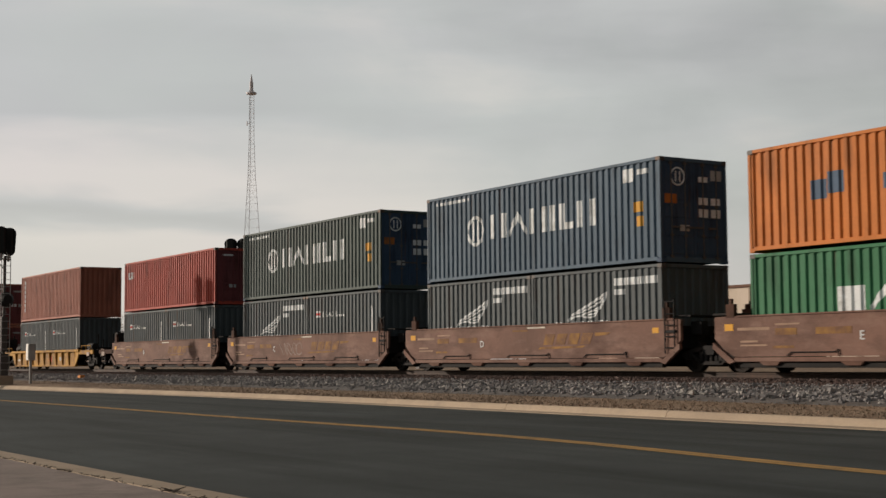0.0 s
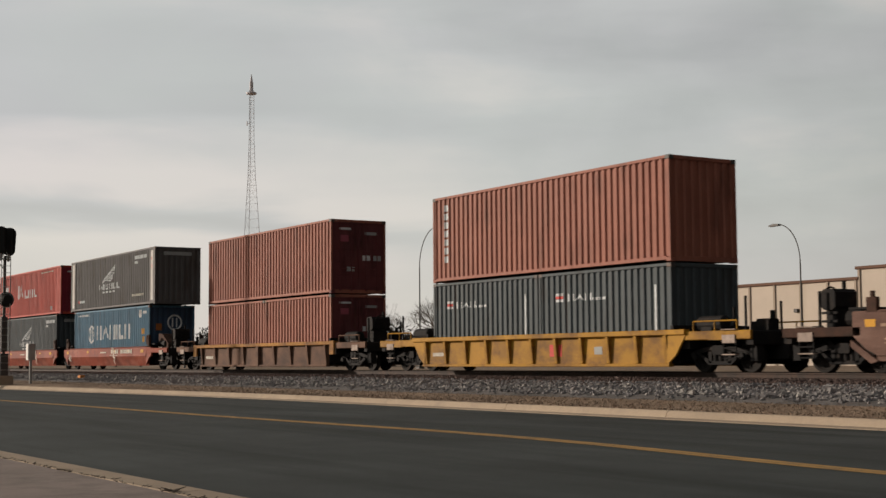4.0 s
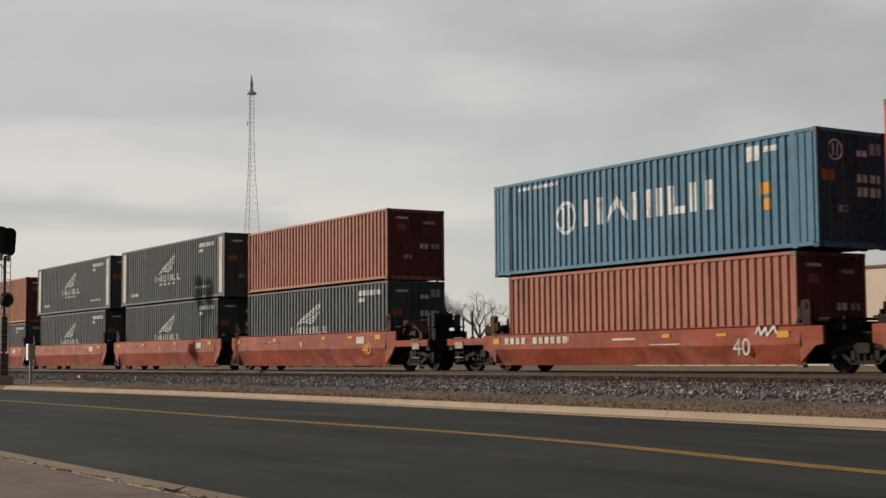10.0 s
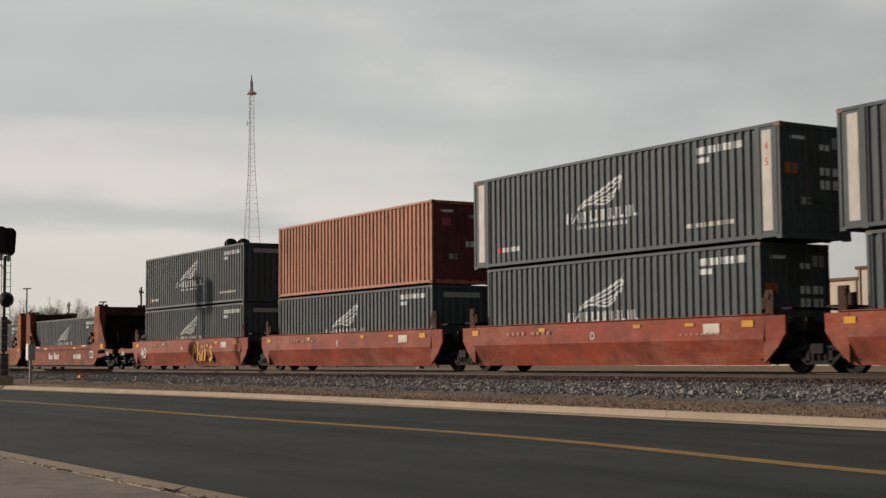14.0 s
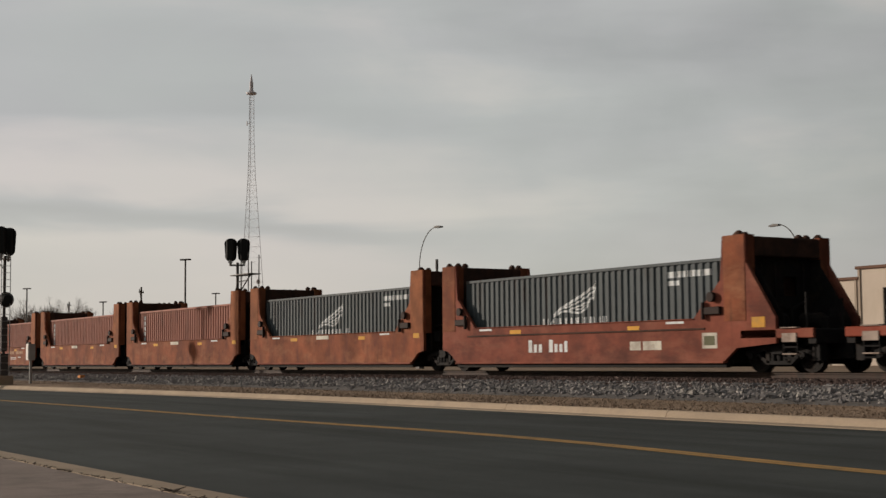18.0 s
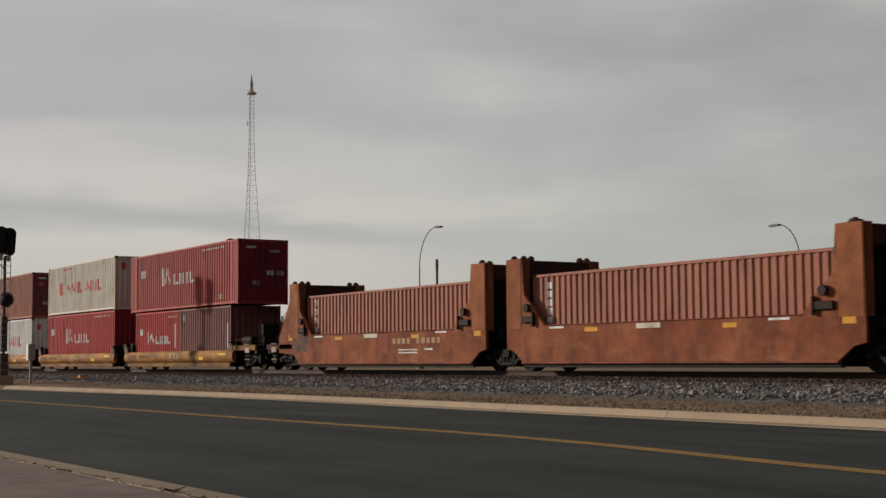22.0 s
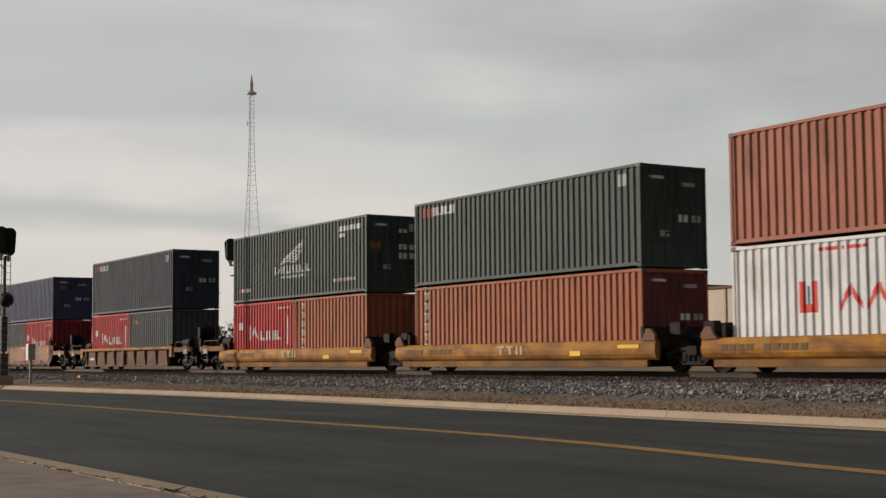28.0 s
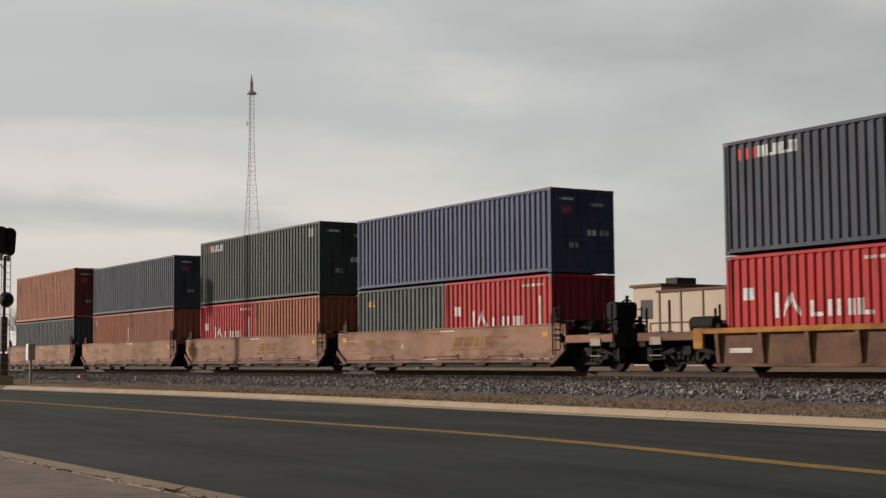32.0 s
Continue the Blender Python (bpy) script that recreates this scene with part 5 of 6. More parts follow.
            plates(car, [(0.85, 1.15, 0.45, 0.8), (1.25, 1.45, 0.45, 0.8)], RED_MARK, -1.436)
        plates(car, [(-5.8, -5.0, 0.5, 0.62)], FADED_MARK, -1.436)
        if kind == "dun":
            for s in (1, -1):
                for k in (1, -1):
                    part("drop_plate", shared(("drop_plate", s), lambda: M().box(min(s * 6.62, s * 6.98), max(s * 6.62, s * 6.98), -1.585, -1.50, 0.62, 1.14, 0.012)), WELL["grimy"], car, at=Matrix.Diagonal((1, k, 1, 1)))
        else:
            for s in (1, -1):
                plates(car, [(s * 8.1 - 0.3, s * 8.1 + 0.3, 0.83, 1.06)], WELL["yellow"], -1.505)
    elif kind in ("bulk", "bulk_red"):
        mirrored(car, "side_wall", (kind, front, back), lambda: bulk_side(front, back), mat)
        for s in (1, -1):
            for k in (1, -1):
                part("column", shared(("column", s), lambda: bulk_column(s)), WELL["rust_pale"] if kind == "bulk" else WELL["rust"], car, at=Matrix.Diagonal((1, k, 1, 1)))
                part("lever_box", shared(("lever_box",), lambda: M().box(-0.28, 0.28, -0.06, 0.04, -0.10, 0.10, 0.02).box(-0.36, -0.28, -0.09, 0.02, -0.22, 0.22, 0.02).rod((0, -0.1, 0.35), (0, 0, 0.35), 0.13, n=10)), surface("lever_steel", (0.030, 0.020, 0.017), 0.7, 0.1), car, at=pose(s * 5.95, k * -1.54, 1.58) @ Matrix.Diagonal((s, k, 1, 1)))
            part("bulkhead", shared(("bulkhead",), bulk_head), WELL["rust_black"], car, at=pose(s * 6.72, 0, 0, 0, 0, 0 if s > 0 else 180))
            outer = front if s > 0 else back
            # black lining puts the shade of the end bay into the colour
            part("end_lining", shared(("end_lining", outer), lambda: bulk_shade_lining(outer)), BLACK_STEEL, car, "black inner sheets standing for shade, and pipes of the end", at=pose(s * 6.72, 0, 0, 0, 0, 0 if s > 0 else 180))
        mirrored(car, "top_chord", (kind,), lambda: M().box(-5.2, 5.2, -1.54, -1.38, 1.374, 1.40, 0.008), mat)
        mirrored(car, "bottom_chord", (kind,), lambda: M().box(-6.3, 6.3, -1.55, -1.38, 0.24, 0.30, 0.01), WELL["rust_dark"])
        mirrored(car, "bottom_beam", ("brown",), lambda: M().box(-6.3, 6.3, -1.44, -1.30, 0.13, 0.27, 0.01), BLACK_STEEL)
        plates(car, [(-4.9, -4.2, 1.28, 1.34), (4.1, 4.8, 1.28, 1.34)], WHITE_MARK, -1.504)
        plates(car, [(-3.2, -2.6, 1.16, 1.28), (2.5, 3.0, 1.14, 1.26)] + ([(7.3, 7.75, 1.12, 1.38)] if front else [(6.45, 6.85, 1.14, 1.30)]), YELLOW_MARK, -1.504)
        if kind == "bulk_red":
            mirrored(car, "side_ledge", (kind,), lambda: M().box(-5.6, 5.6, -1.525, -1.498, 1.10, 1.15, 0.005), WELL["rust_black"])
            plates(car, [(-2.2, -2.02, 0.58, 0.95), (-1.92, -1.78, 0.58, 0.82), (-1.68, -1.52, 0.58, 0.82), (-1.15, -0.97, 0.58, 0.95), (-0.88, -0.74, 0.58, 0.82), (-0.64, -0.50, 0.58, 0.82), (-0.40, -0.26, 0.58, 0.90)], WHITE_MARK, -1.504)
            plates(car, [(2.6, 3.05, 0.60, 0.84), (3.15, 3.9, 0.60, 0.84)], FADED_MARK, -1.504)
            plates(car, [(5.5, 6.05, 0.62, 1.02)], FADED_MARK, -1.504)
            plates(car, [(5.58, 5.97, 0.70, 0.94)], surface("mark_olive", (0.12, 0.12, 0.07), 0.7), -1.512)
        else:
            plates(car, [(-0.9, 0.1, 1.20, 1.34)], FADED_MARK, -1.504)
            if back:
                plates(car, [(1.2 + 0.33 * i, 1.42 + 0.33 * i, 0.95, 1.14) for i in (0, 1, 2, 3, 5, 6, 7, 8, 9)], surface("mark_worn_tan", (0.33, 0.21, 0.13), 0.7, 0, 12, 1.2, 0.25), -1.504)
                plates(car, [(1.6, 2.9, 0.72, 0.76), (1.6, 2.9, 0.62, 0.66), (3.4, 3.9, 0.72, 0.78)], WHITE_MARK, -1.504)
                plates(car, [(0.2, 0.9, 0.62, 1.3)], WELL["red"], -1.503)
                plates(car, [(-7.2, -6.85, 1.20, 1.42)], YELLOW_MARK, -1.504)
                part("grease_stain", M().extrude([(-6.75, -1.504, 0.78), (-5.6, -1.504, 0.74), (-5.35, -1.504, 1.02), (-5.7, -1.504, 1.45), (-6.3, -1.504, 1.55), (-6.7, -1.504, 1.30)], (0, 0.003, 0)), surface("grease", (0.055, 0.036, 0.028), 0.7, 0, 6, 1.5, 0.5, (0.13, 0.055, 0.034), 0.7), car, "dark grease stain round the lever gear")
    else:
        mirrored(car, "top_chord", (kind,), lowside_chord, WELL["grimy"])
        mirrored(car, "side_sill", (kind,), lowside_sill, WELL["ochre"])
        for s in (1, -1):
            for k in (1, -1):
                part("end_bracket", shared(("end_bracket", s), lambda: M().extrude([(s * 6.35, -1.53, 0.86), (s * 6.95, -1.53, 0.86), (s * 6.95, -1.53, 1.02), (s * 6.78, -1.53, 1.18), (s * 6.58, -1.53, 1.18), (s * 6.50, -1.53, 1.0)], (0, 0.09, 0))), WELL["dun"], car, at=Matrix.Diagonal((1, k, 1, 1)))
        plates(car, [(-6.2 + 0.3 * i, -5.98 + 0.3 * i, 0.56, 0.72) for i in (0, 1, 2, 3, 5, 6, 7, 8, 9)], surface("mark_brown", (0.13, 0.085, 0.04), 0.7), -1.545)
        plates(car, [(3.2, 3.7, 0.46, 0.60), (5.4, 6.3, 0.66, 0.76)], surface("mark_ochre3", (0.75, 0.48, 0.08), 0.7), -1.547)
        plates(car, [(-0.55, -0.15, 0.72, 0.80), (-0.42, -0.28, 0.52, 0.72), (-0.05, 0.35, 0.72, 0.80), (0.08, 0.22, 0.52, 0.72), (0.45, 0.58, 0.52, 0.78), (0.68, 0.80, 0.52, 0.78)], surface("mark_dull_cream", (0.40, 0.33, 0.20), 0.7, 0, 12, 1.2, 0.3), -1.547)
    for strokes, mm, y in graffiti or ():
        for x0, z0, x1, z1, w in strokes:
            dx, dz = x1 - x0, z1 - z0
            n = math.hypot(dx, dz)
            ox, oz = -dz / n * w / 2, dx / n * w / 2
            m = M()
            m.extrude([(x0 + ox, y, z0 + oz), (x0 - ox, y, z0 - oz), (x1 - ox, y, z1 - oz), (x1 + ox, y, z1 + oz)], (0, 0.004, 0))
            part("graffiti_stroke", m, mm, car)
    if letter:
        part("unit_letter", words(letter, 0.30), WHITE_MARK, car, "white stencilled unit letter", at=pose(-2.3 if kind in ("brown", "pinkish") else -0.3, -1.513 if kind != "red" else -1.527, 0.86 if kind != "red" else 1.02))
    for text, x, z, mm, size in extra or ():
        part("size_mark", words(text, size), mm, car, "stencilled size mark", at=pose(x, -1.527, z))
    return car


# ------------------------------------------------------------------ the train
STD, HIGH = 2.591, 2.896
F20, F40, F45 = 6.058, 12.192, 13.716
# unit: centre, car kind, place in its car, letter, lower load, upper load; a load is (colour, style, length, height, doors)
UNITS = [
    (-19.92, "brown", "inner", "E", [("green", "largemark", F40, STD, "")], ("orange", "bluemark", F40, STD, "doors")),
    (-35.46, "brown", "inner", "D", [("charcoal", "wing20", F20, STD, ""), ("charcoal", "wing20", F20, STD, "")], ("slate_blue", "emblemed", F40, HIGH, "doors")),
    (-50.93, "brown", "inner", "C", [("charcoal", "wing20", F20, STD, ""), ("charcoal", "charcoal20", F20, STD, "")], ("green_grey", "emblemed", F40, HIGH, "doors")),
    (-66.26, "brown", "last", "B", [("charcoal", "charcoal20", F20, STD, ""), ("charcoal", "charcoal20", F20, STD, "")], ("faded_red", "badge", F40, STD, "doors")),
    (-85.95, "ribbed", "single", "", [("charcoal", "charcoal20", F20, STD, ""), ("charcoal", "charcoal20", F20, STD, "")], ("brown", "thin", F40, HIGH, "")),
    (-105.69, "dun", "single", "", [("brown", "", F20, STD, ""), ("brown", "", F20, STD, "doors")], ("brown", "", F40, HIGH, "doors")),
    (-125.58, "lowred", "first", "", [("sea_blue", "emblemed", F40, HIGH, "")], ("charcoal_warm", "charcoal", F45, HIGH, "")),
    (-141.32, "lowred", "inner", "", [("charcoal", "charcoal", F40, HIGH, "")], ("signal_red", "tall", F45, HIGH, "doors")),
    (-157.09, "lowred", "last", "", [("brown", "", F40, STD, "doors")], ("sea_blue", "emblemed", F45, HIGH, "doors")),
    (-176.96, "red", "first", "B", [("charcoal", "charcoal", F40, HIGH, "doors")], ("brown", "", F40, STD, "doors")),
    (-192.49, "red", "inner", "C", [("charcoal", "charcoal", F40, HIGH, "doors")], ("charcoal", "charcoal", F45, HIGH, "doors")),
    (-208.05, "red", "inner", "D", [("charcoal", "charcoal", F40, HIGH, "doors")], ("charcoal", "charcoal", F45, HIGH, "doors")),
    (-223.64, "red", "inner", "E", [("charcoal", "charcoal", F40, STD, "")], ("tan_brown", "", F40, HIGH, "doors")),
    (-239.37, "red", "last", "A", [("charcoal", "charcoal", F40, STD, "")], ("charcoal", "charcoal", F40, STD, "")),
    (-258.95, "bulk_red", "first", "", [("charcoal", "charcoal", F40, STD, "")], None),
    (-274.45, "bulk", "inner", "", [("charcoal", "charcoal", F40, STD, "")], None),
    (-289.95, "bulk", "inner", "", [("brown", "thin", F40, STD, "")], None),
    (-305.45, "bulk", "inner", "", [("brown", "thin", F40, STD, "")], None),
    (-320.90, "bulk", "last", "", [("brown", "uprightmark", F40, STD, "")], None),
    (-340.66, "lowside", "first", "", [("red_fresh", "tall20", F20, STD, ""), ("plum", "small", F20, STD, "")], ("crimson", "tall", F45, HIGH, "doors")),
    (-356.19, "lowside", "inner", "", [("red_fresh", "tall", F40, HIGH, "")], ("cream", "redmark", F40, HIGH, "")),
    (-371.91, "lowside", "inner", "", [("white", "redmark", F40, HIGH, "")], ("brown", "", F40, HIGH, "doors")),
    (-387.63, "lowside", "inner", "", [("terracotta", "uprightmark", F40, STD, "doors")], ("green_grey", "cornermark", F40, HIGH, "doors")),
    (-403.30, "lowside", "last", "", [("red_fresh", "tall20", F20, STD, ""), ("terracotta", "uprightmark", F20, STD, "")], ("green_grey", "charcoal", F40, HIGH, "doors")),
    (-422.86, "dun", "single", "", [("red_fresh", "tall20", F20, STD, ""), ("charcoal", "yellow", F20, STD, "")], ("dark_slate", "cornermark", F40, HIGH, "doors")),
    (-442.55, "pinkish", "first", "A", [("charcoal", "yellow", F20, STD, ""), ("red_fresh", "tall20", F20, STD, "")], ("violet_blue", "", F40, STD, "doors")),
    (-457.87, "pinkish", "inner", "", [("red_fresh", "tall20", F20, STD, ""), ("terracotta", "", F20, STD, "")], ("green_grey", "cornermark", F40, HIGH, "doors")),
    (-473.42, "pinkish", "inner", "", [("terracotta", "small", F20, STD, ""), ("brown", "", F20, STD, "")], ("grey_blue", "", F40, STD, "doors")),
    (-489.14, "pinkish", "inner", "", [("charcoal", "", F40, STD, "")], ("tan_brown", "", F40, HIGH, "doors")),
]
# seconds and metres run by the train
RUN = [(0.0, 0.0), (1.0, 12.5), (2.0, 25.4), (3.0, 37.94), (4.0, 50.87), (7.0, 88.67), (8.0, 101.41), (9.0, 113.73), (10.0, 126.53), (11.0, 138.82), (12.0, 151.42), (13.0, 163.61),
       (14.0, 176.3), (16.5, 207.03), (17.0, 213.3), (18.0, 225.94), (19.0, 238.35), (20.0, 251.03), (21.0, 263.38), (22.0, 276.21), (23.0, 288.49), (24.0, 301.22), (25.0, 313.51), (26.0, 326.31),
       (28.5, 357.56), (29.0, 363.88), (30.0, 376.78), (31.0, 389.19), (32.0, 402.07)]
MOVING = []


def run_at(t):
    for (a, p), (b, q) in zip(RUN, RUN[1:]):
        if t <= b:
            return p + (q - p) * (t - a) / (b - a)
    return RUN[-1][1]


TAG = [(1.05, 0.40, 1.18, 1.18, 0.15), (1.15, 1.15, 1.45, 0.95, 0.15), (1.45, 0.95, 1.2, 0.75, 0.13), (1.62, 0.42, 1.68, 1.20, 0.14), (1.70, 0.78, 1.92, 0.74, 0.13), (1.92, 0.76, 1.95, 0.40, 0.14),
       (2.15, 0.42, 2.18, 0.88, 0.15), (2.14, 1.02, 2.22, 1.12, 0.15), (2.45, 0.40, 2.58, 1.15, 0.16), (2.36, 1.02, 2.86, 1.12, 0.15), (3.36, 1.10, 3.05, 0.98, 0.15), (3.05, 0.98, 3.36, 0.62, 0.15), (3.36, 0.62, 3.02, 0.42, 0.16)]
SCRAWL = [(0.0, 1.12, 0.35, 1.05, 0.12), (0.30, 1.08, 0.08, 0.90, 0.12), (0.08, 0.90, 0.48, 0.86, 0.12), (0.45, 0.88, 0.22, 0.68, 0.12), (0.22, 0.68, 0.58, 0.60, 0.11), (0.55, 0.62, 0.40, 0.44, 0.10), (0.40, 0.44, 0.66, 0.30, 0.07)]


def moved(strokes, dx, k=0.0):
    return [(a + dx, b, c + dx, d, w + k) for a, b, c, d, w in strokes]


# a faded line of looping scribble, and a small quick one
SCRIBBLE = [(x + 0.24 * math.cos(a) * k, 0.86 + 0.24 * math.sin(a + x), x + 0.24 * math.cos(a + 0.8) * k, 0.86 + 0.24 * math.sin(a + 0.8 + x), 0.06)
            for x, k in ((-1.6, 1.0), (-1.2, 0.7), (-0.85, 1.1), (-0.4, 0.8), (0.0, 1.2)) for a in [0.8 * i for i in range(7)]]
SMALL_SCRAWL = [(0.0, 0.95, 0.10, 1.15, 0.05), (0.10, 1.15, 0.18, 0.92, 0.05), (0.18, 0.92, 0.34, 1.12, 0.05), (0.34, 1.12, 0.38, 0.90, 0.05), (0.38, 0.90, 0.62, 1.14, 0.05), (0.62, 1.14, 0.70, 0.96, 0.05)]
TAN_SPRAY = surface("tan_spray_paint", (0.46, 0.38, 0.32), 0.7, 0, 10, 1.2, 0.2, (0.28, 0.15, 0.11), 0.5)
PALE_SPRAY = surface("pale_spray_paint", (0.235, 0.175, 0.15), 0.7, 0, 10, 1.2, 0.2, (0.16, 0.10, 0.075), 0.5)
GRAFFITI = {13: [(moved(TAG, 0.0, 0.07), BLACK_STEEL, -1.527), (TAG, YELLOW_MARK, -1.533)], 7: [(moved(SCRAWL, 2.6), TAN_SPRAY, -1.53)], 6: [(moved(SCRAWL, 1.3), TAN_SPRAY, -1.53)],
            2: [(SCRIBBLE, PALE_SPRAY, -1.506)], 8: [(moved(SMALL_SCRAWL, 5.0), WHITE_MARK, -1.53)]}


def build_train():
    for i, (c, kind, place, letter, lower, upper) in enumerate(UNITS):
        front, back = place in ("first", "single"), place in ("last", "single")
        n = len(WHEELSETS)
        extra = {9: [("40", 5.1, 0.78, YELLOW_MARK, 0.6)], 13: [("40", -5.5, 0.80, WHITE_MARK, 0.75)], 7: [("40", -5.4, 0.55, YELLOW_MARK, 0.6)], 8: [("40", 4.5, 0.62, FADED_MARK, 0.62)], 6: [("40", -5.9, 0.6, FADED_MARK, 0.5)]}.get(i)
        car = well_car(kind, front, back, letter, extra, GRAFFITI.get(i))
        MOVING.append((car, c, RAIL_Z))
        for k in range(n, len(WHEELSETS)):
            WHEELSETS[k] += (c,)
        base = RAIL_Z + (0.28 if kind == "lowside" else BASE)
        for j, (color, style, L, H, doors) in enumerate(lower):
            x = 0 if len(lower) == 1 else (-3.06, 3.06)[j]
            ob = container(color, style, L, H, doors, RED_MARK if style == "redmark" else WHITE_MARK)
            MOVING.append((ob, c + x, base))
        if upper:
            color, style, L, H, doors = upper
            mark = RED_MARK if style == "redmark" else WHITE_MARK
            ob = container(color, style, L, H, doors, mark, None, style == "charcoal" and L > 13)
            MOVING.append((ob, c, base + lower[0][3] + 0.035))


def motions():
    for ob, c, z in MOVING:
        walk(ob, [(t, pose(c + 0.115 + s, TRACK_Y, z)) for t, s in RUN])
    for w, x, tx, c in WHEELSETS:
        # the wheels are keyed finely while their car passes the view
        rows, last = [], None
        for f in range(0, 32 * FPS + 1):
            t = f / FPS
            here = c + run_at(t)
            if -100 < here < 8:
                rows.append((t, pose(x, 0, WHEEL_R, 0, math.degrees(run_at(t) / WHEEL_R) % 360, 0)))
        if not rows:
            rows = [(0, pose(x, 0, WHEEL_R))]
        if rows[0][0] > 0.02:
            rows.insert(0, (0, rows[0][1]))
        if rows[-1][0] < 31.98:
            rows.append((32, rows[-1][1]))
        walk(w, rows)

# ------------------------------------------------------------------ ballast stones, grass, litter
def scatter(name, count, place, size, mat, label, category, flat=0.7):
    """Many small rough stones as one object."""
    rng = np.random.default_rng(7)
    base = np.array([(1, 0, 0), (-1, 0, 0), (0, 1, 0), (0, -1, 0), (0, 0, 1), (0, 0, -1)], float)
    tri = np.array([(0, 2, 4), (2, 1, 4), (1, 3, 4), (3, 0, 4), (2, 0, 5), (1, 2, 5), (3, 1, 5), (0, 3, 5)])
    p = place(rng, count)
    s = size * rng.uniform(0.55, 1.5, (count, 1, 1)) * rng.uniform(0.7, 1.3, (count, 1, 3))
    jit = rng.uniform(0.65, 1.2, (count, 6, 1))
    a = rng.uniform(0, 2 * math.pi, count)
    tilt = rng.uniform(-0.8, 0.8, count)
    v = base[None] * jit * s
    ct, st = np.cos(tilt)[:, None], np.sin(tilt)[:, None]
    v = np.stack([v[..., 0] * ct - v[..., 2] * st, v[..., 1], (v[..., 0] * st + v[..., 2] * ct) * flat], -1)
    ca, sa = np.cos(a)[:, None], np.sin(a)[:, None]
    v = np.stack([v[..., 0] * ca - v[..., 1] * sa, v[..., 0] * sa + v[..., 1] * ca, v[..., 2]], -1) + p[:, None, :]
    me = bpy.data.meshes.new(name)
    me.from_pydata(v.reshape(-1, 3).tolist(), [], (tri[None] + 6 * np.arange(count)[:, None, None]).reshape(-1, 3).tolist())
    me.materials.append(mat)
    ob = new(name, me)
    return tagged(ob, label, category, kind="stuff")


def island_stone(name, cols, rough=0.95):
    """Stones that differ one from the other."""
    mat = bpy.data.materials.new(name)
    mat.use_nodes = True
    t = mat.node_tree
    g = t.nodes.new("ShaderNodeNewGeometry")
    r = t.nodes.new("ShaderNodeValToRGB")
    e = r.color_ramp.elements
    e[0].color, e[1].color = (*cols[0], 1), (*cols[-1], 1)
    for i, c in enumerate(cols[1:-1]):
        x = e.new((i + 1) / (len(cols) - 1))
        x.color = (*c, 1)
    link(t, g.outputs["Random Per Island"], r.inputs[0])
    b = t.nodes["Principled BSDF"]
    n = ramp_node(t, noise_node(t, 0.5, 4, 0.6, None, True), 0.3, 0.7)
    link(t, mix_col(t, n, mix_col(t, 0.35, r.outputs[0], (0.05, 0.045, 0.04)), r.outputs[0]), b.inputs["Base Color"])
    b.inputs["Roughness"].default_value = rough
    b.inputs["Specular IOR Level"].default_value = 0.2
    return mat


def bank_z(y):
    return np.interp(y, [20.9, 21.7, 24.0, 24.5, 28.4], [0.20, 0.31, 0.60, 0.635, 0.635])


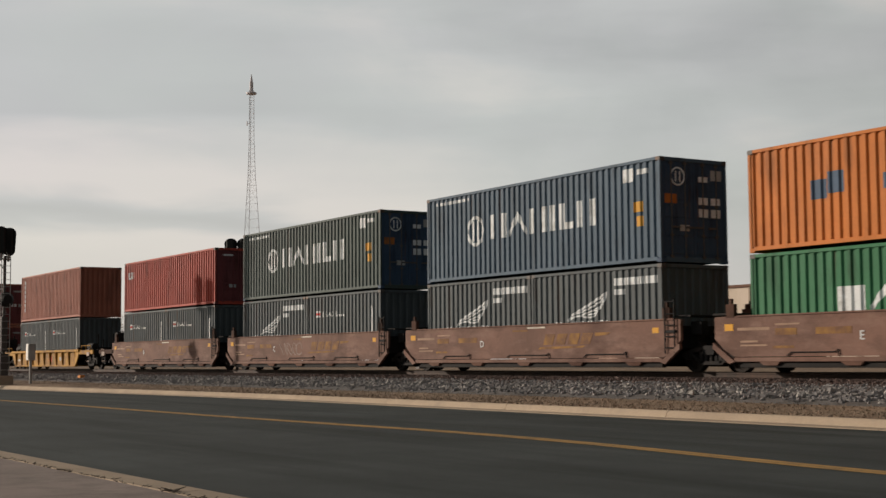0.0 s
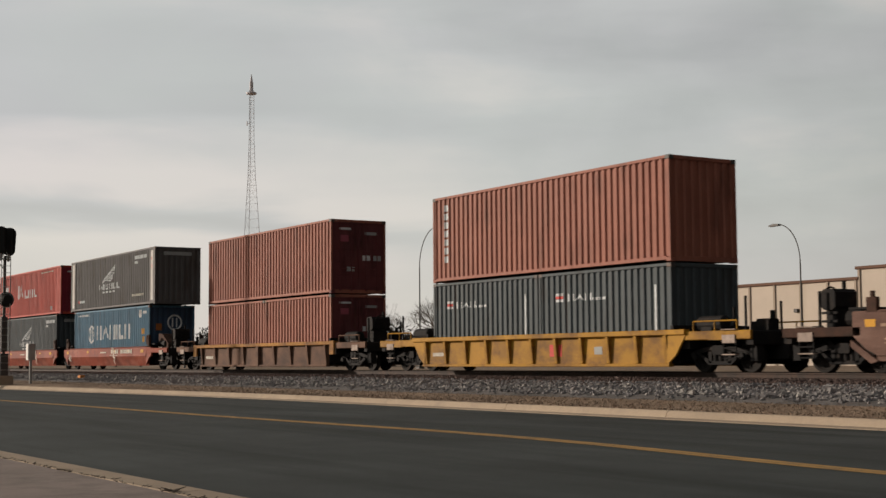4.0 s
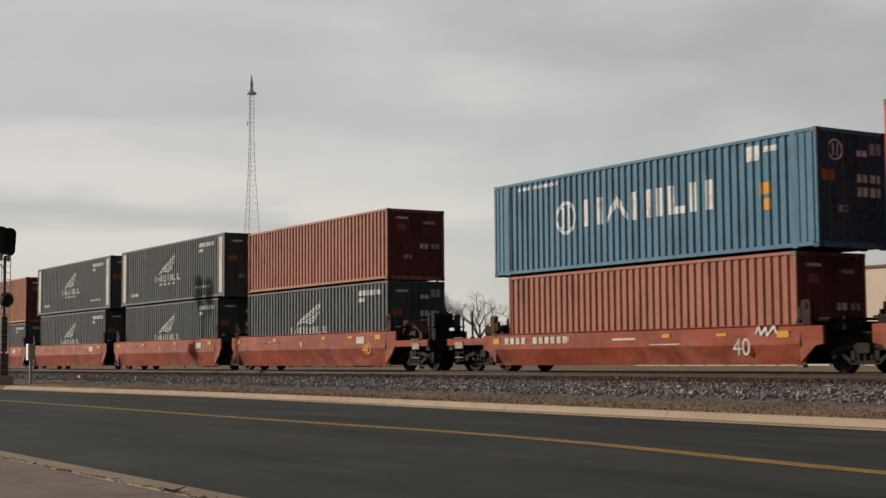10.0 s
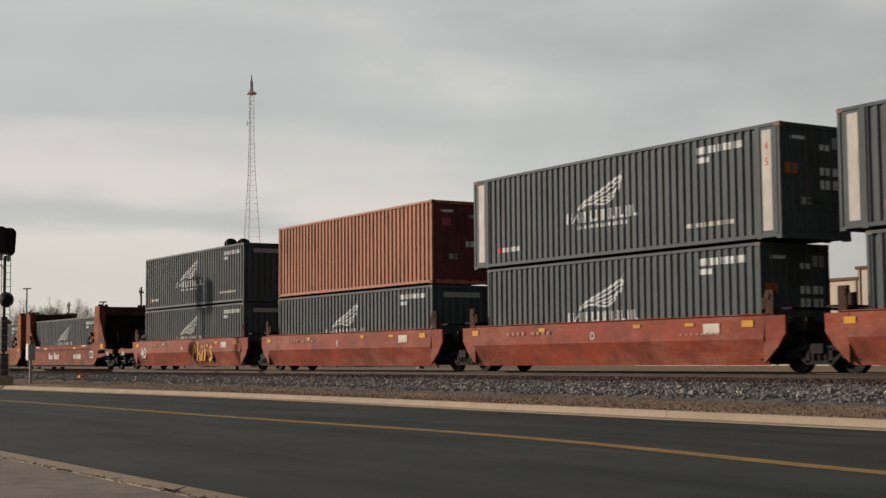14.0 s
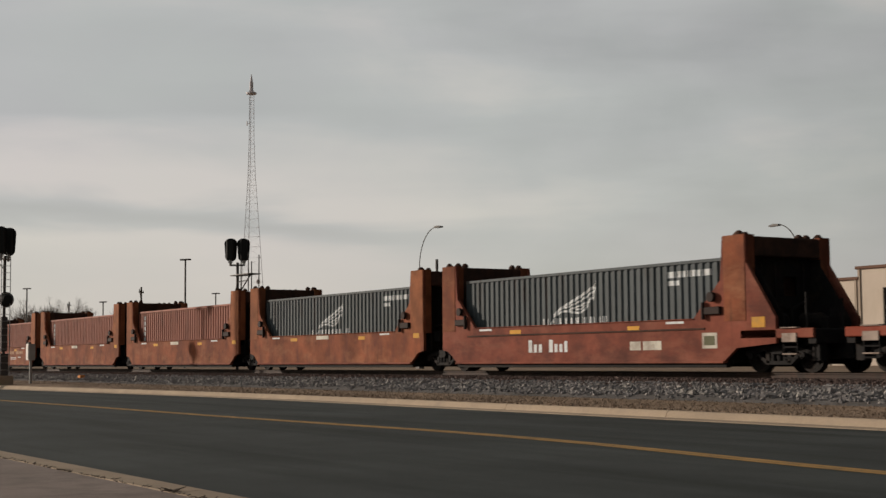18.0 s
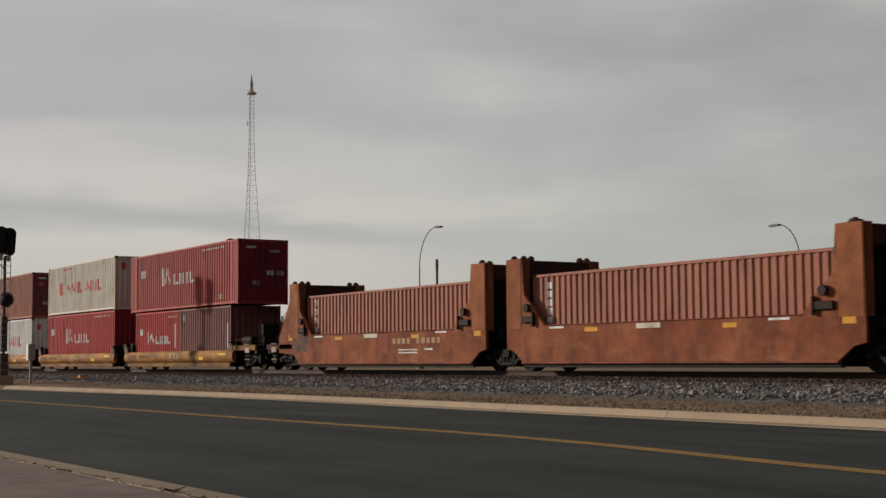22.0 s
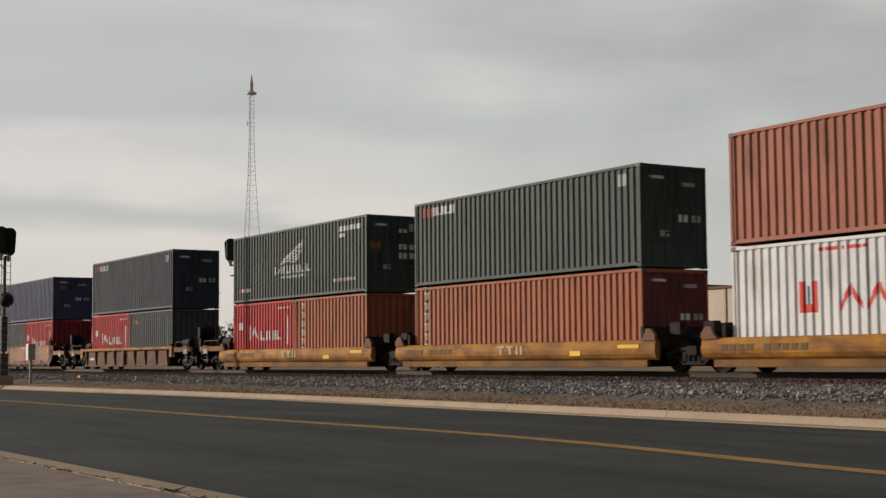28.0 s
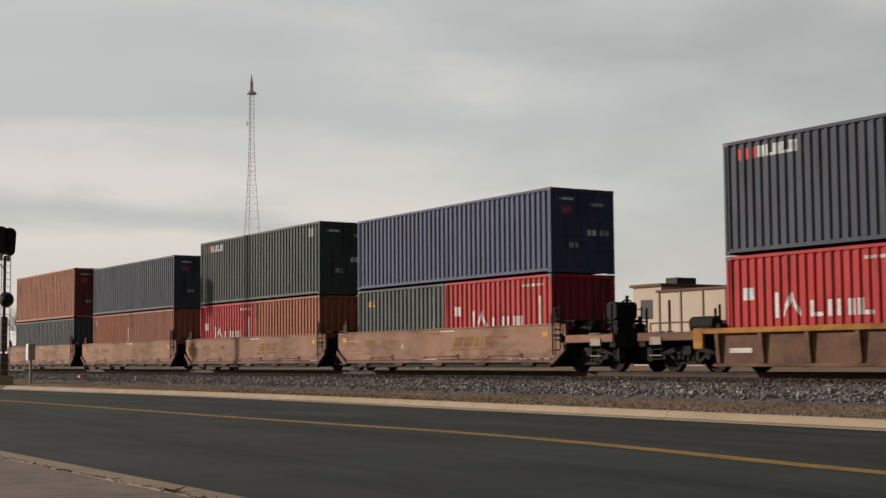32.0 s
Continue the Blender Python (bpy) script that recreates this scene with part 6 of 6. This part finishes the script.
def build_stones():
    grey = island_stone("ballast_stone", [(0.105, 0.101, 0.101), (0.19, 0.181, 0.178), (0.14, 0.136, 0.140), (0.23, 0.214, 0.202), (0.165, 0.161, 0.164), (0.40, 0.375, 0.345)])
    rust = island_stone("ballast_stone_rusty", [(0.065, 0.046, 0.040), (0.11, 0.076, 0.066), (0.085, 0.060, 0.052), (0.14, 0.102, 0.088)])

    def slope(rng, n):
        x = -10 - 95 * rng.random(n) ** 1.4
        y = 21.35 + 2.35 * rng.random(n) ** 0.85
        edge = 0.30 * np.sin(x * 0.7) + 0.2 * np.sin(x * 2.3) + 0.15 * np.sin(x * 0.23)
        y = np.where(y < 21.95 + edge, y + rng.random(n) * 1.5, y)
        return np.stack([x, y, bank_z(y) + 0.012], -1)

    def drifts(rng, n):
        # coarser stones lie in drifts along the slope
        x = -10 - 75 * rng.random(n) ** 1.4
        x += 0.9 * np.sin(x * 1.9) + 0.5 * np.sin(x * 4.3)
        y = 22.0 + 1.0 * rng.random(n)
        return np.stack([x, y, bank_z(y) + 0.03], -1)

    def crown(rng, n):
        x = -10 - 95 * rng.random(n) ** 1.4
        y = 22.95 + 3.55 * rng.random(n) ** 1.2
        return np.stack([x, y, bank_z(y) + 0.018], -1)

    coarse = island_stone("ballast_stone_coarse", [(0.13, 0.126, 0.125), (0.25, 0.238, 0.225), (0.18, 0.173, 0.172), (0.34, 0.318, 0.29), (0.10, 0.097, 0.098), (0.46, 0.43, 0.385)])
    scatter("coarse_ballast_stones", 3200, drifts, 0.080, coarse, "coarser pale crushed stones in drifts on the track bank", "ballast")
    scatter("ballast_stones", 29000, slope, 0.058, grey, "loose grey crushed stones on the track bank", "ballast")
    scatter("rusty_ballast_stones", 17000, crown, 0.045, rust, "rust-brown crushed stones beside the rails", "ballast")
    grass = island_stone("dry_grass_blades", [(0.225, 0.165, 0.12), (0.26, 0.195, 0.14), (0.24, 0.176, 0.126), (0.275, 0.21, 0.155), (0.205, 0.150, 0.108)])
    rng = np.random.default_rng(3)
    n = 30000
    x = -9 - 80 * rng.random(n) ** 1.3
    y = 19.15 + 2.9 * rng.random(n)
    z = np.interp(y, [18.9, 19.4, 20.6, 22.0, 24.0], [0.13, 0.145, 0.20, 0.30, 0.5]) - 0.01
    h = rng.uniform(0.012, 0.045, n)
    a = rng.uniform(0, math.pi, n)
    dx, dy = np.cos(a) * 0.022, np.sin(a) * 0.022
    lx, ly = rng.normal(0, 0.05, n), rng.normal(0, 0.04, n)
    v = np.stack([np.stack([x - dx, y - dy, z], -1), np.stack([x + dx, y + dy, z], -1), np.stack([x + lx, y + ly, z + h], -1)], 1)
    me = bpy.data.meshes.new("dry_grass")
    me.from_pydata(v.reshape(-1, 3).tolist(), [], np.arange(3 * n).reshape(-1, 3).tolist())
    me.materials.append(grass)
    tagged(new("dry_grass", me), "short dry brown grass between kerb and ballast", "grass", kind="stuff")
    # leaf litter and twigs in the joint behind the near kerb
    m = M()
    r = random.Random(5)
    for i in range(150):
        x, y = -17.5 + 12 * r.random(), ROAD_NEAR - 0.375 + r.gauss(0, 0.02)
        a, l = r.uniform(0, 6.3), r.uniform(0.02, 0.07)
        m.rod((x, y, 0.134), (x + l * math.cos(a), y + l * math.sin(a), 0.138 + r.random() * 0.012), 0.006, 0.003, 4)
    for x, y in ((-11.2, ROAD_NEAR - 0.34), (-10.2, ROAD_NEAR - 0.40), (-9.9, ROAD_NEAR - 0.34)):
        for i in range(9):
            a, l = r.uniform(0, 6.3), r.uniform(0.06, 0.14)
            m.rod((x, y, 0.134), (x + l * math.cos(a), y + l * math.sin(a), 0.14 + r.random() * 0.03), 0.01, 0.004, 4)
    tagged(part("leaf_litter", m, BARK, None), "dark twigs and leaf litter in the kerb joint", "litter", kind="stuff")


# ------------------------------------------------------------------ signals, lamps, poles
def head_plate():
    """Back plate of a signal head, facing -x, with rounded top and bottom."""
    o = []
    for i in range(9):
        a = math.pi * i / 8
        o.append((0.34 * math.cos(a), 0.42 + 0.30 * math.sin(a)))
    for i in range(9):
        a = math.pi + math.pi * i / 8
        o.append((0.34 * math.cos(a) * 0.86, -0.42 + 0.28 * math.sin(a)))
    m = M()
    m.extrude([(-0.02, y, z) for y, z in o], (0.04, 0, 0))
    m.box(0.02, 0.30, -0.20, 0.20, -0.62, 0.60, 0.05)
    return m


def hood_mesh():
    m = M()
    n = 12
    for i in range(n):
        a, b = math.radians(-20 + 220 * i / n), math.radians(-20 + 220 * (i + 1) / n)
        for r in (0.125, 0.115):
            m.poly((0, r * math.cos(a), r * math.sin(a)), (-0.30, r * math.cos(a), r * math.sin(a)), (-0.30, r * math.cos(b), r * math.sin(b)), (0, r * math.cos(b), r * math.sin(b)))
    return m


def signal_head(parent, x, y, z, turn):
    h = part("signal_head", shared(("signal_head",), head_plate), BLACKPAINT, parent, "black signal head with hooded lamps", at=pose(x, y, z, 0, 0, turn))
    for k in (0.36, 0.0, -0.36):
        part("hood", shared(("hood",), hood_mesh), BLACKPAINT, h, at=pose(-0.02, 0, k))
        part("lens", shared(("lens",), lambda: M().lathe((-0.035, 0, 0), (1, 0, 0), [(0, 0.08), (0.01, 0.105), (0.02, 0.105)], 14)), GLASSDARK, h, at=pose(0, 0, k))
    part("head_bracket", shared(("head_bracket",), lambda: M().rod((0.12, 0, -0.62), (0.12, 0, -0.98), 0.07, n=8).box(0.0, 0.24, -0.10, 0.10, -0.80, -0.70, 0.02)), ALU, h)
    return h


def build_signals():
    a = thing("railway_signal", "signal mast with paired black heads beside the track", "railway signal", "signals by the track")
    a.matrix_basis = spot(-70.15, 19.2, 0.56)
    part("mast", M().rod((0, 0, 0), (0, 0, 5.9), 0.075, n=10), GALV_DARK, a)
    part("foundation", M().box(-0.4, 0.4, -0.4, 0.4, -0.6, 0.02, 0.04), CONCRETE, a)
    part("cross_arm", M().rod((-0.35, 0.35, 5.75), (0.4, -0.4, 5.75), 0.05, n=8).rod((-0.25, -0.4, 5.75), (0, 0, 5.2), 0.03, n=6), ALU, a)
    signal_head(a, -0.28, 0.28, 6.62, -32)
    signal_head(a, 0.28, -0.28, 6.62, -20)
    part("lower_head", M().lathe((-0.05, 0.1, 3.75), (1, 0, 0), [(0, 0.36), (0.05, 0.38), (0.10, 0.36), (0.34, 0.22)], 20), BLACKPAINT, a, "round black lower head")
    lad = part("ladder", M().rod((0.25, -0.22, 0.1), (0.25, -0.22, 5.8), 0.02, n=5).rod((0.25, 0.22, 0.1), (0.25, 0.22, 5.8), 0.02, n=5).tube([(0.25, -0.22, 5.8), (0.1, 0, 6.1), (0.25, 0.22, 5.8)], 0.02, 5), ALU, a)
    for i in range(16):
        part("rung", shared(("rung",), lambda: M().rod((0, -0.22, 0), (0, 0.22, 0), 0.014, n=5)), ALU, lad, at=pose(0.25, 0, 0.3 + 0.34 * i))
    part("relay_box", M().box(-0.16, 0.16, -0.15, 0.15, 1.2, 2.9, 0.03), GALV_DARK, a)
    part("junction_box", M().box(-0.2, 0.2, -0.2, 0.2, 0.03, 1.1, 0.04), GALV_DARK, a)
    c = thing("relay_cabinet", "small grey steel cabinet on a post", "cabinet")
    c.matrix_basis = spot(-70.0, 20.5, 0.18)
    part("post", M().rod((0, 0, -0.2), (0, 0, 1.2), 0.07, n=8), ALU, c)
    part("box", M().box(-0.22, 0.22, -0.17, 0.17, 1.15, 1.95, 0.03), GALVANISED, c)
    part("door", M().box(-0.19, 0.19, -0.185, -0.168, 1.2, 1.9, 0.008), GALVANISED, c)
    b = thing("railway_signal", "signal mast with paired black heads behind the track", "railway signal", "signals by the track")
    b.matrix_basis = spot(-68.7, 31.0, 0.4)
    part("mast", M().rod((0, 0, 0), (0, 0, 6.0), 0.08, n=10).box(-0.3, 0.3, -0.3, 0.3, -0.1, 0.12, 0.03), GALV_DARK, b)
    for hx, hy, turn in ((-0.20, -0.30, -34), (0.16, 0.27, -18)):
        h = signal_head(b, hx, hy, 6.66, turn)
        h.matrix_basis = h.matrix_basis @ Matrix.Diagonal((1, 1, 0.87, 1))
    part("bracket", M().rod((-0.25, -0.3, 5.86), (0.2, 0.3, 5.86), 0.05, n=8), ALU, b)
    part("platform", M().box(-0.2, 2.1, -0.35, 0.35, 5.28, 5.33).rod((0, 0, 4.2), (1.6, 0, 5.28), 0.04, n=6), GALV_DARK, b)
    part("platform_rail", M().rod((1.1, -0.3, 4.0), (1.1, -0.3, 6.3), 0.03, n=6).rod((2.0, -0.3, 3.2), (2.0, -0.3, 6.4), 0.03, n=6).rod((1.1, 0.3, 4.0), (1.1, 0.3, 6.0), 0.03, n=6).rod((2.0, 0.3, 3.2), (2.0, 0.3, 6.3), 0.03, n=6).tube([(0.4, -0.3, 4.5), (0.7, -0.3, 4.9), (1.1, -0.3, 4.95), (2.0, -0.3, 4.95)], 0.025, 6), GALV_DARK, b)
    u = thing("utility_pole", "tall plain wooden utility pole beside the track", "pole")
    u.matrix_basis = spot(-68.2, 16.9, 0.05)
    part("pole", M().rod((0, 0, -0.3), (0, 0, 10.4), 0.15, 0.10, 10), BARK, u)
    o = thing("track_marker", "small orange marker block on the ballast", "marker")
    o.matrix_basis = spot(-69.8, 23.0, 0.40)
    part("block", M().box(-0.2, 0.2, -0.12, 0.12, 0, 0.16, 0.03), surface("orange_marker", (0.55, 0.22, 0.06), 0.7), o)


def street_lamp(x, y, h, reach, label):
    ob = thing("street_lamp", label, "street lamp", "street lamps")
    ob.matrix_basis = spot(x, y, 0.6)
    part("pole", M().rod((0, 0, 0), (0, 0, h * 0.72), 0.060, 0.040, 10).box(-0.2, 0.2, -0.2, 0.2, -0.1, 0.15, 0.03), GALV_DARK, ob)
    pts = [(reach * (1 - math.cos(a)) , 0, h * 0.72 + (h * 0.27) * math.sin(a)) for a in [math.pi / 2 * i / 10 for i in range(11)]]
    part("arm", M().tube(pts, 0.030, 8), GALV_DARK, ob)
    s = 1 if reach > 0 else -1
    part("lamp_head", M().extrude([(reach - s * 0.15, -0.12, h * 0.99 - 0.08), (reach + s * 0.55, -0.14, h * 0.99 - 0.10), (reach + s * 0.60, -0.10, h * 0.99 - 0.02), (reach + s * 0.2, -0.12, h * 0.99 + 0.06), (reach - s * 0.15, -0.1, h * 0.99 + 0.03)], (0, 0.26, 0)), GALV_DARK, ob)
    return ob


def build_poles():
    street_lamp(-81.2, 50.0, 9.5, 2.2, "dark curved-arm street lamp over the far street")
    street_lamp(-56.35, 60.0, 8.3, -1.7, "dark curved-arm street lamp by the beige building")
    p = thing("short_pole", "dark steel pole behind the tracks", "pole")
    p.matrix_basis = spot(-86.9, 55.0, 0.6)
    part("pole", M().rod((0, 0, 0), (0, 0, 7.85), 0.09, n=8).rod((0, 0, 7.2), (0, 0, 7.9), 0.11, n=8), GALV_DARK, p)
    for x, y, h in ((-122.4, 50.0, 9.95), (-172.7, 50.0, 9.6), (-134.9, 96.4, 7.9), (-165.5, 71.7, 9.1), (-179.1, 61.8, 8.4)):
        q = thing("parking_lamp", "dark square-headed car park lamp", "street lamp", "car park lamps")
        q.matrix_basis = spot(x, y, 0.6, 30)
        part("pole", M().rod((0, 0, 0), (0, 0, h), 0.10, 0.08, 8), GALV_DARK, q)
        for s in (-1, 1):
            part("lamp_head", M().box(min(s * 0.08, s * 0.52), max(s * 0.08, s * 0.52), -0.18, 0.18, h - 0.04, h + 0.10, 0.03), GALV_DARK, q)
    for x, y, h in ((-173.8, 65.0, 10.2), (-250.0, 80.0, 11.5), (-205.0, 110.0, 10.5)):
        q = thing("telephone_pole", "wooden telephone pole with a cross-arm", "utility pole", "telephone poles")
        q.matrix_basis = spot(x, y, 0.6, -35)
        part("pole", M().rod((0, 0, 0), (0, 0, h), 0.17, 0.11, 8), BARK, q)
        part("cross_arm", M().box(-1.1, 1.1, -0.06, 0.06, h - 0.75, h - 0.6), BARK, q)
        part("brace", M().rod((0.0, 0, h - 1.9), (0.95, 0, h - 0.3), 0.05, n=5), BARK, q)
        for i in range(4):
            part("insulator", shared(("insulator",), lambda: M().lathe((0, 0, 0), (0, 0, 1), [(0, 0.03), (0.05, 0.06), (0.16, 0.04)], 8)), GREY_MARK, q, at=pose(-1.0 + 0.66 * i, 0, h - 0.6))


def build_tower():
    """Tapering three-legged lattice mast with a top platform."""
    t = thing("radio_tower", "tall grey steel lattice radio tower", "tower")
    t.matrix_basis = spot(-260.15, 120.3, 0.6, 20)
    H = 58.0

    def half(z):
        return float(np.interp(z, [0, 13, 26, 38, 46, H], [3.2, 2.35, 1.55, 0.76, 0.50, 0.46]))

    levels = [0.0]
    while levels[-1] < H - 3.4:
        levels.append(levels[-1] + max(0.9, half(levels[-1]) * 1.2))
    levels.append(H - 2.6)
    corner = [(math.cos(a), math.sin(a)) for a in (0.5, 0.5 + 2.094, 0.5 + 4.189)]
    at = lambda k, z: (corner[k][0] * half(z) * 1.15, corner[k][1] * half(z) * 1.15, z)
    for k in range(3):
        m = M()
        for z0, z1 in zip(levels, levels[1:]):
            m.rod(at(k, z0), at(k, z1), 0.048, n=5, caps=False)
        part("leg", m, TOWERPAINT, t)
        m = M()
        for i, (z0, z1) in enumerate(zip(levels, levels[1:])):
            m.rod(at(k, z0), at((k + 1) % 3, z1), 0.018, n=4, caps=False)
            m.rod(at(k, z1), at((k + 1) % 3, z1), 0.018, n=4, caps=False)
        part("bracing", m, TOWERPAINT, t)
    part("top_platform", M().lathe((0, 0, H - 3.4), (0, 0, 1), [(0, 0.5), (0.1, 1.05), (0.45, 1.05), (0.5, 0.6)], 10), TOWERPAINT, t)
    part("antenna", M().rod((0, 0, H - 3.0), (0, 0, H - 0.8), 0.38, 0.36, 8).rod((0, 0, H - 0.8), (0, 0, H + 0.8), 0.30, 0.06, 8), TOWERPAINT, t)
    part("side_antenna", M().rod((-0.4, 0, H - 9.2), (-1.2, 0, H - 9.2), 0.06, n=5).rod((-1.2, 0, H - 9.6), (-1.2, 0, H - 8.7), 0.10, n=6), TOWERPAINT, t)
    part("dish", M().lathe((1.9, 0, 16.5), (1, 0.2, 0), [(0, 0.5), (0.25, 0.55), (0.3, 0.1)], 12), TOWERPAINT, t)


# ------------------------------------------------------------------ trees
def bare_tree(r, height):
    trunk, crown = M(), M()

    def grow(m, a, d, length, radius, level):
        b = a + d * length
        m.rod(tuple(a), tuple(b), radius, radius * 0.68, 6 if level < 2 else 4 if level < 4 else 3, False)
        if level >= 6:
            return
        for i in range(3 if level > 0 else 4):
            bend = Vector((r.gauss(0, 1), r.gauss(0, 1), r.gauss(0.2, 0.5))).normalized()
            nd = (d * r.uniform(0.75, 1.1) + bend * r.uniform(0.55, 0.85)).normalized()
            nd.z = max(nd.z, -0.05)
            start = a + d * length * r.uniform(0.65, 1.0)
            grow(crown, start, nd.normalized(), length * r.uniform(0.58, 0.80), radius * r.uniform(0.45, 0.62), level + 1)

    grow(trunk, Vector((0, 0, 0)), Vector((r.gauss(0, 0.04), r.gauss(0, 0.04), 1)).normalized(), height * 0.28, height * 0.020, 0)
    return trunk, crown


def build_trees():
    r = random.Random(11)
    proto = []
    for i in range(3):
        a, b = bare_tree(r, 10.0)
        t = thing("bare_tree", "leafless winter tree with fine grey-brown twigs", "tree", "bare trees")
        part("trunk", a, BARK, t)
        part("crown", b, BARK, t)
        proto.append(t)
    places = [(-262, 84, 1.1), (-272, 86, 1.0), (-281, 85, 1.15), (-292, 90, 1.1), (-255, 92, 0.95), (-300, 88, 1.2), (-246, 96, 0.9), (-318, 94, 1.2), (-236, 90, 0.8),
              (-222, 120, 0.95), (-228, 124, 1.0), (-216, 126, 0.9), (-186, 118, 0.95), (-179, 121, 1.0), (-146, 108, 0.62), (-140, 110, 0.60), (-151, 112, 0.58), (-134, 112, 0.54), (-205, 130, 1.0), (-168, 122, 0.9),
              (-174, 61.8, 0.56), (-268, 80, 0.95), (-277, 82, 1.0), (-287, 84, 1.05), (-258, 86, 0.9), (-143, 104, 0.50), (-149, 106, 0.55), (-137, 107, 0.52), (-131, 108, 0.44), (-154, 110, 0.52)]
    for i, (x, y, s) in enumerate(places):
        m = spot(x, y, 0.55, r.uniform(0, 360))
        t = proto[i] if i < 3 else copy_thing(proto[i % 3], m)
        t.matrix_basis = m @ Matrix.Diagonal((1.6 * s, 1.6 * s, 1.6 * s, 1))
    # dark evergreen shrubs: clumps of small leaves
    leaf = island_stone("evergreen_leaves", [(0.040, 0.040, 0.030), (0.065, 0.062, 0.045), (0.05, 0.048, 0.038)])
    for x, y, h in ((-141, 61, 4.2), (-136, 63, 4.8), (-131, 61, 5.2), (-127, 62, 5.6), (-122.5, 61, 5.0), (-118, 62, 5.3), (-113.5, 61, 4.6), (-109, 63, 4.2), (-152, 92, 3.6)):
        s = thing("evergreen_shrub", "dark evergreen shrub behind the railway", "shrub", "evergreen shrubs")
        s.matrix_basis = spot(x, y, 0.55)
        rng = np.random.default_rng(int(-x))
        n = 2200
        c = rng.normal(0, 1, (18, 3)) * np.array([1.6, 1.2, 0.9]) + np.array([0, 0, h * 0.55])
        p = c[rng.integers(0, 14, n)] + rng.normal(0, 0.45, (n, 3))
        p[:, 2] = np.clip(p[:, 2], 0.1, h)
        d = rng.normal(0, 0.16, (n, 2, 3))
        v = np.stack([p, p + d[:, 0], p + d[:, 1]], 1)
        me = bpy.data.meshes.new("crown")
        me.from_pydata(v.reshape(-1, 3).tolist(), [], np.arange(3 * n).reshape(-1, 3).tolist())
        me.materials.append(leaf)
        part("crown", me, None, s)
        part("trunk", M().rod((0, 0, 0), (0, 0, h * 0.6), 0.12, 0.05, 6), BARK, s)


# ------------------------------------------------------------------ buildings
def build_buildings():
    Y = 72.0
    b = thing("store_building", "long beige flat-roofed building with brown cornice", "building")
    b.matrix_basis = spot(0, Y, 0.6)
    for x0, x1, h in ((-82.2, -62.7, 5.55), (-62.7, -30.0, 6.22)):
        part("wall", M().box(x0, x1, 0, 0.3, 0, h), STUCCO, b)
        part("cornice", M().box(x0 - 0.1, x1 + 0.1, -0.14, 0.34, h, h + 0.20, 0.03), TRIMBROWN, b)
        n = int((x1 - x0) / 2.4)
        for i in range(n + 1):
            x = x0 + 0.15 + (x1 - x0 - 0.3) * i / n
            part("pilaster", shared(("pilaster", h), lambda: M().box(-0.10, 0.10, -0.08, 0.0, 0, h - 0.01, 0.02)), PALETRIM, b, at=pose(x, 0, 0))
    part("side_wall", M().box(-82.2, -81.9, 0.3, 24, 0, 5.55), STUCCO, b)
    part("roof", M().box(-81.9, -30, 0.3, 23.7, 5.2, 5.35), ROOFGREY, b)
    part("back_wall", M().box(-82.2, -30, 23.7, 24, 0, 5.5), STUCCO, b)
    for x in (-60.5, -55.0, -49.5):
        part("door", M().box(x - 0.6, x + 0.6, -0.03, 0.0, 0, 2.2, 0.01), TRIMBROWN, b)
    for x in (-68.0, -57.8, -52.0):
        part("wall_lamp", M().box(x - 0.15, x + 0.15, -0.2, 0, 3.6, 3.85, 0.03), GALV_DARK, b)
    c = thing("office_building", "narrow beige building block with a flat dark roof edge", "building")
    c.matrix_basis = spot(0, 72.6, 0.6)
    part("wall", M().box(-85.8, -82.5, 0, 0.3, 0, 6.1), STUCCO, c)
    part("side_wall", M().box(-82.8, -82.5, 0.3, 16, 0, 6.1), STUCCO, c)
    part("west_wall", M().box(-85.8, -85.5, 0.3, 16, 0, 6.1), STUCCO, c)
    part("back_wall", M().box(-85.8, -82.5, 15.7, 16, 0, 6.09), STUCCO, c)
    part("roof", M().box(-86.0, -82.3, -0.2, 16.2, 6.1, 6.32, 0.03), TRIMBROWN, c)
    part("roof_unit", M().box(-84.2, -82.9, 2.0, 4.0, 6.32, 6.85, 0.05), surface("roof_unit_dark", (0.05, 0.05, 0.05), 0.7), c)
    for z in (0.9, 3.6):
        part("window", M().box(-84.9, -83.5, -0.025, 0.0, z, z + 1.5, 0.01), GLASSDARK, c)
    d = thing("shop_building", "low pale peach building with a brown hipped roof", "building")
    d.matrix_basis = spot(-113.0, 86.0, 0.6)
    part("wall", M().box(-0.7, 9, 0, 9, 0, 4.9), PEACH, d)
    part("roof", M().extrude([(-1.1, -0.5, 4.9), (9.4, -0.5, 4.9), (8.9, -0.5, 5.5), (-0.6, -0.5, 5.5)], (0, 10.0, 0)), TRIMBROWN, d)
    part("sign_band", M().box(-0.3, 8.6, -0.08, 0.0, 3.6, 4.3, 0.02), STUCCO, d)
    for x in (1.2, 4.2, 7.2):
        part("window", M().box(x - 1.0, x + 1.0, -0.03, 0.0, 0.9, 2.5, 0.01), GLASSDARK, d)

# ------------------------------------------------------------------ build
build_buildings()
build_tower()
build_trees()
build_signals()
build_poles()
build_train()
build_stones()
build_kerbs()
build_track()
motions()
